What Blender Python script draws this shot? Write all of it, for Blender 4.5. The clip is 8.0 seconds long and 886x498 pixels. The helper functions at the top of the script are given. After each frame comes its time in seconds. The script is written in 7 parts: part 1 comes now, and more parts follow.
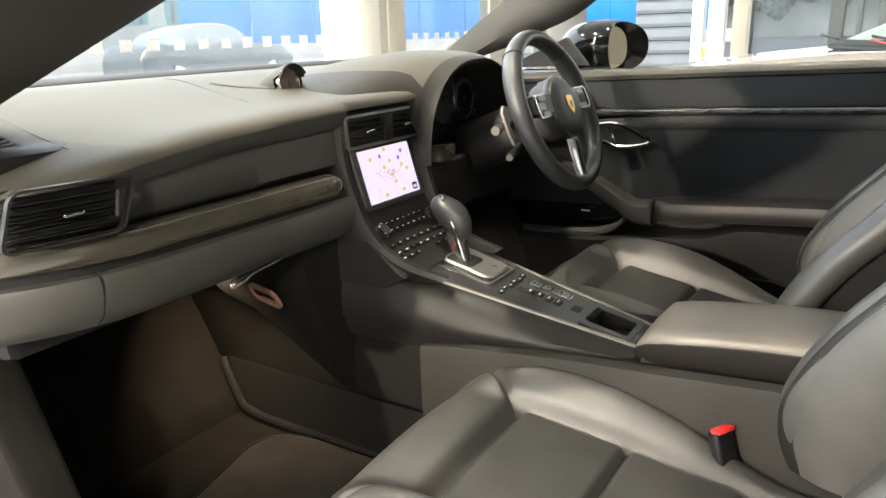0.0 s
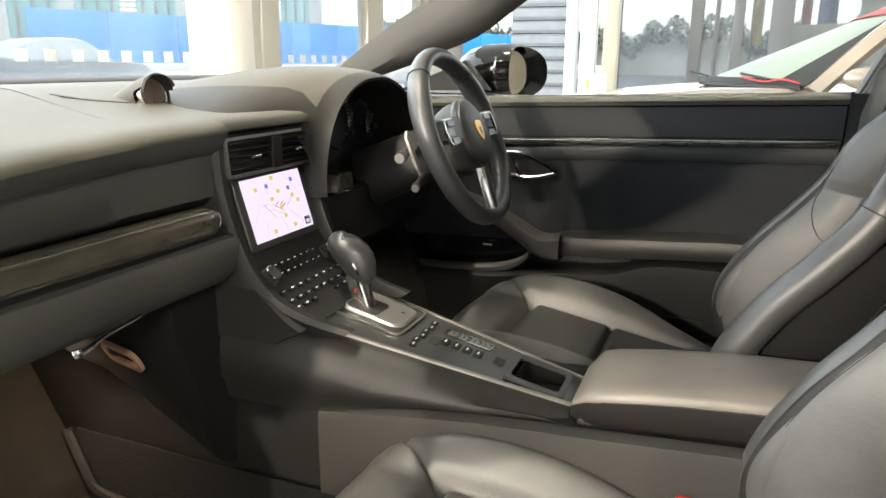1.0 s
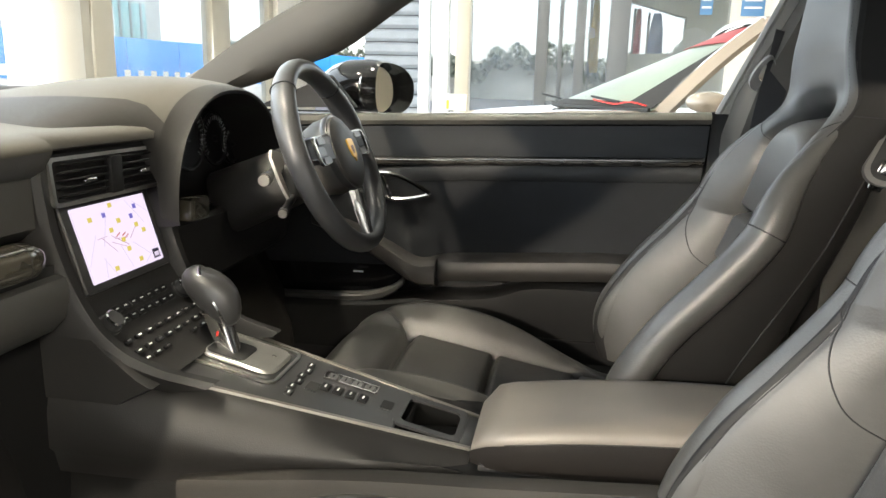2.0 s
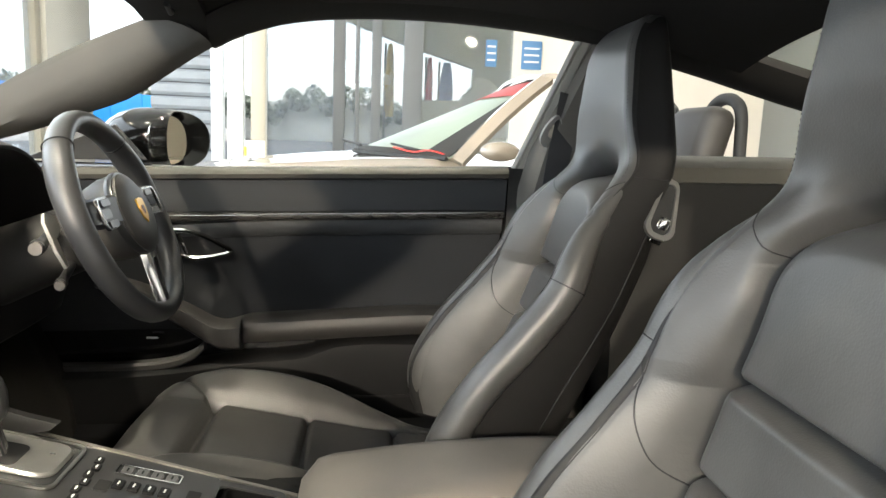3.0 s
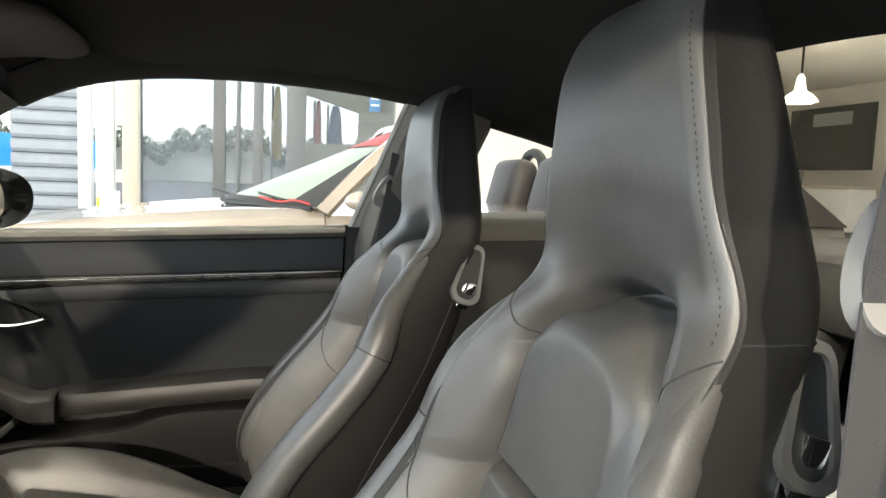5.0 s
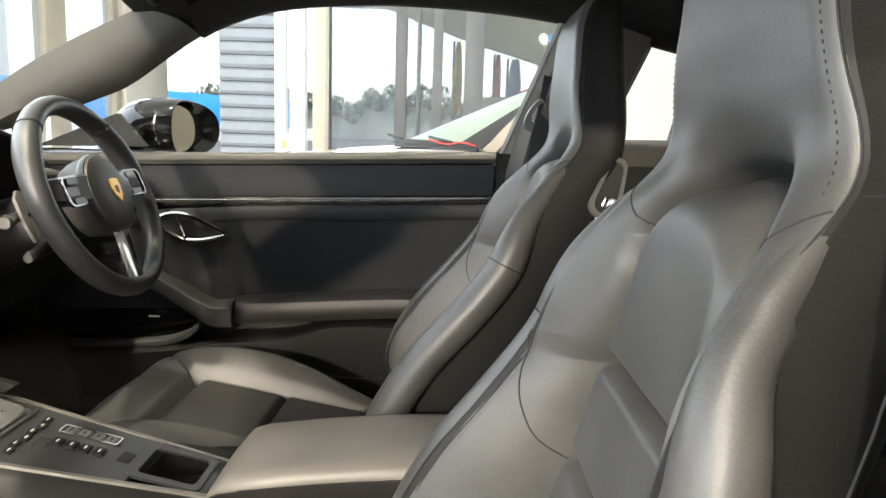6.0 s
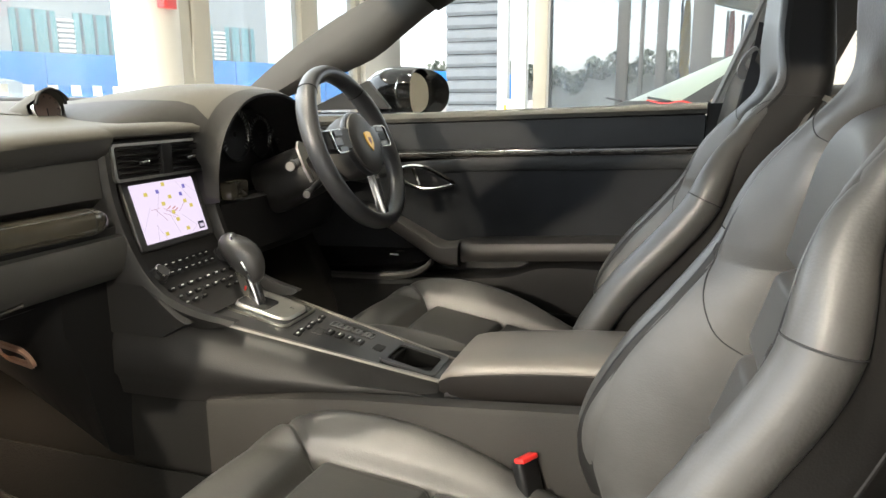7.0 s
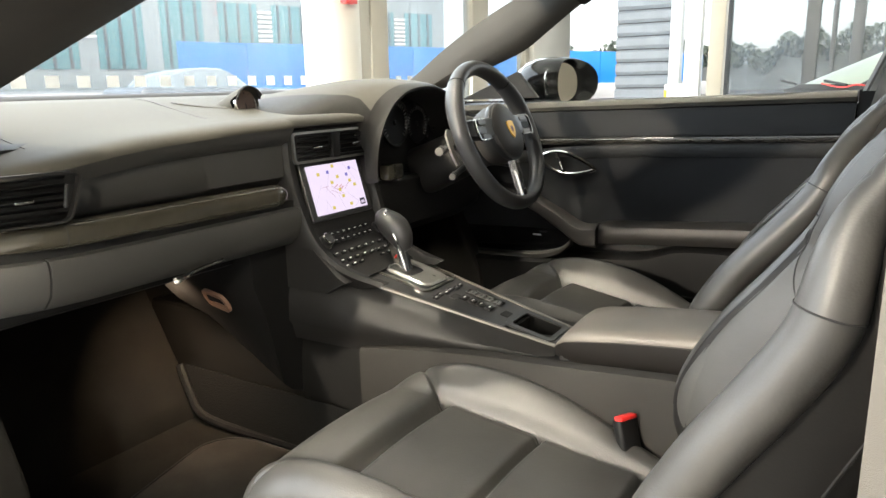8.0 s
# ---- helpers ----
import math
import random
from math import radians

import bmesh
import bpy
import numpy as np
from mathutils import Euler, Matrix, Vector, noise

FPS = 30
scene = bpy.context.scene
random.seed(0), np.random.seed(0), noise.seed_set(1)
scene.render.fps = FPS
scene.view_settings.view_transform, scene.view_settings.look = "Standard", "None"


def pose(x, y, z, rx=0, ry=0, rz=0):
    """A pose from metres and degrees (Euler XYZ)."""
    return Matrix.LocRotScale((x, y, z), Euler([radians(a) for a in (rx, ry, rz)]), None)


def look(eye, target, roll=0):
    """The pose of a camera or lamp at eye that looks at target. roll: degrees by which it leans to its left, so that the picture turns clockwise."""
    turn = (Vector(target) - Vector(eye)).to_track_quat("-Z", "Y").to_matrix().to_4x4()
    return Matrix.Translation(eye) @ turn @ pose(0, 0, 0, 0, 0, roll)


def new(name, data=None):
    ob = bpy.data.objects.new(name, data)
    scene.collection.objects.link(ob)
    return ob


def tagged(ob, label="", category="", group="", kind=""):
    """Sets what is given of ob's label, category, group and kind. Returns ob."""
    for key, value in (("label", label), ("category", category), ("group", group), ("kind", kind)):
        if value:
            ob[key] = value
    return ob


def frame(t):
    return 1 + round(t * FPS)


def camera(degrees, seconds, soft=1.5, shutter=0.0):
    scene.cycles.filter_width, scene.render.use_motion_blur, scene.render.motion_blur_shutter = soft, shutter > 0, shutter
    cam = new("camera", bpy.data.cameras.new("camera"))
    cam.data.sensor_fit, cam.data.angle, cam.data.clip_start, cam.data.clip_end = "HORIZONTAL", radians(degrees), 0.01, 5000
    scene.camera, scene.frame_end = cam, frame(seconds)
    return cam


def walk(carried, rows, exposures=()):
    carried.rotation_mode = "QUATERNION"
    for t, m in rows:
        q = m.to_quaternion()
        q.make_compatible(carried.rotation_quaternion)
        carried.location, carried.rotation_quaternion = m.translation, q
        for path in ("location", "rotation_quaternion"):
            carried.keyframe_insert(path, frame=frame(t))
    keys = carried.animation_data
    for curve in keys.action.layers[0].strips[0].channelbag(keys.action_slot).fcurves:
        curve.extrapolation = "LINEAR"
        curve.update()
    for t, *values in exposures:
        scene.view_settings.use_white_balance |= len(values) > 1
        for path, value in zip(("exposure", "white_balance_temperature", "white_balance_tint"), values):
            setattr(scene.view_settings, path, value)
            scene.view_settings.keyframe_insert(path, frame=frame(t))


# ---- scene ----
cam = camera(63.9, 8.0)
PATH = [
    (0, (-1.052, -0.009, 0.919), (0.566, 1.016, 0.343), -1.8),
    (0.5, (-1.002, 0.074, 0.92), (0.718, 0.926, 0.359), -0.4),
    (1, (-0.926, 0.118, 0.898), (0.87, 0.837, 0.39), 0.5),
    (1.2, (-0.901, 0.127, 0.88), (0.918, 0.8, 0.392), 0.8),
    (2.3, (-0.822, 0.194, 0.885), (1.128, 0.366, 0.475), 1.6),
    (2.5, (-0.813, 0.189, 0.886), (1.15, 0.251, 0.509), 1.6),
    (3, (-0.805, 0.201, 0.909), (1.159, -0.008, 0.594), 2.3),
    (3.5, (-0.815, 0.206, 0.929), (1.133, -0.178, 0.681), 2.7),
    (4, (-0.827, 0.187, 0.953), (1.097, -0.322, 0.759), 2.7),
    (4.2, (-0.826, 0.162, 0.956), (1.094, -0.369, 0.782), 2.5),
    (5.3, (-0.82, 0.05, 0.949), (1.124, -0.363, 0.726), 1.9),
    (5.5, (-0.821, 0.038, 0.938), (1.137, -0.281, 0.684), 1.8),
    (6, (-0.825, 0.007, 0.888), (1.148, 0.015, 0.562), 1.9),
    (6.5, (-0.891, 0.004, 0.866), (1.043, 0.343, 0.483), 0.7),
    (7, (-0.982, -0.03, 0.856), (0.88, 0.574, 0.445), -0.3),
    (7.5, (-1.039, -0.082, 0.869), (0.732, 0.743, 0.44), -0.7),
    (8, (-1.087, -0.147, 0.875), (0.57, 0.877, 0.423), -1.0),
]
walk(cam, [(t, look(eye, target, roll)) for t, eye, target, roll in PATH], exposures=[(0, 2.05), (3.0, 2.05), (4.2, 2.12), (5.5, 2.15), (6.5, 1.96), (8, 1.97)])

# ---- light and exposure ----

world = bpy.data.worlds.new("daylight")
scene.world = world
world.use_nodes = True
wn = world.node_tree
sky = wn.nodes.new("ShaderNodeTexSky")
sky.sky_type = "NISHITA"
sky.sun_disc = False
sky.sun_elevation = radians(48)
sky.sun_rotation = radians(217)
sky.dust_density = 4.0
haze = wn.nodes.new("ShaderNodeMix")
haze.data_type = "RGBA"
haze.inputs[0].default_value = 0.6
haze.inputs[7].default_value = (2.7, 2.72, 2.75, 1)
wn.links.new(sky.outputs[0], haze.inputs[6])
wn.links.new(haze.outputs[2], wn.nodes["Background"].inputs[0])
wn.nodes["Background"].inputs[1].default_value = 0.21

sun_data = bpy.data.lights.new("sun", "SUN")
sun_data.energy, sun_data.angle, sun_data.color = 0.8, radians(6), (1.0, 0.96, 0.9)
sun = new("sun", sun_data)
sun.matrix_world = look((-6, -8, 12), (0, 0, 0))


def ceiling_lamp(x, y, z, power, size, color=(1.0, 0.91, 0.72), aim=(0, 0, -1), spread=100):
    data = bpy.data.lights.new("ceiling_lamp", "AREA")
    data.shape, data.size, data.energy, data.color = "DISK", size, power, color
    data.spread = radians(spread)
    ob = new("ceiling_lamp", data)
    ob.matrix_world = look((x, y, z), (x + aim[0], y + aim[1], z + aim[2]))
    return ob


ceiling_lamp(-3.05, 1.6, 3.4, 10, 0.07, aim=(1, -0.45, -0.9))
ceiling_lamp(-0.42, 1.25, 3.4, 10, 0.06, aim=(0.05, -0.15, -1))
ceiling_lamp(-0.15, 2.8, 3.4, 3, 0.07, aim=(0.05, -0.9, -1))
ceiling_lamp(2.9, 0.4, 3.4, 2, 0.3)
ceiling_lamp(1.1, 0.3, 3.4, 3.0, 0.12, aim=(-0.14, 0, -1), spread=44)
ceiling_lamp(-8.8, 2.8, 3.4, 31, 0.25, color=(1.0, 0.88, 0.70), aim=(1, -0.31, -0.27), spread=60)
# Added lamp behind on the left, unseen, to brighten the dash face.
ceiling_lamp(-4.6, -2.4, 3.4, 21, 0.25, aim=(1, 0.75, -0.6))
ceiling_lamp(-1.6, 0.2, 3.4, 8, 0.16, color=(1.0, 0.88, 0.74), aim=(0.5, -0.1, -1))
ceiling_lamp(9.5, -8.5, 3.4, 60, 0.5)
ceiling_lamp(0.4, -3.2, 3.4, 12, 0.4)
ceiling_lamp(4.2, -2.6, 3.4, 12, 0.4)


def window_fill(eye, target, w, h, power, color=(0.86, 0.93, 1.0)):
    """Area lamp in a glazed opening: sky's light, on the left an added fill."""
    data = bpy.data.lights.new("window_fill", "AREA")
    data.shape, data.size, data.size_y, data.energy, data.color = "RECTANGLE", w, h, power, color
    ob = new("window_fill", data)
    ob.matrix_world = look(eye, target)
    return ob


window_fill((-0.3, 3.03, 1.7), (-0.3, 0, 1.5), 11.5, 2.9, 172, (0.84, 0.92, 1.0))
window_fill((6.9, -1.8, 1.7), (0, -1.8, 1.5), 6.2, 2.9, 32)
# Warm fill from the left, set in an added window out of view.
window_fill((-11.1, -4.5, 1.7), (0, -1.5, 1.3), 12.0, 2.9, 27, (1.0, 0.84, 0.72))

# ---- materials ----
MATS = {}


def mat(name, color, rough=0.6, metal=0.0, grain=0.0, grain_scale=400.0, stain=0.0, stain_scale=8.0, coat=0.0, spec=0.5, vary=0.0):
    """A surface with fine grain (bump), soft blotches of wear and its own gloss."""
    if name in MATS:
        return MATS[name]
    m = bpy.data.materials.new(name)
    m.use_nodes = True
    nt = m.node_tree
    b = nt.nodes["Principled BSDF"]
    b.inputs["Base Color"].default_value = (*color, 1)
    b.inputs["Roughness"].default_value = rough
    b.inputs["Metallic"].default_value = metal
    b.inputs["Coat Weight"].default_value = coat
    b.inputs["Coat Roughness"].default_value = 0.06
    b.inputs["Specular IOR Level"].default_value = spec
    tc = nt.nodes.new("ShaderNodeTexCoord")
    if stain:
        n = nt.nodes.new("ShaderNodeTexNoise")
        n.inputs["Scale"].default_value, n.inputs["Detail"].default_value = stain_scale, 6
        r = nt.nodes.new("ShaderNodeMapRange")
        r.inputs["From Min"].default_value, r.inputs["From Max"].default_value = 0.3, 0.7
        r.inputs["To Min"].default_value, r.inputs["To Max"].default_value = 1 - stain, 1 + stain
        mul = nt.nodes.new("ShaderNodeVectorMath")
        mul.operation = "SCALE"
        mul.inputs[0].default_value = color
        nt.links.new(tc.outputs["Object"], n.inputs["Vector"])
        nt.links.new(n.outputs[0], r.inputs[0])
        nt.links.new(r.outputs[0], mul.inputs["Scale"])
        nt.links.new(mul.outputs[0], b.inputs["Base Color"])
        rr = nt.nodes.new("ShaderNodeMapRange")
        rr.inputs["To Min"].default_value, rr.inputs["To Max"].default_value = max(0.02, rough - 0.25 * stain), min(1, rough + 0.25 * stain)
        nt.links.new(n.outputs[0], rr.inputs[0])
        nt.links.new(rr.outputs[0], b.inputs["Roughness"])
    if grain:
        v = nt.nodes.new("ShaderNodeTexVoronoi")
        v.inputs["Scale"].default_value = grain_scale
        n2 = nt.nodes.new("ShaderNodeTexNoise")
        n2.inputs["Scale"].default_value, n2.inputs["Detail"].default_value = grain_scale * 0.35, 4
        add = nt.nodes.new("ShaderNodeMath")
        add.operation = "ADD"
        bump = nt.nodes.new("ShaderNodeBump")
        bump.inputs["Strength"].default_value, bump.inputs["Distance"].default_value = grain, 0.0006
        nt.links.new(tc.outputs["Object"], v.inputs["Vector"])
        nt.links.new(tc.outputs["Object"], n2.inputs["Vector"])
        nt.links.new(v.outputs["Distance"], add.inputs[0])
        nt.links.new(n2.outputs[0], add.inputs[1])
        nt.links.new(add.outputs[0], bump.inputs["Height"])
        nt.links.new(bump.outputs[0], b.inputs["Normal"])
    MATS[name] = m
    return m


def glow(name, color, strength):
    m = bpy.data.materials.new(name)
    m.use_nodes = True
    b = m.node_tree.nodes["Principled BSDF"]
    b.inputs["Base Color"].default_value = (0.02, 0.02, 0.02, 1)
    b.inputs["Emission Color"].default_value = (*color, 1)
    b.inputs["Emission Strength"].default_value = strength
    return m


def glass_mat(name, tint=(1, 1, 1), rough=0.0, veil=0.0):
    """Thin clear pane: lets light straight through, with a weak mirror reflection that grows at grazing angles."""
    m = bpy.data.materials.new(name)
    m.use_nodes = True
    nt = m.node_tree
    nt.nodes.remove(nt.nodes["Principled BSDF"])
    tr, gl, mix, fr, pw, sc = (nt.nodes.new(k) for k in ("ShaderNodeBsdfTransparent", "ShaderNodeBsdfGlossy", "ShaderNodeMixShader", "ShaderNodeLayerWeight", "ShaderNodeMath", "ShaderNodeMath"))
    tr.inputs[0].default_value = (*tint, 1)
    gl.inputs["Roughness"].default_value = rough
    fr.inputs["Blend"].default_value = 0.5
    pw.operation, sc.operation = "POWER", "MULTIPLY_ADD"
    pw.inputs[1].default_value = 4.0
    sc.inputs[1].default_value, sc.inputs[2].default_value = 0.5, 0.03
    nt.links.new(fr.outputs["Facing"], pw.inputs[0])
    nt.links.new(pw.outputs[0], sc.inputs[0])
    nt.links.new(sc.outputs[0], mix.inputs[0])
    nt.links.new(tr.outputs[0], mix.inputs[1])
    nt.links.new(gl.outputs[0], mix.inputs[2])
    last = mix
    # Uneven pale veil in the pane stands for the haze of the view.
    if veil:
        film, tl, n = nt.nodes.new("ShaderNodeMixShader"), nt.nodes.new("ShaderNodeBsdfTranslucent"), nt.nodes.new("ShaderNodeTexNoise")
        r = nt.nodes.new("ShaderNodeMapRange")
        tl.inputs[0].default_value = (0.85, 0.87, 0.88, 1)
        n.inputs["Scale"].default_value, n.inputs["Detail"].default_value = 1.3, 5
        r.inputs["To Min"].default_value, r.inputs["To Max"].default_value = veil * 0.6, veil * 1.4
        nt.links.new(n.outputs[0], r.inputs[0])
        nt.links.new(r.outputs[0], film.inputs[0])
        nt.links.new(mix.outputs[0], film.inputs[1])
        nt.links.new(tl.outputs[0], film.inputs[2])
        last = film
    nt.links.new(last.outputs[0], nt.nodes["Material Output"].inputs[0])
    return m


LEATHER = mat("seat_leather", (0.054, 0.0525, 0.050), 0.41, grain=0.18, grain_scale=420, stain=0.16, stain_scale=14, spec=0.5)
# Darker copy of the seat leather; shade on the seats' flanks is in its colour.
LEATHER_DARK = mat("seat_leather_shade", (0.011, 0.0105, 0.0102), 0.55, spec=0.25, grain=0.14, grain_scale=520, stain=0.10)
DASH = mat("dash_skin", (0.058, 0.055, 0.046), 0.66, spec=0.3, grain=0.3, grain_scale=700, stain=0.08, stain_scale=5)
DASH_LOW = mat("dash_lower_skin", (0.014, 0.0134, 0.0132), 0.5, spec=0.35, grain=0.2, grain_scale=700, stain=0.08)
DOOR_SKIN = mat("door_skin", (0.033, 0.0345, 0.036), 0.6, spec=0.3, grain=0.25, grain_scale=650, stain=0.08)
BLACK = mat("black_plastic", (0.008, 0.008, 0.0085), 0.5, spec=0.3, grain=0.1, grain_scale=900)
SATIN = mat("satin_black", (0.03, 0.03, 0.031), 0.3, stain=0.1)
GLOSS = mat("gloss_trim", (0.050, 0.045, 0.034), 0.10, coat=1.0, stain=0.15, stain_scale=25)
CHROME = mat("chrome", (0.75, 0.74, 0.72), 0.12, metal=1.0)
ALU = mat("brushed_aluminium", (0.55, 0.54, 0.51), 0.3, metal=1.0, stain=0.08, stain_scale=60)
CARPET = mat("carpet", (0.0155, 0.0145, 0.013), 0.95, spec=0.1, grain=0.9, grain_scale=1500, stain=0.2, stain_scale=14)
LINING = mat("roof_fabric", (0.019, 0.0178, 0.0168), 0.9, spec=0.15, grain=0.4, grain_scale=1600, stain=0.06)
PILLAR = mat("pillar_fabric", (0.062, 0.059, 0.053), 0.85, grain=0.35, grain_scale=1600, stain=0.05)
RUBBER = mat("rubber", (0.012, 0.012, 0.012), 0.7)
RED = mat("red_plastic", (0.75, 0.035, 0.03), 0.35)
STITCH = mat("stitch_thread", (0.025, 0.025, 0.026), 0.85, spec=0.2)
WHITE = mat("white_paint", (0.78, 0.78, 0.76), 0.5, stain=0.04, stain_scale=3)
SILVERPAINT = mat("grey_button", (0.16, 0.16, 0.155), 0.35, metal=0.3)
BELT = mat("belt_webbing", (0.03, 0.03, 0.032), 0.75, grain=0.5, grain_scale=1200)
GOLD = mat("gold_enamel", (0.55, 0.3, 0.04), 0.3, metal=0.6)

# ---- building helpers ----
ROOT = {}


def thing(name, label, category, loc, group="", kind=""):
    ob = new(name)
    ob.location = loc
    ROOT[ob] = Vector(loc)
    return tagged(ob, label, category, group, kind)


def finish(name, bm, material, origin, smooth=True, sharp=38):
    bmesh.ops.recalc_face_normals(bm, faces=bm.faces[:])
    bm.transform(Matrix.Translation(-origin))
    me = bpy.data.meshes.new(name)
    bm.to_mesh(me)
    bm.free()
    me.materials.append(material)
    if smooth:
        me.polygons.foreach_set("use_smooth", [True] * len(me.polygons))
        me.set_sharp_from_angle(angle=radians(sharp))
    return new(name, me)


def part(name, bm, material, parent, label="", smooth=True, sharp=38):
    ob = finish(name, bm, material, ROOT[parent], smooth, sharp)
    ob.parent = parent
    ROOT[ob] = ROOT[parent]
    return tagged(ob, label) if label else ob


def solo(name, bm, material, label, category, origin=(0, 0, 0), group="", kind="", smooth=True, sharp=38):
    ob = finish(name, bm, material, Vector(origin), smooth, sharp)
    ob.location = origin
    ROOT[ob] = Vector(origin)
    return tagged(ob, label, category, group, kind)


def curve(*rows):
    """A smooth line through (t, value) rows."""
    ts, vs = [r[0] for r in rows], [r[1] for r in rows]

    def f(t):
        if t <= ts[0]:
            return vs[0]
        if t >= ts[-1]:
            return vs[-1]
        k = max(i for i in range(len(ts) - 1) if ts[i] <= t)
        h = ts[k + 1] - ts[k]
        s = (t - ts[k]) / h
        d = (vs[k + 1] - vs[k]) / h
        d0 = d if k == 0 else (d + (vs[k] - vs[k - 1]) / (ts[k] - ts[k - 1])) / 2
        d1 = d if k == len(ts) - 2 else (d + (vs[k + 2] - vs[k + 1]) / (ts[k + 2] - ts[k + 1])) / 2
        return vs[k] * (1 + 2 * s) * (1 - s) ** 2 + d0 * h * s * (1 - s) ** 2 + vs[k + 1] * s * s * (3 - 2 * s) + d1 * h * s * s * (s - 1)

    return f


def loft(bm, rings, closed=True, caps=True):
    vs = [[bm.verts.new(p) for p in ring] for ring in rings]
    n = len(vs[0])
    for a, b in zip(vs, vs[1:]):
        for i in range(n if closed else n - 1):
            j = (i + 1) % n
            bm.faces.new((a[i], a[j], b[j], b[i]))
    if caps and closed:
        bm.faces.new(vs[0][::-1])
        bm.faces.new(vs[-1])
    return bm


def tube(bm, pts, r, n=10, caps=True, closed=False):
    pts = [Vector(p) for p in pts]
    rings, up = [], None
    m = len(pts)
    for i, p in enumerate(pts):
        a, b = (pts[i - 1], pts[(i + 1) % m]) if closed else (pts[max(i - 1, 0)], pts[min(i + 1, m - 1)])
        d = (b - a).normalized()
        if up is None:
            up = d.orthogonal().normalized()
        up = (up - d * up.dot(d)).normalized()
        side = d.cross(up)
        rad = r[i] if isinstance(r, (list, tuple)) else r
        rings.append([p + rad * (math.cos(k * 2 * math.pi / n) * up + math.sin(k * 2 * math.pi / n) * side) for k in range(n)])
    if closed:
        rings.append(rings[0])
        loft(bm, rings[:-1], True, False)
        last = bm.verts[:]
        last = last[-n * m:]
        a, b = last[-n:], last[:n]
        best = min(range(n), key=lambda s: (a[0].co - b[s].co).length)
        for k in range(n):
            bm.faces.new((a[k], a[(k + 1) % n], b[(k + 1 + best) % n], b[(k + best) % n]))
        return bm
    return loft(bm, rings, True, caps)


def smooth_path(pts, steps=8):
    """Points along a smooth line through the given ones."""
    fs = [curve(*[(i, p[k]) for i, p in enumerate(pts)]) for k in range(3)]
    return [Vector([f(i / steps) for f in fs]) for i in range((len(pts) - 1) * steps + 1)]


def box(bm, c, s, bevel=0.003, m=None, segments=2):
    made = bmesh.ops.create_cube(bm, size=1.0, matrix=Matrix.Diagonal((*s, 1)))["verts"]
    if bevel:
        edges = list({e for v in made for e in v.link_edges})
        made = bmesh.ops.bevel(bm, geom=edges + made, offset=min(bevel, min(s) * 0.49), segments=segments, profile=0.5, affect="EDGES")["verts"]
    made = list({v for v in made})
    bmesh.ops.transform(bm, matrix=Matrix.Translation(c) @ (m.to_4x4() if m else Matrix()), verts=made)
    return bm


def turned(bm, p0, axis, rows, n=32):
    """A body turned round an axis from p0; rows of (distance along, radius)."""
    axis = Vector(axis).normalized()
    u = axis.orthogonal().normalized()
    v = axis.cross(u)
    rings = [[Vector(p0) + axis * d + max(r, 1e-4) * (math.cos(k * 2 * math.pi / n) * u + math.sin(k * 2 * math.pi / n) * v) for k in range(n)] for d, r in rows]
    return loft(bm, rings)


def prism(bm, poly, axis, a0, a1, bevel=0.0):
    """A flat outline, in the two axes that are left, drawn out along one axis."""
    def p(q, a):
        return {"x": (a, q[0], q[1]), "y": (q[0], a, q[1]), "z": (q[0], q[1], a)}[axis]
    before = set(bm.verts)
    loft(bm, [[p(q, a0) for q in poly], [p(q, a1) for q in poly]])
    if bevel:
        vs = [v for v in bm.verts if v not in before]
        bmesh.ops.bevel(bm, geom=list({e for v in vs for e in v.link_edges}), offset=bevel, segments=2, profile=0.5, affect="EDGES")
    return bm


def sheet(bm, f, nu, nv, thick=None):
    """A grid f(u, v) for u, v in 0..1; thick: a vector by which a second skin lies behind it."""
    g = [[Vector(f(i / nu, j / nv)) for j in range(nv + 1)] for i in range(nu + 1)]
    vs = [[bm.verts.new(p) for p in row] for row in g]
    for i in range(nu):
        for j in range(nv):
            bm.faces.new((vs[i][j], vs[i + 1][j], vs[i + 1][j + 1], vs[i][j + 1]))
    if thick is not None:
        t = Vector(thick)
        ws = [[bm.verts.new(p + t) for p in row] for row in g]
        for i in range(nu):
            for j in range(nv):
                bm.faces.new((ws[i][j], ws[i][j + 1], ws[i + 1][j + 1], ws[i + 1][j]))
        rim = [(i, 0) for i in range(nu)] + [(nu, j) for j in range(nv)] + [(i, nv) for i in range(nu, 0, -1)] + [(0, j) for j in range(nv, 0, -1)]
        for k, (i, j) in enumerate(rim):
            i2, j2 = rim[(k + 1) % len(rim)]
            bm.faces.new((vs[i][j], ws[i][j], ws[i2][j2], vs[i2][j2]))
    return bm


def bm_new():
    return bmesh.new()


def outline_round(w, h, r, n=5):
    """A rounded rectangle round the origin."""
    out = []
    for cx, cy, a0 in ((w / 2 - r, h / 2 - r, 0), (-w / 2 + r, h / 2 - r, 90), (-w / 2 + r, -h / 2 + r, 180), (w / 2 - r, -h / 2 + r, 270)):
        for k in range(n + 1):
            a = radians(a0 + 90 * k / n)
            out.append((cx + r * math.cos(a), cy + r * math.sin(a)))
    return out


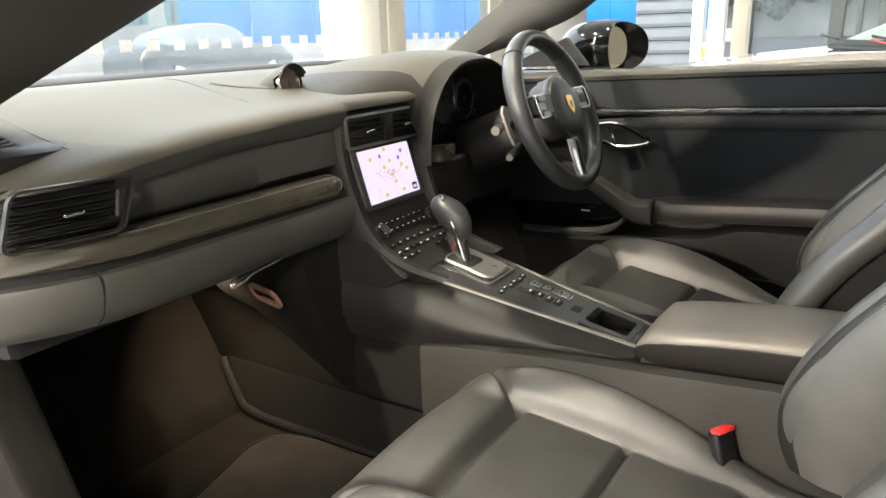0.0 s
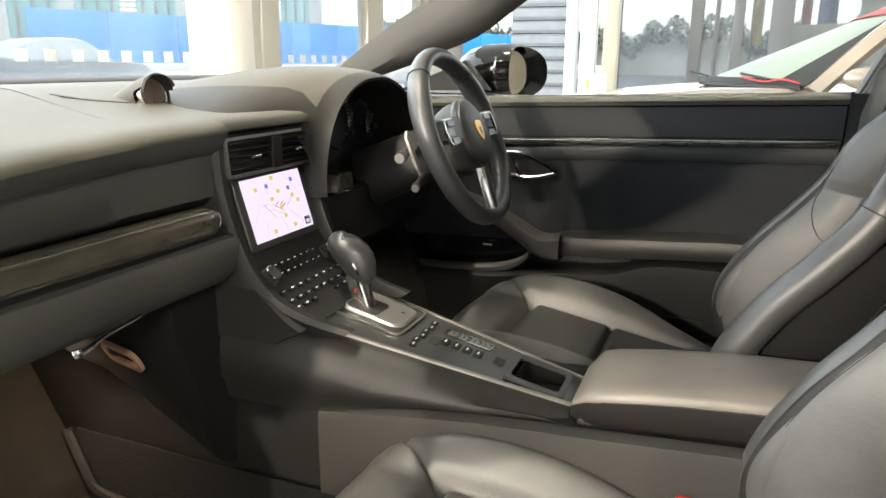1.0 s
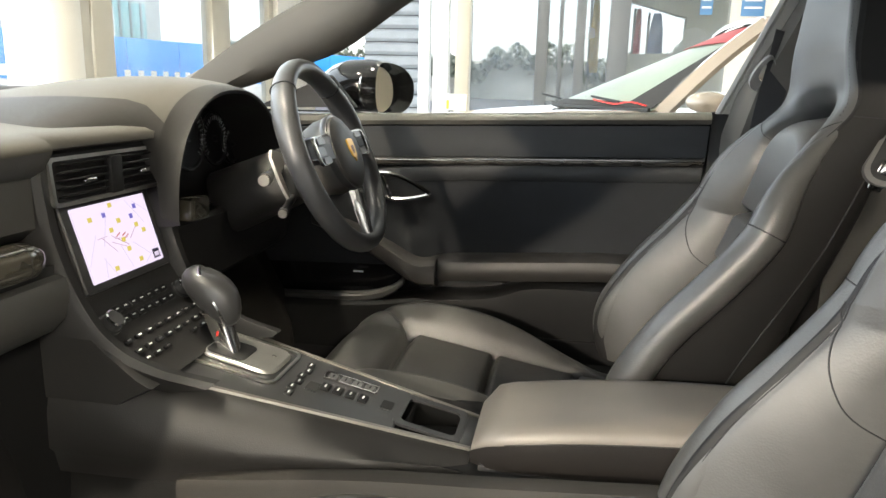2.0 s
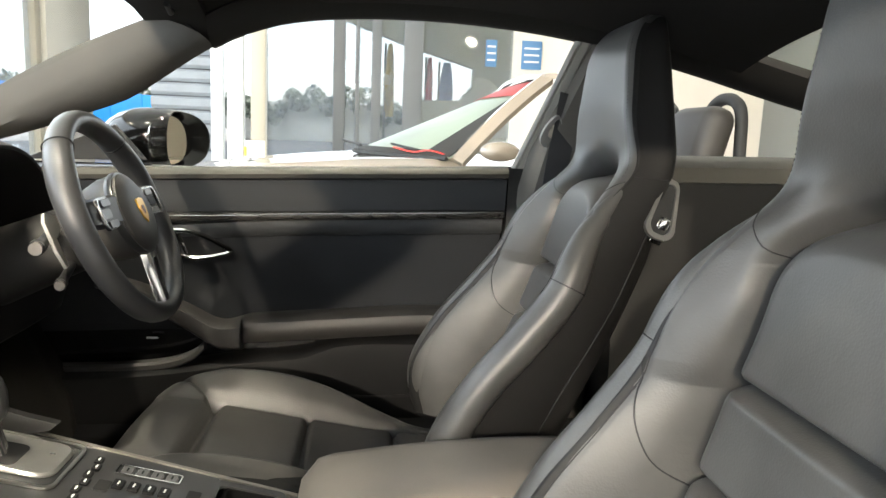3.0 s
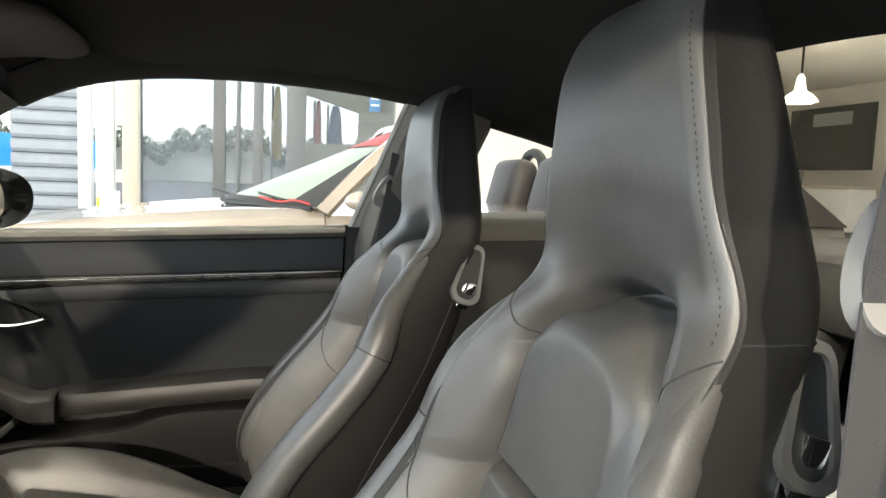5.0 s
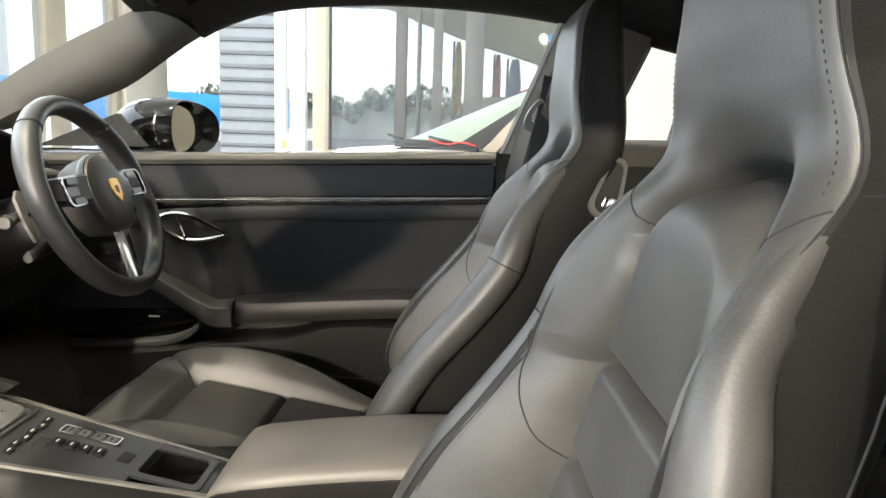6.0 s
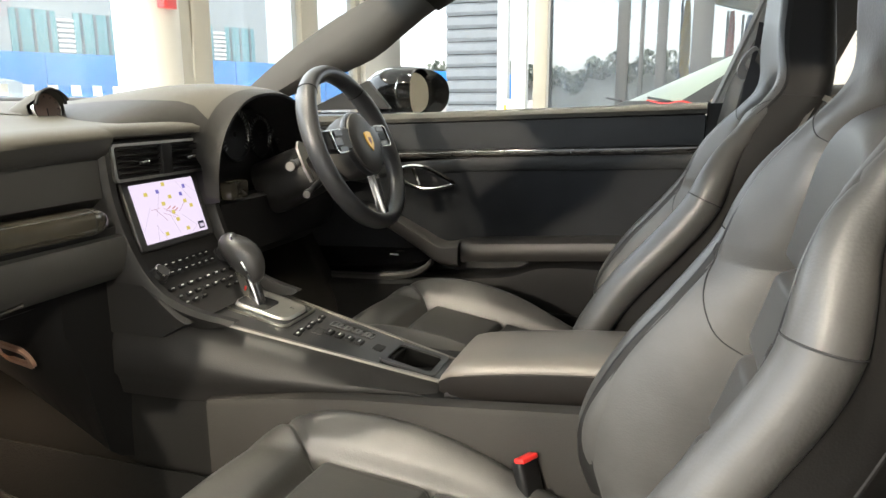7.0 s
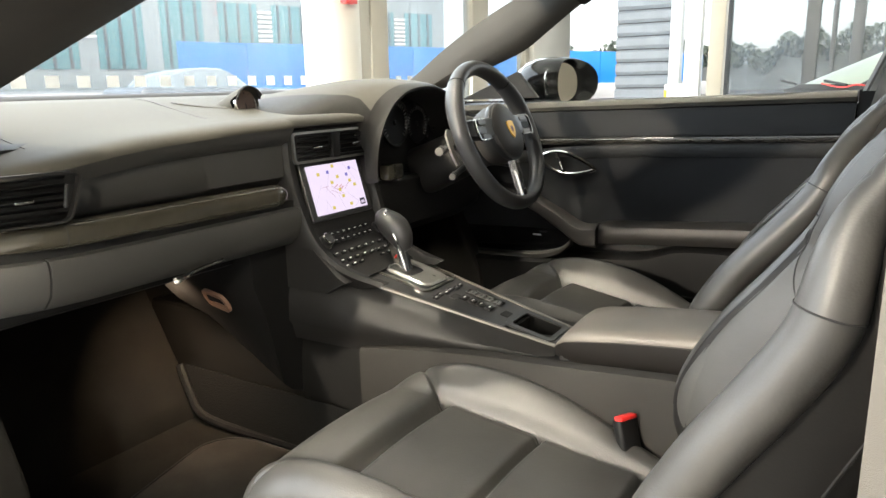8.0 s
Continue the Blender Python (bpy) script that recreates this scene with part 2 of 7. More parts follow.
def plate(bm, c, e1, e2, outline, depth, inset=0.0):
    """An outline in the plane (e1, e2) at c, with a depth along its normal, its front edge eased by inset."""
    c, e1, e2 = Vector(c), Vector(e1).normalized(), Vector(e2).normalized()
    nrm = e1.cross(e2).normalized()
    def ring(k, d):
        return [c + e1 * (x * k) + e2 * (y * k) + nrm * d for x, y in outline]
    big = max(max(abs(x), abs(y)) for x, y in outline)
    rings = [ring(1, 0), ring(1, depth - (inset if depth > 0 else -inset))]
    if inset:
        rings.append(ring(1 - inset / big, depth))
    return loft(bm, rings)


def frame_ring(bm, c, e1, e2, outer, inner, depth):
    """A flat frame between two outlines with the same number of points."""
    c, e1, e2 = Vector(c), Vector(e1).normalized(), Vector(e2).normalized()
    nrm = e1.cross(e2).normalized()
    def ring(o, d):
        return [bm.verts.new(c + e1 * x + e2 * y + nrm * d) for x, y in o]
    a, b, cc, d = ring(outer, 0), ring(outer, depth), ring(inner, depth), ring(inner, 0)
    n = len(a)
    for i in range(n):
        j = (i + 1) % n
        for p, q in ((a, b), (b, cc), (cc, d), (d, a)):
            bm.faces.new((p[i], p[j], q[j], q[i]))
    return bm

# ---- the car's shell ----
ZT = lambda y: 0.848 - 0.034 * (y + 0.09)          # top of the doors
ARCH = curve((-1.3, 0.86), (-0.9, 0.95), (-0.665, 1.0), (-0.436, 1.058), (-0.2, 1.108), (-0.02, 1.127), (0.15, 1.131), (0.30, 1.122), (0.38, 1.108), (0.46, 1.080), (0.53, 1.042))


def roof_z(x, y):
    return ARCH(y) + 0.085 * (1 - min(1, abs(x) / 0.62) ** (2.4 + 7 * min(1, max(0, (y - 0.28) / 0.2))))


bm = bm_new()
sheet(bm, lambda u, v: (-0.62 + 1.24 * u, -0.52 + 1.05 * v, roof_z(-0.62 + 1.24 * u, -0.52 + 1.05 * v)), 40, 30, (0, 0, 0.05))
solo("ceiling", bm, LINING, "dark grey fabric roof lining of the car", "roof lining", kind="structure")

# Side rails of the roof: a soft roll along the top of each door opening.
for sx, nm in ((1, "roof_rail"), (-1, "roof_rail")):
    bm = bm_new()
    ys = [-0.70 + 1.20 * k / 40 for k in range(41)]
    rings = []
    for y in ys:
        z = ARCH(y)
        rings.append([(sx * (0.60 + dx), y, z + dz) for dx, dz in ((-0.05, 0.045), (-0.03, 0.012), (0.0, -0.004), (0.03, -0.004), (0.06, 0.012), (0.07, 0.05), (0.0, 0.075))])
    loft(bm, rings)
    solo(nm, bm, LINING, "dark padded roof rail over the side window", "roof rail", kind="structure")


PILLAR_LOW = curve((0.50, 1.056), (0.54, 1.033), (0.60, 0.994), (0.66, 0.957), (0.75, 0.924), (0.85, 0.890), (0.97, 0.856))


def a_pillar(sx):
    bm = bm_new()
    rows = []
    for k in range(15):
        s = k / 14
        lo = Vector((0.70 - 0.09 * s, 0.97 - 0.47 * s, PILLAR_LOW(0.97 - 0.47 * s)))
        up = Vector((0.655 - 0.10 * s, 1.06 - 0.47 * s, 0.865 + 0.235 * s + 0.02 * math.sin(math.pi * s)))
        if sx < 0:
            lo = lo + Vector((0.10, 0.0, 0.01))
            up = Vector((0.586 - 0.18 * s, 0.975 - 0.38 * s, 0.838 + 0.205 * s))
        inn = (lo + up) / 2 + Vector((-0.035, -0.035, -0.005))
        out = (lo + up) / 2 + Vector((0.045, 0.06, 0.03))
        ring = [lo, lo.lerp(inn, 0.55) + Vector((-0.008, -0.008, -0.004)), inn, up.lerp(inn, 0.55) + Vector((-0.006, -0.008, 0)), up, out]
        rows.append([(sx * p.x, p.y, p.z) for p in ring])
    loft(bm, rows)
    # Left pillar gets a darker copy of the cloth, its shade put in colour.
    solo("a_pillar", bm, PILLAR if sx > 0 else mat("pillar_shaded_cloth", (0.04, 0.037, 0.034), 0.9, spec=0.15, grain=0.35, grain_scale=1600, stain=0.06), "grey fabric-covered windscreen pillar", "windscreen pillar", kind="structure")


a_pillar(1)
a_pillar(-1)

# Header over the windscreen.
bm = bm_new()
rings = []
for k in range(31):
    x = -0.6 + 1.2 * k / 30
    z = roof_z(x, 0.52)
    f = 0.06 * (1 - (x / 0.6) ** 2)
    rings.append([(x, 0.50, z + 0.03), (x, 0.50, z - 0.004), (x, 0.54 + f, z - 0.012), (x, 0.60 + f, z - 0.01), (x, 0.61 + f, z + 0.02)])
loft(bm, rings)
solo("header", bm, LINING, "dark header over the windscreen", "header", kind="structure")

# Windscreen and rear window.
CLEAR = glass_mat("car_glass", (0.93, 0.95, 0.94))
bm = bm_new()
sheet(bm, lambda u, v: ((-0.66 + 0.06 * v) * (1 - 2 * u), 1.24 - 0.6 * v + 0.0 - 0.10 * (abs(1 - 2 * u) ** 2) * (1 - v) - 0.04 * (abs(1 - 2 * u) ** 2), 0.875 + v * (roof_z(0.6 * (1 - 2 * u), 0.52) - 0.875)), 20, 10)
ws = solo("windscreen", bm, CLEAR, "clear curved windscreen of the car", "windscreen", kind="structure")
ws.visible_shadow = False

# B-pillars with their belts.
def b_pillar(sx):
    bm = bm_new()
    rows = []
    for k in range(11):
        s = k / 10
        z = 0.30 + 0.84 * s
        y0 = -0.120 if sx > 0 else -0.16
        yf = y0 if z < 0.845 else y0 - (z - 0.845) * 0.40
        xi = (0.69 if sx > 0 else 0.66) - max(0, z - 0.7) * 0.20
        rows.append([(sx * x, y, z) for x, y in ((xi + 0.055, yf - 0.05), (xi + 0.03, yf + 0.005), (xi - 0.02, yf - 0.02), (xi - 0.035, yf - 0.10), (xi - 0.03, yf - 0.16), (xi + 0.02, yf - 0.18), (xi + 0.05, yf - 0.12))])
    loft(bm, rows)
    return solo("b_pillar", bm, mat("b_pillar_cloth", (0.105, 0.098, 0.088), 0.9, spec=0.15, grain=0.3, grain_scale=1500, stain=0.06), "grey trimmed door pillar behind the seat", "door pillar", kind="structure")


b_pillar(1)
b_pillar(-1)


def seat_belt(sx):
    belt = thing("seat_belt", "dark seat belt with a shoulder guide on the door pillar", "seat belt", (sx * 0.62, -0.15, 0.85), group="front seat belts")
    bm = bm_new()
    pts = smooth_path([(sx * 0.628, -0.20, 1.0), (sx * 0.624, -0.19, 0.93), (sx * 0.618, -0.175, 0.84), (sx * 0.60, -0.15, 0.62), (sx * 0.585, -0.12, 0.36)] if sx > 0 else [(-0.590, -0.212, 1.07), (-0.572, -0.205, 0.95), (-0.570, -0.200, 0.84), (-0.580, -0.190, 0.62), (-0.600, -0.182, 0.36)], 6)
    rings = []
    for p in pts:
        rings.append([(p.x, p.y + 0.023, p.z + 0.006), (p.x + 0.0015, p.y + 0.023, p.z + 0.006), (p.x + 0.0015, p.y - 0.023, p.z - 0.006), (p.x, p.y - 0.023, p.z - 0.006)])
    loft(bm, rings)
    part("webbing", bm, BELT, belt)
    bm = bm_new()
    o = [(0.015 * math.cos(a) * (1.25 - 0.35 * math.sin(a)), 0.034 * math.sin(a)) for a in [k * math.pi / 12 for k in range(24)]]
    i = [(0.6 * x - 0.004, 0.62 * y + 0.006) for x, y in o]
    frame_ring(bm, (0.626, -0.165, 0.925) if sx > 0 else (-0.564, -0.202, 0.925), (0, 1, 0), (-0.30 * sx, -0.25, 1), o, i, 0.012)
    part("belt_guide", bm, mat("belt_guide", (0.17, 0.165, 0.158), 0.5, stain=0.05), belt, "grey plastic belt guide")


seat_belt(1)
seat_belt(-1)
for sx in (1, -1):
    bm = bm_new()
    prism(bm, [(sx * 0.705, 0.18), (sx * 0.705, 0.850), (sx * 0.745, 0.845), (sx * 0.745, 0.18)], "y", -0.42, -0.0935 if sx > 0 else -0.2, 0.002)
    solo("pillar_post", bm, RUBBER, "black door shut post behind the door", "door post", kind="structure")

# Rear quarter panels, shelf and rear bench.
for sx in (1, -1):
    bm = bm_new()
    # One panel in two colours: light on its top, shade below, painted in.
    rows, sill = [], []
    for k in range(13):
        y = -0.30 - 0.95 * k / 12
        top = 0.872 + 0.02 * (k / 12)
        rows.append([(sx * x, y, z) for x, z in ((0.72, top - 0.041), (0.57, top - 0.041), (0.58, top - 0.2), (0.57, 0.5), (0.55, 0.2), (0.72, 0.2))])
        sill.append([(sx * x, y, z) for x, z in ((0.72, top + 0.01), (0.60, top), (0.575, top - 0.01), (0.567, top - 0.04), (0.72, top - 0.04))])
    loft(bm, rows)
    solo("rear_side_panel", bm, DASH_LOW, "side trim panel beside the rear seat, blackened for shade", "trim panel", kind="structure")
    solo("rear_panel_top", loft(bm_new(), sill), DASH, "padded top of the rear side panel, paler for the light on it", "window sill", kind="structure")
    # Frame round the quarter window: a C-pillar behind it.
    bm = bm_new()
    rows = []
    for k in range(7):
        s = k / 6
        z = 0.88 + 0.13 * s
        rows.append([(sx * x, y, z) for x, y in ((0.56, -0.86), (0.70, -0.88), (0.72, -1.25), (0.56, -1.25 + 0.2 * s), (0.54, -0.9))])
    loft(bm, rows)
    solo("c_pillar", bm, LINING, "dark rear roof pillar", "roof pillar", kind="structure")

bm = bm_new()
box(bm, (0, -0.98, 0.80), (1.1, 0.46, 0.12), 0.03)
solo("rear_shelf", bm, DASH, "grey parcel shelf behind the rear seats", "parcel shelf", kind="structure")
bm = bm_new()
sheet(bm, lambda u, v: ((1 - 2 * u) * (0.54 - 0.04 * v), -0.53 - 0.72 * v, roof_z((1 - 2 * u) * 0.5, -0.53) + 0.02 - (0.27 * v)), 12, 6)
rw = solo("rear_window", bm, CLEAR, "clear sloping rear window", "rear window", kind="structure")
rw.visible_shadow = False


def rear_seat(xc):
    s = thing("rear_seat", "small dark leather rear seat with an upright back", "rear seat", (xc, -0.6, 0.3), group="rear seats")
    bm = bm_new()
    box(bm, (xc, -0.76, 0.60), (0.44, 0.10, 0.46), 0.04, Euler((radians(12), 0, 0)).to_matrix(), 4)
    part("backrest", bm, LEATHER_DARK, s)
    bm = bm_new()
    box(bm, (xc, -0.55, 0.36), (0.44, 0.36, 0.12), 0.04, None, 4)
    part("seat_cushion", bm, LEATHER_DARK, s)


rear_seat(0.3)
rear_seat(-0.3)

# Floor pan, sill and bulkhead.
bm = bm_new()
box(bm, (0, 0.25, 0.13), (1.44, 2.7, 0.06), 0.01)
solo("floor", bm, CARPET, "dark carpeted floor of the car", "car floor", kind="structure")
bm = bm_new()
box(bm, (0, 1.30, 0.45), (1.44, 0.06, 0.78), 0.01)
solo("bulkhead", bm, CARPET, "dark carpeted front wall of the footwells", "bulkhead", kind="structure")
bm = bm_new()
sheet(bm, lambda u, v: (-0.66 + 0.54 * u, 1.10 + 0.16 * v, 0.165 + 0.28 * v), 8, 6, (0, 0, -0.02))
solo("toe_board", bm, CARPET, "sloping carpeted toe board in the passenger footwell", "toe board", kind="structure")
for sx in (1, -1):
    bm = bm_new()
    prism(bm, [(sx * 0.64, 0.15), (sx * 0.64, 0.27), (sx * 0.68, 0.31), (sx * 0.74, 0.31), (sx * 0.74, 0.15)], "y", -0.4, 1.05, 0.006)
    solo("door_sill", bm, BLACK, "black plastic door sill", "door sill", kind="structure")
    bm = bm_new()
    prism(bm, [(0.78, 0.16), (1.3, 0.16), (1.3, 0.80), (1.0, 0.80), (0.93, 0.6), (0.80, 0.35)], "x", sx * 0.64, sx * 0.70, 0.01)
    solo("kick_panel", bm, CARPET, "carpeted kick panel at the side of the footwell", "kick panel", kind="structure")

# Outer body in front of the windscreen, and below the windows.
PAINT = mat("black_paint", (0.012, 0.012, 0.013), 0.25, coat=1.0)
body = thing("sports_car", "black painted sports car body round the cabin", "car", (0, 0, 0.1))
bm = bm_new()
sheet(bm, lambda u, v: ((1 - 2 * u) * (0.74 - 0.10 * v), 1.31 + 0.90 * v - 0.1 * abs(1 - 2 * u) ** 2, 0.82 - 0.22 * v ** 1.5 + 0.03 * abs(1 - 2 * u) ** 2), 16, 12, (0, 0, -0.03))
part("bonnet", bm, PAINT, body)
bm = bm_new()
sheet(bm, lambda u, v: ((1 - 2 * u) * 0.62, -0.53 + 1.15 * v + 0.06 * (1 - (1 - 2 * u) ** 2) * (v if v > 0.9 else 0), roof_z((1 - 2 * u) * 0.62, -0.51 + 1.04 * v) + 0.065), 20, 16, (0, 0, 0.01))
part("roof_panel", bm, PAINT, body)
bm = bm_new()
prism(bm, [(0.735, 0.15), (0.735, 0.83), (0.80, 0.80), (0.86, 0.65), (0.86, 0.25)], "y", -0.095, 1.2, 0.01)
part("door_skin", bm, PAINT, body)
for sx in (1, -1):
    bm = bm_new()
    prism(bm, [(sx * 0.735, 0.15), (sx * 0.735, 0.86), (sx * 0.84, 0.84), (sx * 0.9, 0.65), (sx * 0.9, 0.25)], "y", -1.5, -0.37, 0.01)
    part("rear_wing", bm, PAINT, body)
    bm = bm_new()
    prism(bm, [(sx * 0.735, 0.25), (sx * 0.735, 0.82), (sx * 0.80, 0.80), (sx * 0.86, 0.65), (sx * 0.86, 0.30)], "y", 1.205, 2.1, 0.02)
    part("front_wing", bm, PAINT, body)
bm = bm_new()
box(bm, (0, 2.12, 0.42), (1.5, 0.12, 0.36), 0.05, None, 3)
part("front_bumper", bm, PAINT, body)
bm = bm_new()
box(bm, (0, -1.35, 0.62), (1.46, 0.3, 0.4), 0.05, None, 3)
part("engine_lid", bm, PAINT, body)

# ---- driver's door ----
door = thing("door_1", "dark leather-trimmed driver's door with a gloss strip", "door", (0.72, 0.3, 0.3), kind="structure")


def along(profile, y0, y1, n=20, lift=None):
    """A profile of (x, z below the door's top) drawn along the door."""
    out = []
    for k in range(n + 1):
        y = y0 + (y1 - y0) * k / n
        out.append([(x, y, ZT(y) + z + (lift(y) if lift else 0)) for x, z in profile])
    return out


bm = bm_new()
loft(bm, along([(0.745, -0.03), (0.745, -0.004), (0.725, 0.0), (0.700, -0.001), (0.690, -0.006), (0.686, -0.014), (0.690, -0.023), (0.74, -0.026)], -0.092, 1.0))
part("top_pad", bm, DASH, door, "grey padded top of the door")
bm = bm_new()
loft(bm, along([(0.745, -0.026), (0.692, -0.0265), (0.693, -0.03), (0.699, -0.06), (0.700, -0.088), (0.702, -0.0925), (0.745, -0.093)], -0.090, 1.0))
part("upper_panel", bm, DOOR_SKIN, door)
bm = bm_new()
loft(bm, along([(0.745, -0.0935), (0.700, -0.0935), (0.693, -0.096), (0.692, -0.102), (0.694, -0.108), (0.700, -0.1125), (0.745, -0.113)], -0.088, 0.98))
part("trim_strip", bm, mat("door_gloss", (0.035, 0.032, 0.028), 0.14, coat=1.0, stain=0.2, stain_scale=30), door, "glossy dark trim strip")
# Added bright line that draws the gloss strip's highlights.
bm = bm_new()
tube(bm, [(0.6925, -0.085 + 1.06 * k / 20, ZT(-0.085 + 1.06 * k / 20) - 0.100) for k in range(21)], 0.0011, 6)
part("shine_line", bm, CHROME, door, "thin chrome line added for the strip's bright reflections")
bm = bm_new()
loft(bm, along([(0.745, -0.1132), (0.704, -0.1132), (0.702, -0.120), (0.706, -0.137), (0.716, -0.146), (0.745, -0.147)], -0.086, 0.98, lift=lambda y: -0.012 * max(0, (y - 0.35) / 0.3) ** 2 if y > 0.35 else 0))
part("moulding", bm, DOOR_SKIN, door)
bm = bm_new()
loft(bm, along([(0.745, -0.13), (0.719, -0.13), (0.722, -0.20), (0.722, -0.30), (0.716, -0.345), (0.745, -0.35)], -0.085, 0.98))
part("centre_panel", bm, mat("door_fabric", (0.019, 0.0202, 0.0222), 0.85, spec=0.2, grain=0.3, grain_scale=1200, stain=0.1), door)


def arm_z(y):
    return 0.512 + 0.065 * (0.47 - y) if y > 0.1 else 0.536


bm = bm_new()
rings = []
for k in range(25):
    y = -0.07 + 0.565 * k / 24
    e = min(1, (0.495 - y) / 0.05)
    d = 0.075 * max(0.05, e) ** 0.5
    z = arm_z(y) - 0.012 * (1 - e)
    rings.append([(0.735, y, z - 0.05), (0.735, y, z), (0.715, y, z + 0.004), (0.72 - 0.7 * d, y, z + 0.003), (0.72 - 0.92 * d, y, z - 0.004), (0.72 - d, y, z - 0.018), (0.72 - 0.95 * d, y, z - 0.035), (0.72 - 0.8 * d, y, z - 0.048)])
loft(bm, rings)
part("armrest", bm, mat("arm_skin", (0.028, 0.026, 0.0245), 0.5, grain=0.2, grain_scale=600, stain=0.1), door, "dark grey leather armrest")
bm = bm_new()
rings = []
low_top = curve((-0.08, 0.478), (0.10, 0.475), (0.27, 0.466), (0.32, 0.446), (0.45, 0.430), (0.62, 0.405), (0.98, 0.385))
for k in range(40):
    y = -0.085 + 1.065 * k / 39
    z = low_top(y)
    rings.append([(0.745, y, 0.20), (0.745, y, z), (0.70, y, z + 0.002), (0.665, y, z), (0.655, y, z - 0.008), (0.652, y, z - 0.03), (0.66, y, z - 0.12), (0.68, y, 0.20)])
loft(bm, rings)
part("door_pocket", bm, mat("pocket_black", (0.006, 0.006, 0.0063), 0.65, spec=0.25, grain=0.2, grain_scale=700, stain=0.1), door, "dark door pocket under the armrest")
bm = bm_new()
tube(bm, smooth_path([(0.66, -0.05, 0.36), (0.657, 0.1, 0.352), (0.657, 0.25, 0.352), (0.66, 0.4, 0.372)], 6), 0.003, 6)
part("pocket_seam", bm, BLACK, door)

# Pull loop in front of the armrest: two struts that meet at the armrest's front.
bm = bm_new()
pts = smooth_path([(0.70, 0.88, 0.392), (0.69, 0.72, 0.400), (0.682, 0.62, 0.412), (0.675, 0.565, 0.432), (0.672, 0.535, 0.458)], 7)
rings = []
for i, p in enumerate(pts):
    w, h = 0.014, 0.010
    rings.append([(p.x + dx * w, p.y, p.z + dz * h) for dx, dz in ((1, -1), (1, 1), (-0.6, 1), (-1, 0.5), (-1, -0.5), (-0.6, -1))])
loft(bm, rings)
part("pull_strut", bm, mat("strut_grey", (0.075, 0.072, 0.068), 0.4, stain=0.06), door, "grey lower strut of the door pull")
bm = bm_new()
pts = smooth_path([(0.705, 0.76, 0.585), (0.692, 0.66, 0.555), (0.678, 0.575, 0.515), (0.668, 0.51, 0.482), (0.668, 0.46, 0.482)], 7)
rings = []
for i, p in enumerate(pts):
    s = i / (len(pts) - 1)
    w, h = 0.018 + 0.012 * s, 0.016 + 0.014 * s
    rings.append([(p.x + dx * w, p.y, p.z + dz * h) for dx, dz in ((1.2, -1), (1.2, 1), (-0.4, 1), (-0.85, 0.7), (-1, 0), (-0.85, -0.7), (-0.4, -1))])
loft(bm, rings)
part("pull_strut", bm, MATS["arm_skin"], door, "leather-covered upper strut of the door pull")
bm = bm_new()
box(bm, (0.715, 0.655, 0.459), (0.004, 0.024, 0.004), 0.001)
part("door_lamp_lens", bm, mat("lens_white", (0.8, 0.8, 0.8), 0.3), door)

# Door release: a teardrop of chrome round a dark cup.
def drop(k, n=36, g=1.0):
    a = 2 * math.pi * k / n
    y = 0.565 + 0.077 * g * math.cos(a)
    h = (0.0215 - 0.006 * math.cos(2 * a)) * g * (1.0 + 0.30 * math.cos(a))
    return (y, 0.663 + h * math.sin(a) + 0.012 * g * math.cos(a))
bm = bm_new()
tube(bm, [(0.704, *drop(k)) for k in range(36)], 0.0055, 8, closed=True)
handle = part("door_release", bm, CHROME, door, "chrome teardrop door release")
bm = bm_new()
loft(bm, [[(0.708, *drop(k, g=0.98)) for k in range(36)], [(0.722, *drop(k, g=0.8)) for k in range(36)]])
part("release_cup", bm, BLACK, handle)
bm = bm_new()
tube(bm, smooth_path([(0.702, 0.595, 0.686), (0.698, 0.585, 0.668), (0.700, 0.577, 0.646)], 6), [0.005] * 13, 8)
part("release_lever", bm, CHROME, handle)

# Window glass, shut.
bm = bm_new()
poly = [(0.98, 0.835)] + [(y, ARCH(y) + 0.01) for y in (0.53, 0.46, 0.38, 0.3, 0.15, -0.02, -0.2)] + [(-0.1, 0.84)]
vs = [bm.verts.new((0.73 - (z - 0.84) * 0.36, y, z)) for y, z in poly]
bm.faces.new(vs)
wnd = part("window_glass", bm, CLEAR, door, "clear closed side window")
wnd.visible_shadow = False

# Wing mirror.
mirror = thing("wing_mirror", "gloss black oval wing mirror outside the side window", "wing mirror", (0.82, 0.72, 0.84))
MC = Vector((0.915, 0, 0.874))
ell = [j * math.pi / 16 for j in range(32)]
bm = bm_new()
rings = []
for y, hx, hz in ((0.672, 0.080, 0.050), (0.662, 0.086, 0.056), (0.650, 0.094, 0.062), (0.646, 0.100, 0.066), (0.655, 0.107, 0.070), (0.69, 0.113, 0.073), (0.73, 0.108, 0.071), (0.765, 0.090, 0.061), (0.795, 0.055, 0.042), (0.808, 0.012, 0.010)):
    rings.append([(MC.x + 0.91 * hx * math.copysign(abs(math.cos(a)) ** 0.85, math.cos(a)), y - 0.052 * max(0, math.cos(a)) * (0.808 - y) / 0.16, MC.z + hz * math.copysign(abs(math.sin(a)) ** 0.85, math.sin(a))) for a in ell])
loft(bm, rings)
part("housing", bm, mat("mirror_black", (0.006, 0.006, 0.006), 0.12, spec=0.35), mirror)
bm = bm_new()
plate(bm, (MC.x - 0.040, 0.660, MC.z), (1, -0.40, 0), (0, 0.04, 1), [(0.066 * math.copysign(abs(math.cos(a)) ** 0.85, math.cos(a)), 0.055 * math.copysign(abs(math.sin(a)) ** 0.85, math.sin(a))) for a in ell], 0.004)
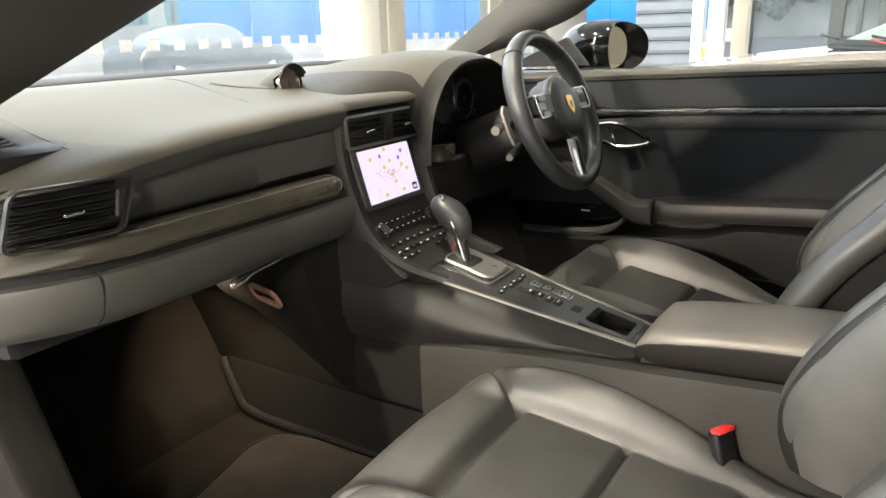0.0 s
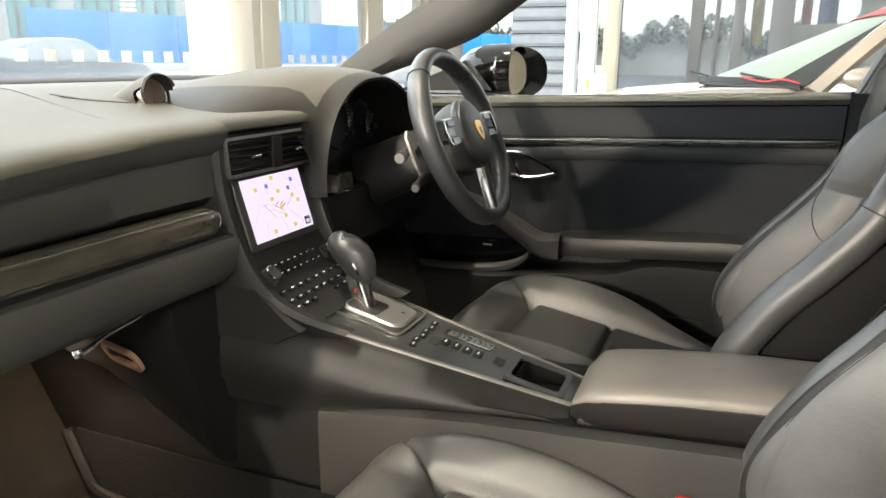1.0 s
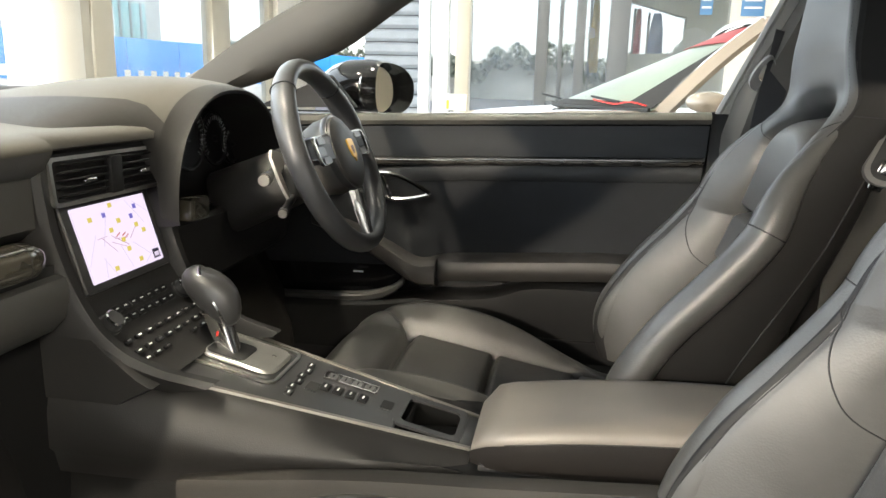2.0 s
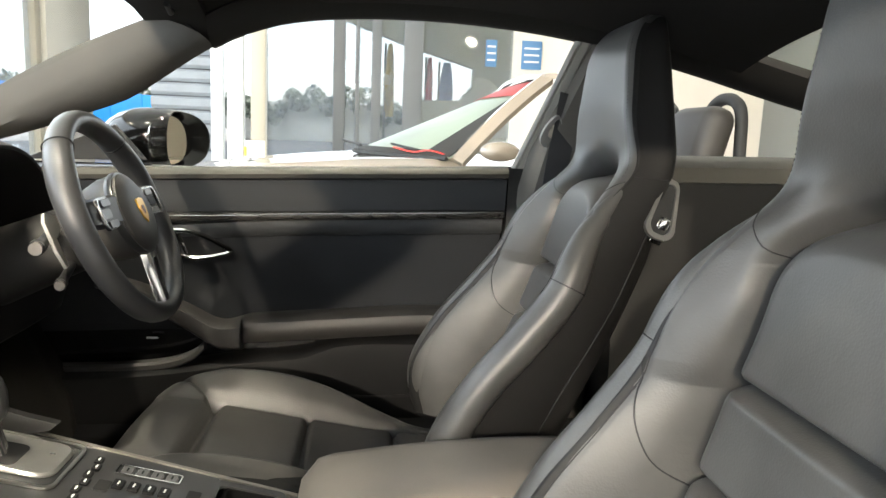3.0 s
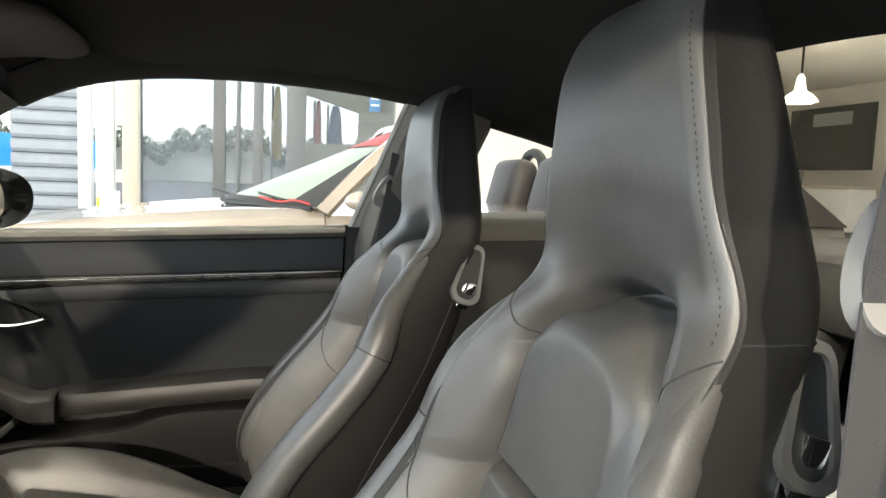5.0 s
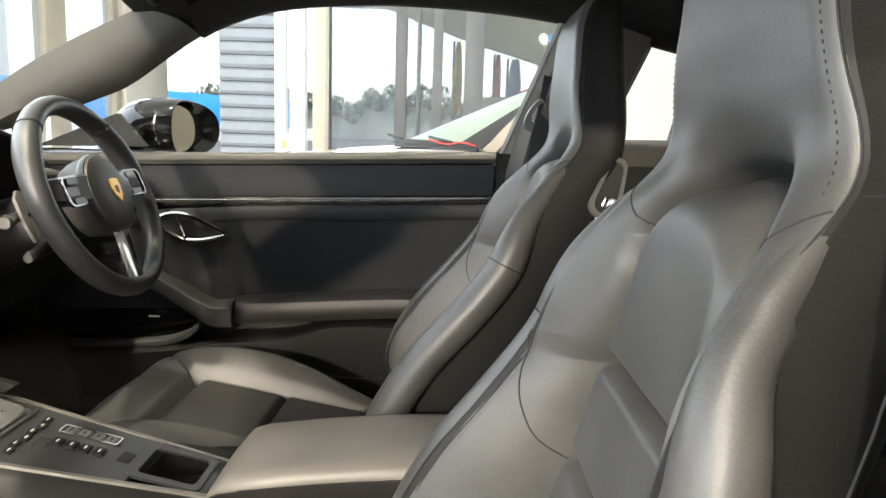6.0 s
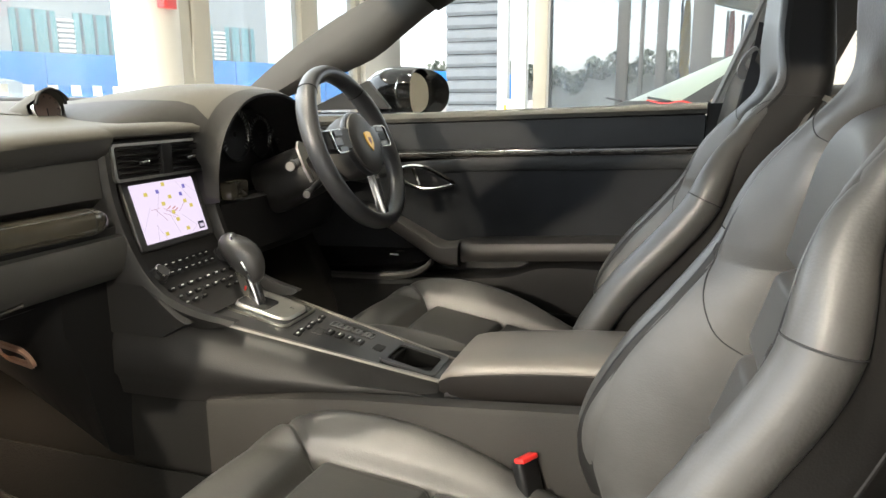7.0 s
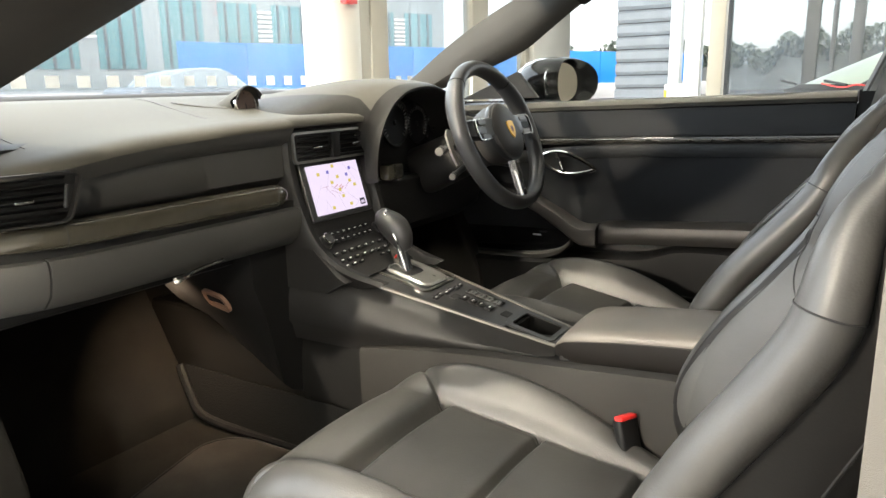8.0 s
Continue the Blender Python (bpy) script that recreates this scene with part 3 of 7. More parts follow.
part("mirror_glass", bm, mat("mirror", (0.6, 0.58, 0.53), 0.02, metal=1.0), mirror)
bm = bm_new()
tube(bm, smooth_path([(0.745, 0.70, 0.835), (0.79, 0.72, 0.85), (0.86, 0.735, 0.855)], 4), [0.022] * 9, 10)
part("mirror_foot", bm, PAINT, mirror)
bm = bm_new()
prism(bm, [(0.66, 0.835), (0.90, 0.83), (0.72, 0.905)], "x", 0.715, 0.735, 0.003)
part("mirror_triangle", bm, RUBBER, mirror)

# Sun visors, folded up against the lining.
for xc in (0.35, -0.35):
    bm = bm_new()
    rings = []
    for k in range(25):
        c = 1 - 2 * k / 24
        e = max(0.06, 1 - abs(c) ** 9) ** 0.5
        x = xc + 0.165 * c
        z0 = roof_z(x, 0.455) - 0.016
        rings.append([(x, 0.455 + 0.105 * e * math.copysign(abs(math.cos(a)) ** 0.6, math.cos(a)), z0 + 0.013 * e * math.copysign(abs(math.sin(a)) ** 0.7, math.sin(a)) - 0.20 * 0.105 * e * math.cos(a) * (math.cos(a) > 0)) for a in [j * math.pi / 12 for j in range(24)]])
    loft(bm, rings)
    visor = thing("sun_visor", "brownish grey sun visor folded against the roof", "sun visor", (xc, 0.455, 1.12), group="sun visors")
    part("pad", bm, mat("visor_cloth", (0.022, 0.0195, 0.018), 0.85, grain=0.35, grain_scale=1500, stain=0.06), visor)
    sx = math.copysign(1, xc)
    bm = bm_new()
    tube(bm, smooth_path([(xc + sx * 0.10, 0.540, roof_z(xc + sx * 0.10, 0.540) - 0.018), (xc + sx * 0.155, 0.548, roof_z(xc + sx * 0.155, 0.548) - 0.016), (xc + sx * 0.175, 0.550, roof_z(xc + sx * 0.175, 0.550) + 0.002)], 5), 0.005, 8)
    part("hinge_arm", bm, BLACK, visor)
bm = bm_new()
tube(bm, smooth_path([(0.535, 0.585, 1.128), (0.557, 0.545, 1.098), (0.577, 0.505, 1.062)], 5), 0.0025, 6)
solo("pillar_joint", bm, RUBBER, "dark joint between roof lining and windscreen pillar", "trim joint", kind="structure")
# Pale trim along the rear edge of each side window.
for sx in (1, -1):
    bm = bm_new()
    rings = []
    for k in range(13):
        s = k / 12
        y0 = (-0.100 if sx > 0 else -0.165) - 0.10 * s
        x, z = 0.702 - 0.086 * s, 0.846 + 0.262 * s
        rings.append([(sx * (x + dx), y0 + dy, z) for dx, dy in ((0.012, 0.0), (0.0, 0.001), (-0.006, -0.006), (-0.004, -0.0115), (-0.007, -0.0125), (-0.010, -0.028), (-0.006, -0.034), (0.012, -0.034))])
    loft(bm, rings)
    solo("window_trim", bm, mat("trim_beige", (0.26, 0.25, 0.23), 0.55, grain=0.2, grain_scale=900), "pale grey trim along the side window's rear edge", "window trim", kind="structure")

# ---- front seats ----
SEAT_X = -0.308
BACK_W = curve((0.36, 0.186), (0.5, 0.194), (0.6, 0.194), (0.70, 0.190), (0.77, 0.184), (0.81, 0.176), (0.84, 0.167), (0.87, 0.157), (0.90, 0.147), (0.95, 0.132), (1.0, 0.119), (1.05, 0.105), (1.085, 0.087), (1.105, 0.062), (1.115, 0.02))
BACK_C = curve((0.36, -0.02), (0.5, -0.092), (0.6, -0.128), (0.69, -0.154), (0.78, -0.172), (0.83, -0.184), (0.87, -0.199), (0.90, -0.201), (0.93, -0.197), (0.97, -0.188), (1.02, -0.183), (1.06, -0.187), (1.09, -0.202), (1.105, -0.222), (1.115, -0.245))
# Crest of the bolsters over the middle of the back.
BOLSTER = curve((0.36, 0.070), (0.40, 0.106), (0.45, 0.134), (0.5, 0.140), (0.555, 0.130), (0.62, 0.102), (0.69, 0.074), (0.73, 0.066), (0.78, 0.050), (0.83, 0.026), (0.88, 0.006), (0.92, 0.0), (1.115, 0.0))
BACK_B = curve((0.36, -0.12), (0.5, -0.17), (0.6, -0.207), (0.7, -0.24), (0.8, -0.268), (0.86, -0.277), (0.92, -0.278), (1.0, -0.268), (1.06, -0.259), (1.1, -0.253), (1.115, -0.249))
# The roll along the sides: how far in its front seam lies, and how deep it turns back.
ROLL = curve((0.36, 0.90), (0.55, 0.90), (0.66, 0.905), (0.72, 0.915), (0.78, 0.955), (0.82, 0.985), (1.0, 0.985), (1.115, 0.985))
EDGE = curve((0.36, 0.014), (0.6, 0.014), (0.7, 0.014), (0.8, 0.016), (0.87, 0.016), (1.115, 0.018))
# Outline of the insert: straight sides under a round arch.
ARCH_Z, ARCH_H, ARCH_W = 0.772, 0.090, 0.118


def insert_side(z):
    return ARCH_W + 0.020 * min(1, max(0, (ARCH_Z - z) / 0.10)) ** 1.5


INSERT = [(insert_side(0.34 + 0.002 * k), 0.34 + 0.002 * k) for k in range(216)]
INSERT += [(ARCH_W * math.cos(a) ** 0.86, ARCH_Z + ARCH_H * math.sin(a) ** 0.86) for a in [math.pi / 2 * k / 90 for k in range(91)]]
INSERT_XY = np.array(INSERT)


def insert_d(x, z):
    """Distance to the insert's outline, negative inside."""
    x = abs(x)
    d = float(np.sqrt(((INSERT_XY - (x, z)) ** 2).sum(1).min()))
    inside = x < insert_side(z) if z < ARCH_Z else (x / ARCH_W) ** 2.33 + ((z - ARCH_Z) / ARCH_H) ** 2.33 < 1
    return -d if inside else d


def bump(d, w):
    return math.exp(-(d / w) ** 2)


def soft(t):
    t = min(1, max(0, t))
    return t * t * (3 - 2 * t)


OUTER = 1.0                                              # how full the bolster beside the door is


def bolster_at(x, z):
    return BOLSTER(z) * (1 - (1 - OUTER) * soft((0.82 - z) / 0.16) if x < 0 else 1)


def back_point(x, z):
    """Front of the backrest: y at a place across and up."""
    w = BACK_W(z)
    u = abs(x) / w
    y = BACK_C(z)
    d = insert_d(x, z) if z < 0.97 else 0.2
    t = min(1, max(0, d / max(0.040, 0.90 * w - insert_side(z))))
    hollow = 0.70 * bump(z - 0.755, 0.075) if x < 0 else 0.0
    y += bolster_at(x, z) * ((1 - hollow) * (0.30 * t * (2 - t) + 0.70 * t) + hollow * t * t)
    y += 0.012 * u * u * bump(z - 0.93, 0.05)
    u0 = 0.91 - 0.06 * soft((z - 0.80) / 0.08)
    if u > u0:
        q = min(1, (u - u0) / (1 - u0))
        y -= EDGE(z) * (1 - math.sqrt(max(0, 1 - q * q)))
    if z < 0.80:
        y -= 0.003 * bump((u - ROLL(z)) * w, 0.0025)
    if z < 0.96:
        y -= 0.038 * bump(d, 0.0070 + 0.0025 * soft((z - 0.76) / 0.06)) * (1 if d < 0 or z < 0.8 else 1.25)
        if d < 0:
            y += 0.015 * soft(-d / 0.035)
            for zs in (0.690, 0.595, 0.50):
                y -= 0.032 * bump(z - zs, 0.0065) * soft(-d / 0.008)
        else:
            y -= 0.028 * bump(d, 0.030) * soft((z - 0.78) / 0.07) * soft((0.125 - abs(x)) / 0.055)
    return y


def slope_normals(ob, height, up_axis):
    """Shading normals from the upholstery's own slope, so that panels meet without a step."""
    at, out = ROOT[ob], []
    mean = sum((p.normal * p.area for p in ob.data.polygons), Vector())
    if (mean.y if up_axis == "y" else mean.z) < 0:
        ob.data.flip_normals()
    for v in ob.data.vertices:
        p = v.co + at
        e = 0.0012
        if up_axis == "y":
            n = Vector((height(p.x - e, p.z) - height(p.x + e, p.z), 2 * e, height(p.x, p.z - e) - height(p.x, p.z + e)))
        else:
            n = Vector((height(p.x - e, p.y) - height(p.x + e, p.y), height(p.x, p.y - e) - height(p.x, p.y + e), 2 * e))
        out.append(n.normalized())
    ob.data.normals_split_custom_set_from_vertices(out)


def seam_z(ax):
    return 0.790 + 0.063 * ((ax - 0.112) / 0.046) ** 0.7 if ax > 0.112 else 0.79


def make_seat(xc, outer):
    global OUTER
    OUTER = outer
    seat = thing("bucket_seat", "dark grey leather sports seat with a fixed headrest", "seat", (xc, 0.2, 0.17), group="front seats")
    # Backrest, split along its seams.
    NZ, NU = 300, 150
    zs = [0.36 + 0.755 * (k / NZ) for k in range(NZ + 1)]
    us = [-1 + 2 * j / NU for j in range(NU + 1)]
    us = [math.copysign(1 - (1 - abs(u)) ** 1.2, u) for u in us]
    regions = {"upper_insert": bm_new(), "lower_insert": bm_new(), "bolster": bm_new(), "bolster_outer": bm_new(), "headrest": bm_new(), "side_panel": bm_new(), "side_panel_outer": bm_new()}
    made = {k: {} for k in regions}

    def vert(kind, i, j):
        d = made[kind]
        if (i, j) not in d:
            x = us[j] * BACK_W(zs[i])
            d[(i, j)] = regions[kind].verts.new((xc + x, back_point(x, zs[i]), zs[i]))
        return d[(i, j)]

    for i in range(NZ):
        for j in range(NU):
            z = (zs[i] + zs[i + 1]) / 2
            x = (us[j] + us[j + 1]) / 2 * BACK_W(z)
            if insert_d(x, z) < 0:
                kind = "upper_insert" if z > 0.690 else "lower_insert"
            elif abs(x) > ROLL(z) * BACK_W(z) and z < 1.09:
                kind = "side_panel" if x > 0 else "side_panel_outer"
            elif z > min(seam_z(abs(x)), 0.86) or (z > 0.86):
                kind = "headrest"
            else:
                kind = "bolster" if x > 0 else "bolster_outer"
            regions[kind].faces.new([vert(kind, *q) for q in ((i, j), (i, j + 1), (i + 1, j + 1), (i + 1, j))])
    for kind, b in regions.items():
        # Side panels take the darkened leather, which carries their shade.
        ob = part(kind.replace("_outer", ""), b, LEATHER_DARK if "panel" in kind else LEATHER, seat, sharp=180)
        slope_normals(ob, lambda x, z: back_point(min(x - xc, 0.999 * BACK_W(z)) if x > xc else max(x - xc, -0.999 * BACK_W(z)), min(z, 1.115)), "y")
    # Shell behind it.
    bm = bm_new()
    rings = []
    for i in range(0, NZ + 1, 4):
        z, w = zs[i], BACK_W(zs[i])
        y_in, y_out, yb = back_point(w, z), back_point(-w, z), BACK_B(z)
        ring = []
        for k in range(25):
            a = math.pi * k / 24
            ye = y_in + (y_out - y_in) * k / 24
            cx = math.copysign(abs(math.cos(a)) ** (0.34 if z < 0.74 else 0.34 + 0.21 * min(1, (z - 0.74) / 0.10)) + 0.16 * math.sin(2 * min(a, math.pi - a)) ** 2 * (z > 0.8) * min(1, (z - 0.8) / 0.1), math.cos(a))
            ring.append((xc + w * cx, ye + 0.0005 - (ye - yb) * math.sin(a) ** 0.7, z))
        rings.append(ring)
    cut = next(k for k, r in enumerate(rings) if r[0][2] > 0.855)
    loft(bm, rings[:cut + 1], closed=False)
    part("back_shell", bm, LEATHER_DARK, seat, "leather-covered seat back shell, shade put into its colour", sharp=60)
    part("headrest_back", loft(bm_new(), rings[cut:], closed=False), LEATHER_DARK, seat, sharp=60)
    for side in (0, -1):
        # Seam under the head's cover and the welt along the shell's flank.
        span = range(9) if side == 0 else range(24, 15, -1)
        part("seam", tube(bm_new(), [rings[cut][k] for k in span], 0.0010, 6), STITCH, seat)
        at = 5 if side == 0 else 19
        part("welt", tube(bm_new(), [Vector(r[at]) for r in rings[2:cut - 4]], 0.0018, 6), LEATHER_DARK, seat)
    # Piping: along the shell's edge at the head, inside the roll lower down.
    for sx in (-1, 1):
        bm = bm_new()
        pts = []
        for k in range(90):
            z = 0.40 + 0.69 * k / 89
            x = BACK_W(z) * ROLL(z)
            pts.append((xc + sx * x, back_point(sx * x, z) + 0.0002, z))
        tube(bm, pts, 0.0008, 6)
        part("piping", bm, STITCH, seat)
        # Seam that crosses the bolster down to the insert.
        bm = bm_new()
        cross = curve((0.570, insert_side(0.57) + 0.004), (0.60, 0.152), (0.64, 0.165), (0.695, 0.178))
        tube(bm, [(xc + sx * cross(z), back_point(sx * cross(z), z) + 0.0002, z) for z in [0.571 + 0.124 * k / 30 for k in range(31)]], 0.0009, 6)
        part("seam", bm, STITCH, seat)
    for sx in (-1, 1):
        # Padded roll along the edge, with a seam round it where the cover changes.
        def roll_at(z):
            k = soft((z - 0.703) / 0.10) if sx < 0 else soft((z - 0.765) / 0.085)
            x, y = BACK_W(z) + 0.004 - 0.016 * k, BACK_C(z) + bolster_at(sx, z) - 0.0255
            return Vector((xc + sx * x, y + (back_point(sx * 0.97 * BACK_W(z), z) - 0.014 - y) * k, z))
        low, high = [0.375 + 0.328 * k / 30 for k in range(31)], [0.703 + 0.157 * k / 20 for k in range(21)]
        fat = curve((0.375, 0.012), (0.385, 0.019), (0.41, 0.025), (0.55, 0.027), (0.703, 0.026))
        slim = curve((0.703, 0.026), (0.74, 0.0235), (0.78, 0.018), (0.82, 0.013), (0.85, 0.010), (0.86, 0.008)) if sx < 0 else curve((0.703, 0.026), (0.76, 0.026), (0.79, 0.022), (0.82, 0.016), (0.845, 0.010), (0.86, 0.007))
        part("side_roll", tube(bm_new(), [roll_at(z) for z in low], [fat(z) for z in low], 20), LEATHER, seat)
        part("side_roll", tube(bm_new(), [roll_at(z) for z in high], [slim(z) for z in high], 20), LEATHER, seat)
        way = (roll_at(0.71) - roll_at(0.696)).normalized()
        a, b = way.orthogonal().normalized(), way.cross(way.orthogonal().normalized())
        part("seam", tube(bm_new(), [roll_at(0.703) + 0.0263 * (a * math.cos(k * math.pi / 14) + b * math.sin(k * math.pi / 14)) for k in range(28)], 0.0009, 6, closed=True), STITCH, seat)
        # Seam from the insert over the shoulder.
        bm = bm_new()
        pts = []
        for k in range(14):
            x = 0.112 + 0.048 * k / 13
            z = seam_z(x)
            x = min(x, BACK_W(z) * 0.995)
            pts.append((xc + sx * x, back_point(sx * x, z) + 0.0001, z))
        tube(bm, pts, 0.0008, 6)
        part("seam", bm, STITCH, seat)
    # Stitches beside the headrest's piping.
    for sx in (-1, 1):
        bm = bm_new()
        for k in range(40):
            z = 0.862 + 0.21 * k / 40
            w = BACK_W(z) * 0.94
            w2 = BACK_W(z + 0.0022) * 0.94
            tube(bm, [(xc + sx * w, back_point(sx * w, z) + 0.0004, z), (xc + sx * w2, back_point(sx * w2, z + 0.0022) + 0.0004, z + 0.0018)], 0.0004, 5)
        tagged(part("stitching", bm, STITCH, seat), kind="stuff")
    # Belt slots in the shell: a chrome-edged loop on each side.
    for sx in (-1, 1):
        bm = bm_new()
        c = Vector((xc + sx * 0.160, -0.248, 0.820))
        o = outline_round(0.046, 0.092, 0.018, 4)
        o = [(x * (1 - 0.35 * (y > 0)), y) for x, y in o]
        inn = [(x * 0.70, y * 0.84) for x, y in o]
        frame_ring(bm, c, (0, 1, 0.28), (-0.30 * sx, -0.25, 0.9), o, inn, 0.007 * sx)
        slot = part("belt_slot", bm, mat("slot_metal", (0.26, 0.25, 0.235), 0.3, metal=0.8), seat, "silver belt slot in the seat shell")
        part("slot_hole", plate(bm_new(), c, (0, 1, 0.28), (-0.30 * sx, -0.25, 0.9), inn, 0.003 * sx), RUBBER, slot)
        bm = bm_new()
        box(bm, c + Vector((sx * 0.006, 0.004, -0.030)), (0.012, 0.020, 0.042), 0.004, Euler((radians(18), 0, 0)).to_matrix())
        part("release_tab", bm, CHROME, slot)
    # Seat cushion.
    w_c = curve((-0.06, 0.195), (0.1, 0.205), (0.3, 0.218), (0.42, 0.220), (0.50, 0.216), (0.535, 0.205), (0.556, 0.185))
    z_c = curve((-0.06, 0.335), (0.1, 0.335), (0.25, 0.350), (0.38, 0.366), (0.44, 0.376), (0.49, 0.378), (0.52, 0.370), (0.542, 0.345), (0.552, 0.300), (0.556, 0.24))
    ridge = curve((-0.06, -0.01), (0.05, 0.0), (0.1, 0.016), (0.21, 0.050), (0.3, 0.062), (0.40, 0.052), (0.46, 0.030), (0.51, 0.008), (0.54, 0.0))
    ys = [-0.06, *[-0.04 + 0.55 * k / 126 for k in range(127)], 0.518, 0.526, 0.533, 0.539, 0.544, 0.548, 0.552, 0.5555]
    cu = {"cushion_rear": bm_new(), "cushion_centre": bm_new(), "cushion_front": bm_new(), "cushion_bolster": bm_new(), "cushion_bolster_outer": bm_new()}
    seen = {k: {} for k in cu}

    def top(x, y):
        w = w_c(y)
        u = abs(x) / w
        z = z_c(y)
        t = min(1, max(0, (abs(x) - 0.12) / (0.83 * w - 0.12)))
        z += ridge(y) * t * t * (3 - 2 * t)
        if u > 0.8:
            q = (u - 0.8) / 0.2
            z -= 0.055 * (1 - math.sqrt(max(0, 1 - q * q)))
        z -= 0.016 * bump(abs(x) - 0.138, 0.007) * soft((0.445 - y) / 0.02)
        if abs(x) < 0.138:
            z += 0.008 * (1 - (x / 0.138) ** 2)
            z -= 0.024 * bump(y - 0.420, 0.012)
            for yg in (0.250, 0.09):
                z -= 0.015 * bump(y - yg, 0.006)
        else:
            z -= 0.007 * bump((y - 0.435 - 1.25 * (abs(x) - 0.138)) * 0.62, 0.005)
        return z

    def cv(kind, i, j):
        d = seen[kind]
        if (i, j) not in d:
            y = ys[i]
            x = us[j] * w_c(y)
            d[(i, j)] = cu[kind].verts.new((xc + x, y, top(x, y)))
        return d[(i, j)]

    for i in range(len(ys) - 1):
        for j in range(NU):
            y = (ys[i] + ys[i + 1]) / 2
            x = (us[j] + us[j + 1]) / 2 * w_c(y)
            if y > (0.420 if abs(x) < 0.138 else 0.435 + 1.25 * (abs(x) - 0.138)):
                kind = "cushion_front"
            elif abs(x) < 0.138:
                kind = "cushion_centre" if y > 0.250 else "cushion_rear"
            else:
                kind = "cushion_bolster" if x > 0 else "cushion_bolster_outer"
            cu[kind].faces.new([cv(kind, *q) for q in ((i, j), (i, j + 1), (i + 1, j + 1), (i + 1, j))])
    for kind, b in cu.items():
        ob = part("cushion_bolster" if "outer" in kind else kind, b, LEATHER, seat, sharp=180)
        slope_normals(ob, lambda x, y: top(max(-0.999 * w_c(y), min(0.999 * w_c(y), x - xc)), y), "z")
    # Skirt and base under the cushion.
    bm = bm_new()
    rings = []
    for z, k in ((0.20, 0.86), (0.24, 0.93), (0.29, 0.985)):
        ring = []
        for y in ys[:-4]:
            ring.append((xc + k * w_c(y), min(y, 0.54 * k + 0.005), z))
        for y in reversed(ys[:-4]):
            ring.append((xc - k * w_c(y), min(y, 0.54 * k + 0.005), z))
        rings.append(ring)
    ring = [(xc + w_c(y), y, top(w_c(y), y) - 0.002) for y in ys[:-4]] + [(xc - w_c(y), y, top(w_c(y), y) - 0.002) for y in reversed(ys[:-4])]
    rings.append(ring)
    loft(bm, rings, caps=False)
    part("seat_base", bm, LEATHER_DARK, seat, "side skirt of the seat, in leather darkened for shade")
    for sx in (-1, 1):
        bm = bm_new()
        box(bm, (xc + sx * 0.15, 0.22, 0.180), (0.035, 0.5, 0.04), 0.004)
        part("seat_rail", bm, BLACK, seat)
    return seat


seat_left = make_seat(SEAT_X, 0.74)
seat_right = make_seat(SEAT_X, 1.0)
seat_right.matrix_world = pose(0.340, 0.266, 0.194, 3.5)
tagged(seat_right, label="dark grey leather driver's seat behind the steering wheel")
tagged(seat_left, label="dark grey leather passenger seat with red belt buckle beside it")


def buckle(x, y, z):
    b = thing("belt_buckle", "black seat belt buckle with a red release button", "belt buckle", (x, y, z - 0.09), group="belt buckles")
    bm = bm_new()
    m = Euler((radians(-18), 0, radians(-30))).to_matrix()
    box(bm, (x, y - 0.010, z - 0.040), (0.036, 0.019, 0.080), 0.006, m, 3)
    part("buckle_case", bm, BLACK, b)
    bm = bm_new()
    box(bm, (x, y - 0.004, z + 0.001), (0.030, 0.017, 0.007), 0.002, m, 2)
    part("release_button", bm, RED, b, "red release button")
    bm = bm_new()
    tube(bm, [(x, y - 0.02, z - 0.055), (x + 0.005, y - 0.035, z - 0.10), (x + 0.006, y - 0.04, z - 0.15)], 0.009, 8)
    part("buckle_stalk", bm, BLACK, b)


buckle(-0.138, 0.135, 0.396)
buckle(0.075, 0.12, 0.345)

# ---- dashboard ----
dash = thing("dashboard", "dark grey soft dashboard with a gloss trim strip", "dashboard", (0, 0.9, 0.6))


def dash_y(x):
    """The face bends away towards the doors."""
    return 0.05 * max(0, (abs(x) - 0.52) / 0.16) ** 2


DASH_EDGE = curve((-0.70, 0.762), (-0.627, 0.776), (-0.55, 0.789), (-0.475, 0.799), (-0.27, 0.812), (-0.11, 0.816))


def dash_edge(x):
    return DASH_EDGE(-abs(x))


def pad(x0, x1, n, open_front=False, short=False):
    rings = []
    for k in range(n + 1):
        x = x0 + (x1 - x0) * k / n
        e, dy = dash_edge(x), dash_y(x)
        back = 1.24 - 0.10 * (x / 0.7) ** 2
        top = [(back, 0.80), (back, 0.852), (back - 0.03, 0.858), (1.10, 0.854), (1.0, 0.25 * e + 0.636), (0.90, 0.55 * e + 0.378), (0.83, 0.82 * e + 0.152)]
        if open_front:
            prof = top[:-1] + [(0.87, 0.836), (0.865, 0.80), (0.90, 0.78)]
        elif short:
            prof = top + [(0.79, e + 0.006), (0.772, e + 0.003), (0.763, e - 0.003), (0.762, e - 0.012), (0.775, e - 0.016), (0.80, 0.78), (0.85, 0.77)]
        else:
            prof = top + [(0.79, e + 0.006), (0.772, e + 0.003), (0.761, e - 0.001), (0.754, e - 0.007), (0.753, e - 0.013), (0.758, e - 0.022), (0.768, e - 0.036), (0.777, 0.5 * e + 0.365), (0.780, 0.715), (0.80, 0.70)]
        rings.append([(x, y + (dy if y < 0.95 else 0), z) for y, z in prof])
    return rings


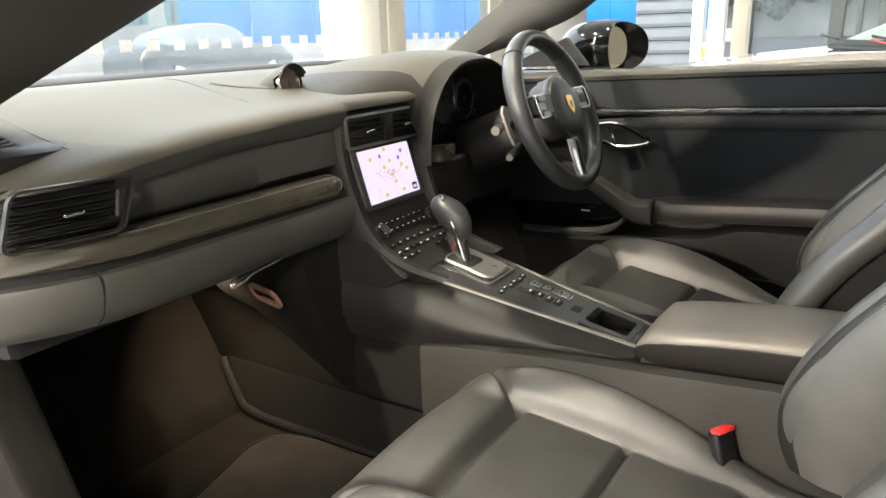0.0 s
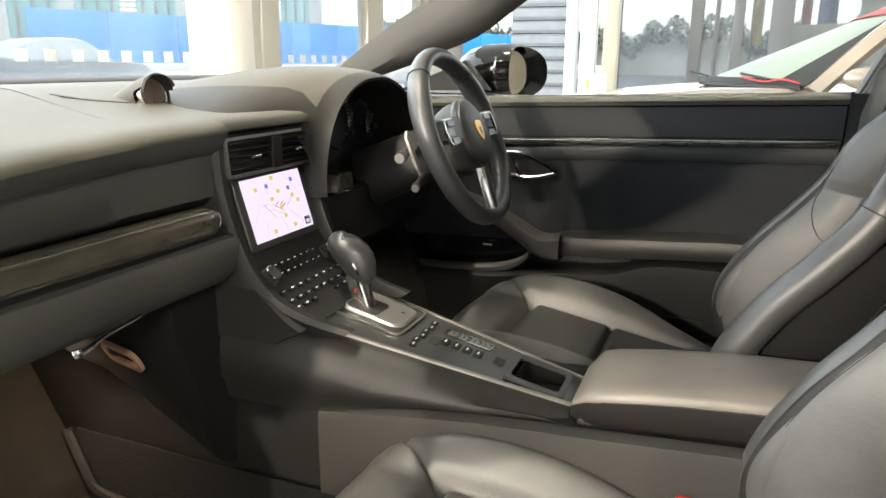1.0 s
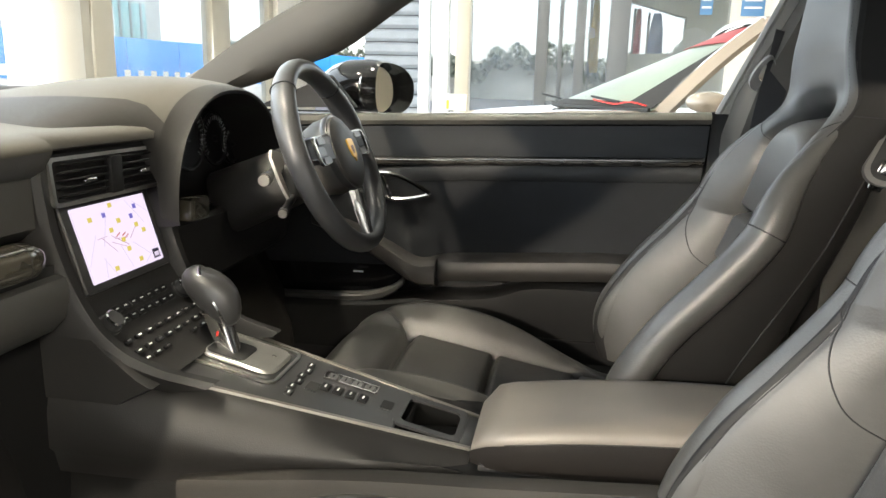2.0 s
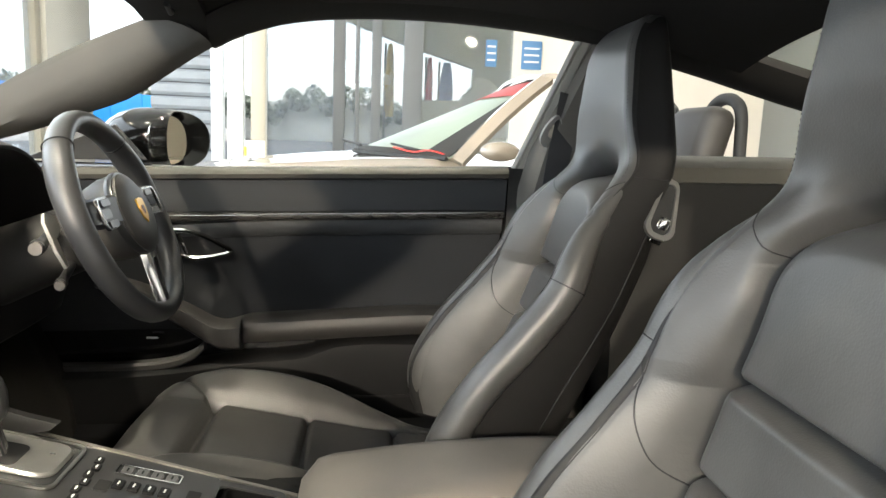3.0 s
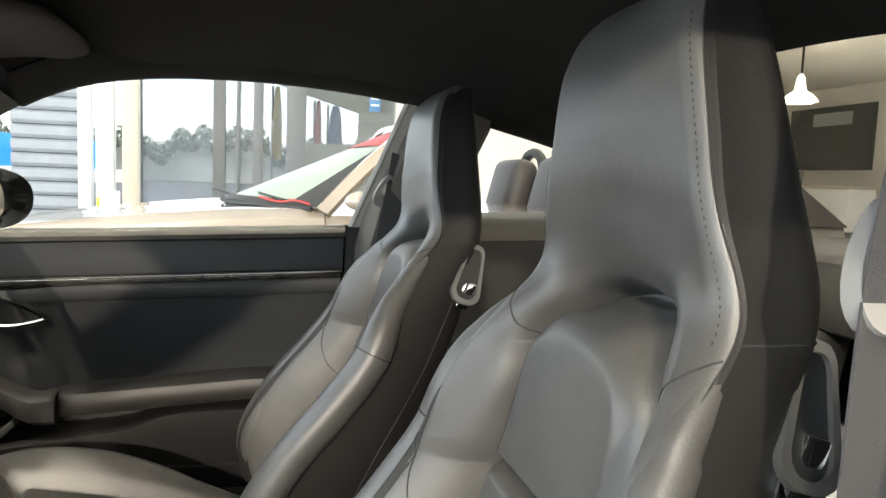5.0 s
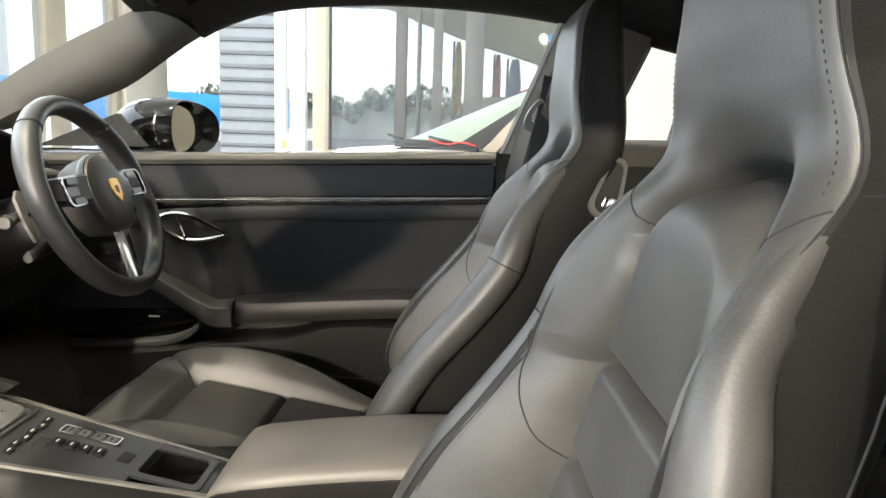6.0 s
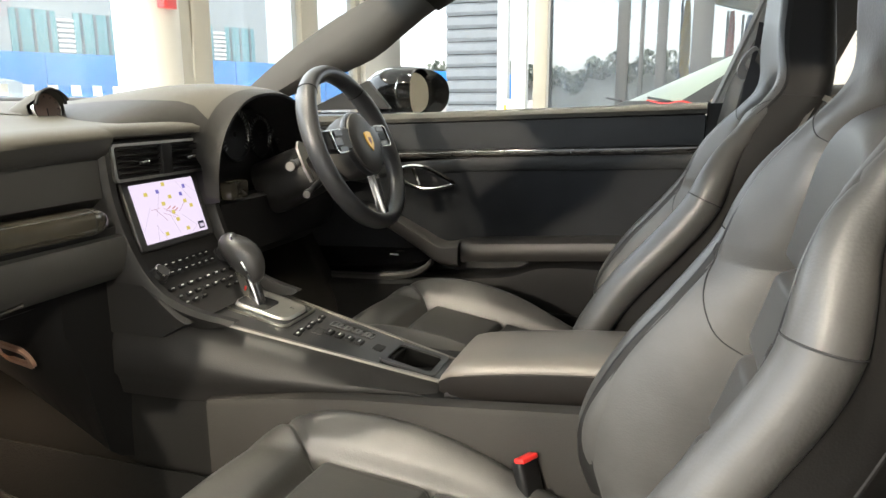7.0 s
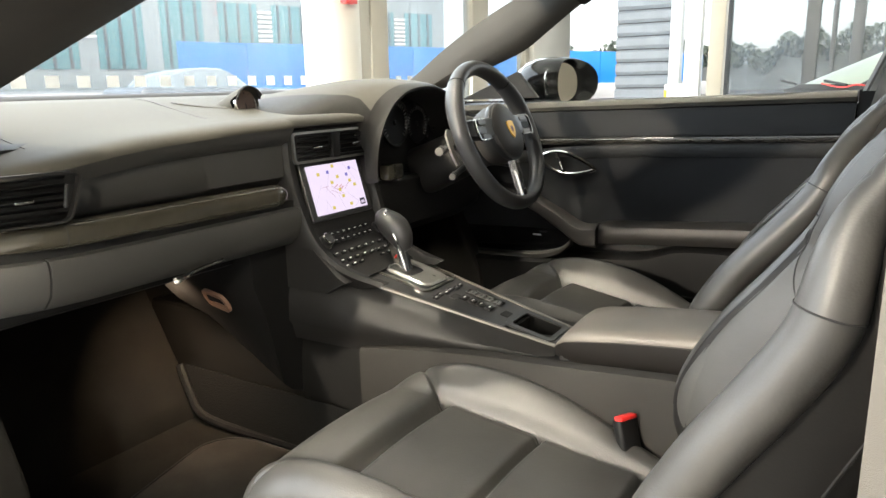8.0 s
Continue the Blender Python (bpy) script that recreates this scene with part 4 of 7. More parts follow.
# The face under the pad's edge wears this darker skin in place of shade.
LID = mat("glovebox_skin", (0.050, 0.049, 0.047), 0.5, spec=0.5, grain=0.2, grain_scale=700, stain=0.08)
SEAM = 12                                                # the face begins under the pad's front edge
for x0, x1, n, label in ((-0.70, -0.130, 30, "grey soft-skinned top of the dashboard"), (0.480, 0.70, 10, "")):
    rings = pad(x0, x1, n)
    part("top_pad", loft(bm_new(), [[*r[:SEAM], (r[SEAM][0], 0.82, 0.72)] for r in rings]), DASH, dash, label, sharp=50)
    part("face_panel", loft(bm_new(), [[(r[SEAM - 1][0], 0.85, 0.71), *r[SEAM - 1:]] for r in rings]), LID, dash, sharp=50)
part("top_pad", loft(bm_new(), pad(-0.130, 0.106, 12, False, True)), DASH, dash, sharp=50)
part("top_pad", loft(bm_new(), pad(0.106, 0.480, 14, True)), DASH, dash, sharp=50)



def dash_top(x, y):
    """Height of the pad's upper side."""
    e = dash_edge(x)
    return curve((0.79, e + 0.006), (0.83, 0.82 * e + 0.152), (0.90, 0.55 * e + 0.378), (1.0, 0.25 * e + 0.636), (1.10, 0.854), (1.21, 0.858))(y)


# Lines of the airbag cover on the top.
for x0, x1, y0, y1 in ((-0.560, -0.555, 0.84, 1.14), (-0.225, -0.165, 0.86, 1.16)):
    way = [(x0 + (x1 - x0) * k / 12, y0 + (y1 - y0) * k / 12) for k in range(13)]
    part("airbag_seam", tube(bm_new(), [(x, y, dash_top(x, y) + 0.0001) for x, y in way], 0.0006, 6), DASH_LOW, dash)
# Black cowl along the foot of the windscreen.
bm = bm_new()
rings = []
for k in range(25):
    x = -0.68 + 1.36 * k / 24
    y = 1.235 - 0.10 * (x / 0.7) ** 2
    rings.append([(x, y, 0.80), (x, y, 0.858), (x, y + 0.008, 0.863), (x, y + 0.06, 0.866), (x, y + 0.075, 0.80)])
loft(bm, rings)
part("cowl", bm, RUBBER, dash, "black cowl at the foot of the windscreen")

# Trim strip.
bm = bm_new()
rings = []
for k in range(47):
    s = k / 46
    x = -0.70 + 0.55 * s
    dy = dash_y(x)
    h = 0.040 * min(1, (1 - s) / 0.05 + 0.1) ** 0.5 * (0.82 + 0.18 * s)
    zc = 0.6895 - 0.003 * s
    ft = 0.020 * min(1, (1 - s) / 0.04 + 0.15)
    ring = [(x, 0.775 + dy, zc + h / 2)]
    for j in range(13):
        a = math.pi * (0.5 - j / 12)
        ring.append((x, 0.764 + dy - (0.006 + ft * 0.62) * math.cos(a) ** 0.7, zc + h / 2 * math.copysign(abs(math.sin(a)) ** 0.8, a)))
    rings.append(ring + [(x, 0.775 + dy, zc - h / 2)])
loft(bm, rings)
strip = part("trim_strip", bm, GLOSS, dash, "glossy dark brown trim strip", sharp=70)
for k in (11, 43):
    part("joint", tube(bm_new(), [Vector(p) for p in rings[k][1:14]], 0.0007, 6), RUBBER, strip)
# Black backing in the gap between strip and glovebox lid, put in as shadow.
bm = bm_new()
loft(bm, [[(x, 0.764 + dash_y(x), 0.672), (x, 0.764 + dash_y(x), 0.652), (x, 0.79 + dash_y(x), 0.652), (x, 0.79 + dash_y(x), 0.672)] for x in [-0.70 + 0.57 * k / 20 for k in range(21)]])
part("gap_shade", bm, RUBBER, dash)
for sx, (x0, x1) in ((1, (0.13, 0.19)), (1, (0.50, 0.68))):
    bm = bm_new()
    box(bm, ((x0 + x1) / 2, 0.752, 0.693), (x1 - x0, 0.03, 0.036), 0.008)
    part("trim_strip", bm, GLOSS, dash)

# Lower face: glovebox lid and its surround.
bm = bm_new()
rings = []
for k in range(47):
    x = -0.592 + 0.462 * k / 46
    dy = dash_y(x)
    rings.append([(x, y + dy, z) for y, z in ((0.80, 0.660), (0.762, 0.6605), (0.752, 0.658), (0.748, 0.649), (0.750, 0.63), (0.757, 0.608), (0.775, 0.590), (0.81, 0.58), (0.95, 0.565), (0.95, 0.62))])
loft(bm, rings)
lid = part("glovebox_lid", bm, LID, dash, "dark glovebox lid")
bm = bm_new()
pts = smooth_path([(-0.415, 0.749, 0.590), (-0.405, 0.741, 0.594), (-0.375, 0.743, 0.600), (-0.32, 0.748, 0.603)], 5)
tube(bm, pts, [0.0055] * 4 + [0.0045] * 4 + [0.003] * 8, 8)
part("glovebox_handle", bm, CHROME, lid, "small chrome glovebox handle")
bm = bm_new()
rings = []
for k in range(9):
    x = -0.70 + 0.105 * k / 8
    dy = dash_y(x)
    rings.append([(x, y + dy, z) for y, z in ((0.80, 0.660), (0.762, 0.6605), (0.752, 0.658), (0.748, 0.649), (0.750, 0.63), (0.757, 0.608), (0.775, 0.590), (0.81, 0.58), (0.95, 0.565), (0.95, 0.62))])
loft(bm, rings)
part("end_panel", bm, LID, dash)
bm = bm_new()
rings = []
for k in range(23):
    x = 0.125 + 0.56 * k / 22
    dy = dash_y(x)
    rings.append([(x, y + dy, z) for y, z in ((0.80, 0.675), (0.765, 0.675), (0.757, 0.668), (0.757, 0.62), (0.775, 0.56), (0.82, 0.53), (0.95, 0.51), (0.95, 0.62))])
loft(bm, rings)
part("knee_panel", bm, BLACK, dash)
bm = bm_new()
box(bm, (0, 1.02, 0.68), (1.36, 0.36, 0.25), 0.02)
part("carrier", bm, BLACK, dash)


def vent_slats(parent, c, w, h, n, rot=0.0, mat_=None):
    for k in range(n):
        b = bm_new()
        z = c[2] - h / 2 + h * (k + 0.5) / n
        box(b, (c[0], c[1], z), (w, 0.018, 0.0022), 0.0008, Euler((radians(-18), 0, rot)).to_matrix(), 1)
        part("slat", b, mat_ or BLACK, parent)


# Side vent.
e1, e2 = Vector((1, -0.18, 0.0)), Vector((0, 0.05, 1))
bm = bm_new()
o = outline_round(0.135, 0.066, 0.012)
o = [(x + 0.35 * y, y) for x, y in o]
i_ = outline_round(0.129, 0.060, 0.010)
i_ = [(x + 0.35 * y, y) for x, y in i_]
vc = Vector((-0.618, 0.764, 0.741))
frame_ring(bm, vc, e1, e2, o, i_, 0.012)
vent = part("air_vent", bm, mat("vent_gloss", (0.016, 0.015, 0.0145), 0.35), dash, "dark side air vent with a chrome tab")
bm = bm_new()
plate(bm, vc + Vector((0, 0.028, 0)), e1, e2, i_, -0.004)
part("vent_back", bm, RUBBER, vent)
vent_slats(vent, vc + Vector((0, 0.010, 0)), 0.122, 0.054, 6, rot=-0.18, mat_=mat("vent_black", (0.004, 0.004, 0.0042), 0.6, spec=0.2))
part("vent_wheel", tube(bm_new(), [vc + Vector((0.052, -0.013, -0.014)), vc + Vector((0.058, -0.013, 0.016))], 0.0030, 8), SATIN, vent)
bm = bm_new()
box(bm, vc + Vector((0.0, -0.012, 0.0)), (0.024, 0.008, 0.005), 0.002)
part("vent_tab", bm, CHROME, vent)

# Side window demister grille on the dash top.
xc = -0.63
g = part("demister_grille", loft(bm_new(), [[(xc + w, y, dash_top(xc + w, y) + h) for w, h in ((-0.04, -0.004), (-0.04, 0.0006), (0.04, 0.0006), (0.04, -0.004))] for y in (0.866, 0.88, 0.90, 0.92, 0.936)]), RUBBER, dash)
for k in range(6):
    part("slat", box(bm_new(), (xc, 0.872 + 0.0115 * k, dash_top(xc, 0.872 + 0.0115 * k) + 0.0005), (0.074, 0.0045, 0.004), 0.001, Euler((radians(17), radians(-5), 0)).to_matrix(), 1), DASH, g)

# Stopwatch pod: a round dial turned to the driver under a hood that runs out forwards.
pod = Vector((-0.052, 0.955, 0.845))
ax = Vector((-0.04, -1, 0.20)).normalized()
bm = bm_new()
rings = []
for k in range(15):
    s = k / 14
    r = 0.0305 * math.sqrt(max(0.004, 1 - s ** 1.5))
    c = pod - ax * (0.15 * s - 0.006) + Vector((0, 0, -0.022 * s))
    u, v = Vector((1, -0.22, 0)).normalized(), Vector((0, 0.16, 1)).normalized()
    rings.append([c + u * (r * 1.04 * math.cos(a)) + v * (r * math.sin(a)) - ax * ((-0.012 if math.sin(a) > 0.2 else 0.006) if k == 0 else 0) for a in [j * math.pi / 16 for j in range(32)]])
loft(bm, rings, caps=False)
clock = part("clock_pod", bm, DASH, dash, "grey pod of the dashboard stopwatch")
bm = bm_new()
turned(bm, pod - ax * 0.006, ax, [(0, 0.022), (0.0, 0.0270), (0.008, 0.0270), (0.010, 0.0262), (0.010, 0.0245), (0.005, 0.0238)], 40)
part("bezel", bm, CHROME, clock)
lip = [pod + ax * 0.013 + Vector((0.030 * math.cos(a), 0, 0.0295 * math.sin(a))) for a in [math.pi * (0.05 + 0.9 * k / 20) for k in range(21)]]
part("hood_lip", tube(bm_new(), lip, 0.0024, 8), RUBBER, clock)
bm = bm_new()
turned(bm, pod - ax * 0.004, ax, [(0, 0.0245), (0.004, 0.0245)], 40)
part("dial", bm, mat("dial_face", (0.20, 0.145, 0.125), 0.25, coat=0.6), clock)
e_u = Vector((1, -0.22, 0)).normalized()
e_v = ax.cross(e_u).normalized() * -1
for k in range(12):
    a = math.pi * k / 6
    d = e_u * math.cos(a) + e_v * math.sin(a)
    part("dial_mark", tube(bm_new(), [pod + d * 0.018 + ax * 0.0012, pod + d * 0.0215 + ax * 0.0012], 0.0006, 4), BLACK, clock)
bm = bm_new()
tube(bm, [pod + ax * 0.002, pod + ax * 0.002 + e_v * 0.018], 0.0009, 6)
part("hand", bm, BLACK, clock)
# Slatted grille that runs round the pod, flush with the pad.
for way in (((-0.150, 1.045), (-0.125, 1.000), (-0.085, 0.965)), ((0.0, 0.985), (0.045, 0.972), (0.080, 0.956))):
    run = smooth_path([Vector((x, y, dash_top(x, y))) for x, y in way], 8)
    band = bm_new()
    loft(band, [[(p.x, p.y + w, dash_top(p.x, p.y + w) + h) for w, h in ((-0.010, -0.004), (-0.010, 0.0008), (0.010, 0.0008), (0.010, -0.004))] for p in run])
    grille = part("speaker_grille", band, RUBBER, dash)
    for p in run[1:-1]:
        part("slat", box(bm_new(), (p.x, p.y, p.z + 0.0010), (0.0042, 0.019, 0.002), 0.0006, Euler((radians(8), 0, radians(-25))).to_matrix(), 1), DASH, grille)

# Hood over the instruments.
# Darker skin that holds the shade on the hood's face and sides.
HOOD_SHADE = mat("hood_shade_skin", (0.018, 0.0172, 0.016), 0.6, spec=0.25, grain=0.25, grain_scale=700, stain=0.08)
HC = 0.272
hood_top = curve((0.70, 0.866), (0.74, 0.876), (0.80, 0.886), (0.86, 0.890), (0.95, 0.884), (1.05, 0.868), (1.15, 0.852))
hood_w = curve((0.70, 0.190), (0.74, 0.195), (0.80, 0.204), (0.9, 0.225), (1.05, 0.25), (1.15, 0.27))
bm = bm_new()
rings = []
for k in range(20):
    y = 0.735 + 0.415 * k / 19
    w, t = hood_w(y), hood_top(y)
    base = 0.690 + 0.124 * min(1, (y - 0.735) / 0.05)
    ring = []
    for j in range(33):
        a = math.pi * j / 32
        c, s = math.cos(a), math.sin(a)
        flare = (0.12 if c > 0 else 0.05) * (1 - s) ** 1.5 * min(1, max(0, (y - 0.772) / 0.06))
        ring.append((HC - (w + flare) * math.copysign(abs(c) ** 0.85, c), y + (0.02 * (1 - s) if k == 0 else 0), base + (t - base) * s ** 0.9))
    rings.append(ring)
front = [(HC + (x - HC) * 0.992, 0.728, z - 0.004) for x, y, z in rings[0]]
lip = [(HC + (x - HC) * 0.975, 0.729, z - 0.009) for x, y, z in rings[0]]
inner = [(HC + (x - HC) * 0.962, 0.745, z - 0.013) for x, y, z in rings[0]]
deep = [(HC + (x - HC) * 0.93, 0.83, z - 0.020) for x, y, z in rings[0]]
bm.free()
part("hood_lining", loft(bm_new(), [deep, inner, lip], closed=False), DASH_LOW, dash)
part("hood_face", loft(bm_new(), [lip, front, rings[0], rings[1]], closed=False), HOOD_SHADE, dash, "face round the instruments, darkened with shade", sharp=60)
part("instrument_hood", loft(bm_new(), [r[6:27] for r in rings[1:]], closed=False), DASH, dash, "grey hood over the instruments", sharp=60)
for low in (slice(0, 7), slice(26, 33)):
    part("hood_side", loft(bm_new(), [r[low] for r in rings[1:]], closed=False), HOOD_SHADE, dash, sharp=60)

cluster = part("dial_housing", box(bm_new(), (HC, 0.845, 0.755), (0.34, 0.03, 0.17), 0.01), RUBBER, dash, "black instrument cluster with round dials")
for gx, gz, gr in ((0.0, 0.79, 0.056), (-0.092, 0.783, 0.048), (0.092, 0.783, 0.048), (-0.158, 0.768, 0.036), (0.158, 0.768, 0.036)):
    c = Vector((HC + gx, 0.826, gz))
    bm = bm_new()
    turned(bm, c, (0, -1, 0.12), [(0, gr), (0.006, gr), (0.009, gr * 0.97), (0.008, gr * 0.92), (0.003, gr * 0.9)], 40)
    gauge = part("gauge", bm, BLACK, cluster)
    bm = bm_new()
    for k in range(25):
        a = radians(-40 + 260 * k / 24)
        d = Vector((math.cos(a), 0, math.sin(a)))
        tube(bm, [c + d * gr * 0.70 + Vector((0, -0.0095, 0)), c + d * gr * 0.86 + Vector((0, -0.0095, 0))], 0.0008 if k % 3 else 0.0014, 4)
    part("dial_scale", bm, mat("dial_white", (0.16, 0.16, 0.16), 0.5), gauge)
    bm = bm_new()
    tube(bm, [c + Vector((math.cos(a), 0, math.sin(a))) * gr * 0.985 + Vector((0, -0.0088 + 0.0011 * math.sin(a), 0)) for a in [j * math.pi / 20 for j in range(40)]], 0.0013, 6, closed=True)
    part("dial_rim", bm, mat("dim_chrome", (0.30, 0.30, 0.29), 0.25, metal=1.0), gauge)
    bm = bm_new()
    turned(bm, c + Vector((0, -0.008, 0)), (0, -1, 0.12), [(0, gr * 0.12), (0.006, gr * 0.10)], 16)
    part("needle_hub", bm, BLACK, cluster)

# ---- centre stack ----
stack = thing("centre_stack", "dark centre stack with vents, map screen and climate controls", "centre stack", (0, 0.75, 0.55))
sc_n = Vector((0, -0.96, 0.28)).normalized()
sc_up = Vector((0, 0.028, 0.095)).normalized()
sc_r = Vector((1, 0, 0))
bm = bm_new()
rings = []
prof = [(0.80, 0.802), (0.778, 0.803), (0.769, 0.797), (0.776, 0.737), (0.793, 0.731), (0.764, 0.628), (0.744, 0.598), (0.712, 0.566), (0.672, 0.534), (0.655, 0.525), (0.70, 0.50), (0.85, 0.50), (0.85, 0.80)]
for x, g in ((-0.124, 0.004), (-0.120, 0.0), (0.112, 0.0), (0.116, 0.004)):
    rings.append([(x, y + g, z) for y, z in prof])
loft(bm, rings)
part("stack_body", bm, DASH_LOW, stack)
# Side rails of the stack, running down onto the console.
for sx in (-1, 1):
    path = smooth_path([(sx * 0.125 - 0.004, 0.780, 0.805), (sx * 0.119 - 0.004, 0.775, 0.70), (sx * 0.113 - 0.004, 0.748, 0.615), (sx * 0.109, 0.715, 0.565), (sx * 0.104 + 0.004, 0.665, 0.537), (sx * 0.096 + 0.008, 0.60, 0.520)], 7)
    bm = bm_new()
    rings = []
    for i, p in enumerate(path):
        rings.append([(p.x + dx, p.y + dy, p.z + dz) for dx, dy, dz in ((-0.010, 0.05, -0.01), (-0.012, -0.002, 0), (-0.006, -0.010, 0.006), (0.006, -0.010, 0.006), (0.012, -0.002, 0), (0.010, 0.05, -0.01))])
    loft(bm, rings)
    part("side_rail", bm, DASH_LOW, stack)

# Centre vents.
bm = bm_new()
o, i_ = outline_round(0.232, 0.058, 0.008), outline_round(0.222, 0.049, 0.005)
vc = Vector((-0.006, 0.772, 0.764))
frame_ring(bm, vc, (1, 0, 0), (0, 0.08, 1), o, i_, 0.007)
cvent = part("air_vent", bm, ALU, stack, "twin centre air vents in a thin silver frame")
bm = bm_new()
plate(bm, vc + Vector((0, 0.0015, 0)), (1, 0, 0), (0, 0.08, 1), i_, 0.001)
part("vent_back", bm, RUBBER, cvent)
for dx in (-0.057, 0.057):
    vent_slats(cvent, vc + Vector((dx, -0.001, 0)), 0.085, 0.046, 5, mat_=mat("vent_black", (0.004, 0.004, 0.0042), 0.6, spec=0.2))
    bm = bm_new()
    box(bm, vc + Vector((dx, -0.012, -0.001)), (0.022, 0.007, 0.005), 0.0015)
    part("vent_tab", bm, CHROME, cvent)
bm = bm_new()
box(bm, vc + Vector((0, -0.006, 0)), (0.024, 0.012, 0.048), 0.002)
part("vent_bridge", bm, BLACK, cvent)

# Map screen.
SC = Vector((0.0, 0.7735, 0.678))
bm = bm_new()
plate(bm, SC - sc_n * 0.002, sc_r, sc_up, outline_round(0.186, 0.118, 0.006), 0.006, 0.002)
screen = part("screen_unit", bm, SATIN, stack, "lit map screen in a black bezel")
MAPW, MAPH = 0.154, 0.097
bm = bm_new()
plate(bm, SC + sc_n * 0.004, sc_r, sc_up, outline_round(MAPW, MAPH, 0.001, 1), 0.0012)
part("display", bm, glow("map_lilac", (0.74, 0.64, 0.80), 0.32), screen)


def on_map(u, v, w, h, material, lift=0.0016, name="map_mark", turn=0.0):
    b = bm_new()
    c, s = math.cos(turn), math.sin(turn)
    plate(b, SC + sc_n * (0.004 + lift) + sc_r * (u * MAPW / 2) + sc_up * (v * MAPH / 2), sc_r * c + sc_up * s, sc_up * c - sc_r * s, [(w / 2, h / 2), (-w / 2, h / 2), (-w / 2, -h / 2), (w / 2, -h / 2)], 0.0004)
    part(name, b, material, screen)


M_YEL, M_RED, M_BLU = glow("map_yellow", (0.70, 0.58, 0.10), 0.26), glow("map_red", (0.75, 0.25, 0.22), 0.2), glow("map_blue", (0.20, 0.17, 0.62), 0.22)
M_PALE, M_DARK, M_LINE = glow("map_pale", (0.72, 0.62, 0.78), 0.26), glow("map_dark", (0.03, 0.03, 0.08), 0.1), glow("map_line", (0.62, 0.38, 0.50), 0.22)
rnd = random.Random(4)
for k in range(9):
    on_map(rnd.uniform(-0.9, 0.9), rnd.uniform(-0.9, 0.9), rnd.uniform(0.02, 0.05), 0.0008, M_PALE, 0.0015, "map_road", rnd.uniform(-1.5, 1.5))
for k in range(6):
    on_map(rnd.uniform(-0.5, 0.5), rnd.uniform(-0.35, 0.35), rnd.uniform(0.015, 0.035), 0.0007, M_LINE, 0.0016, "map_road", rnd.uniform(-0.9, 0.9))
for u, v in ((-0.62, 0.62), (-0.02, 0.88), (0.08, 0.42), (-0.18, 0.22), (0.52, 0.18), (0.05, -0.12), (0.12, -0.40), (0.35, -0.78), (-0.35, -0.80), (0.68, -0.02)):
    on_map(u, v, 0.0078, 0.0062, M_YEL, 0.0019, "map_place")
for u, v in ((0.62, 0.70), (0.45, 0.45), (-0.25, 0.66)):
    on_map(u, v, 0.0068, 0.0064, M_BLU, 0.0019, "map_place")
for u, v in ((0.10, 0.02), (-0.05, 0.05), (0.16, -0.05)):
    on_map(u, v, 0.010, 0.0016, M_RED, 0.0019, "map_place", 0.4)
on_map(0.82, -0.78, 0.015, 0.013, M_DARK, 0.0019, "map_key")
on_map(0.82, -0.80, 0.010, 0.006, M_PALE, 0.0023, "map_key")

# Climate panel: knobs, keys and a row of toggles.
def stack_at(x, s):
    """A place on the sloping control panel, s down from the screen's foot."""
    ps = [(0.763, 0.625), (0.744, 0.598), (0.712, 0.566), (0.672, 0.534)]
    L = [(Vector((0, *ps[i + 1])) - Vector((0, *ps[i]))).length for i in range(3)]
    k = 0
    while k < 2 and s > L[k]:
        s -= L[k]
        k += 1
    a, b = Vector((x, *ps[k])), Vector((x, *ps[k + 1]))
    d = (b - a).normalized()
    return a + d * s, Vector((1, 0, 0)).cross(-d).normalized() * 1.0, -d


for x in (-0.088, 0.078):
    p, nrm, up = stack_at(x, 0.050)
    if nrm.y > 0:
        nrm = -nrm
    bm = bm_new()
    turned(bm, p, nrm, [(0, 0.0150), (0.004, 0.0150), (0.005, 0.0130), (0.015, 0.0124), (0.017, 0.0105), (0.0173, 0.001)], 28)
    knob = part("control_knob", bm, SATIN, stack, "black control knob with a silver rim")
    bm = bm_new()
    turned(bm, p + nrm * 0.0142, nrm, [(0, 0.0130), (0.0018, 0.0130), (0.0030, 0.0112), (0.0024, 0.0100)], 28)
    part("knob_rim", bm, CHROME, knob)
for k in range(7):
    x = -0.058 + 0.0175 * k
    p, nrm, up = stack_at(x, 0.022)
    if nrm.y > 0:
        nrm = -nrm
    for s in (0.036, 0.052):
        q, n2, u2 = stack_at(x, s)
        n2 = n2 if n2.y < 0 else -n2
        key = part("key", plate(bm_new(), q, (1, 0, 0), u2, outline_round(0.0150, 0.0105, 0.002, 2), -0.003 if Vector((1, 0, 0)).cross(u2).dot(n2) < 0 else 0.003, 0.0006), BLACK, stack)
        part("key_mark", plate(bm_new(), q + n2 * 0.0032, (1, 0, 0), u2, outline_round(0.006, 0.0014, 0.0004, 1), -0.0004 if Vector((1, 0, 0)).cross(u2).dot(n2) < 0 else 0.0004), WHITE, key)
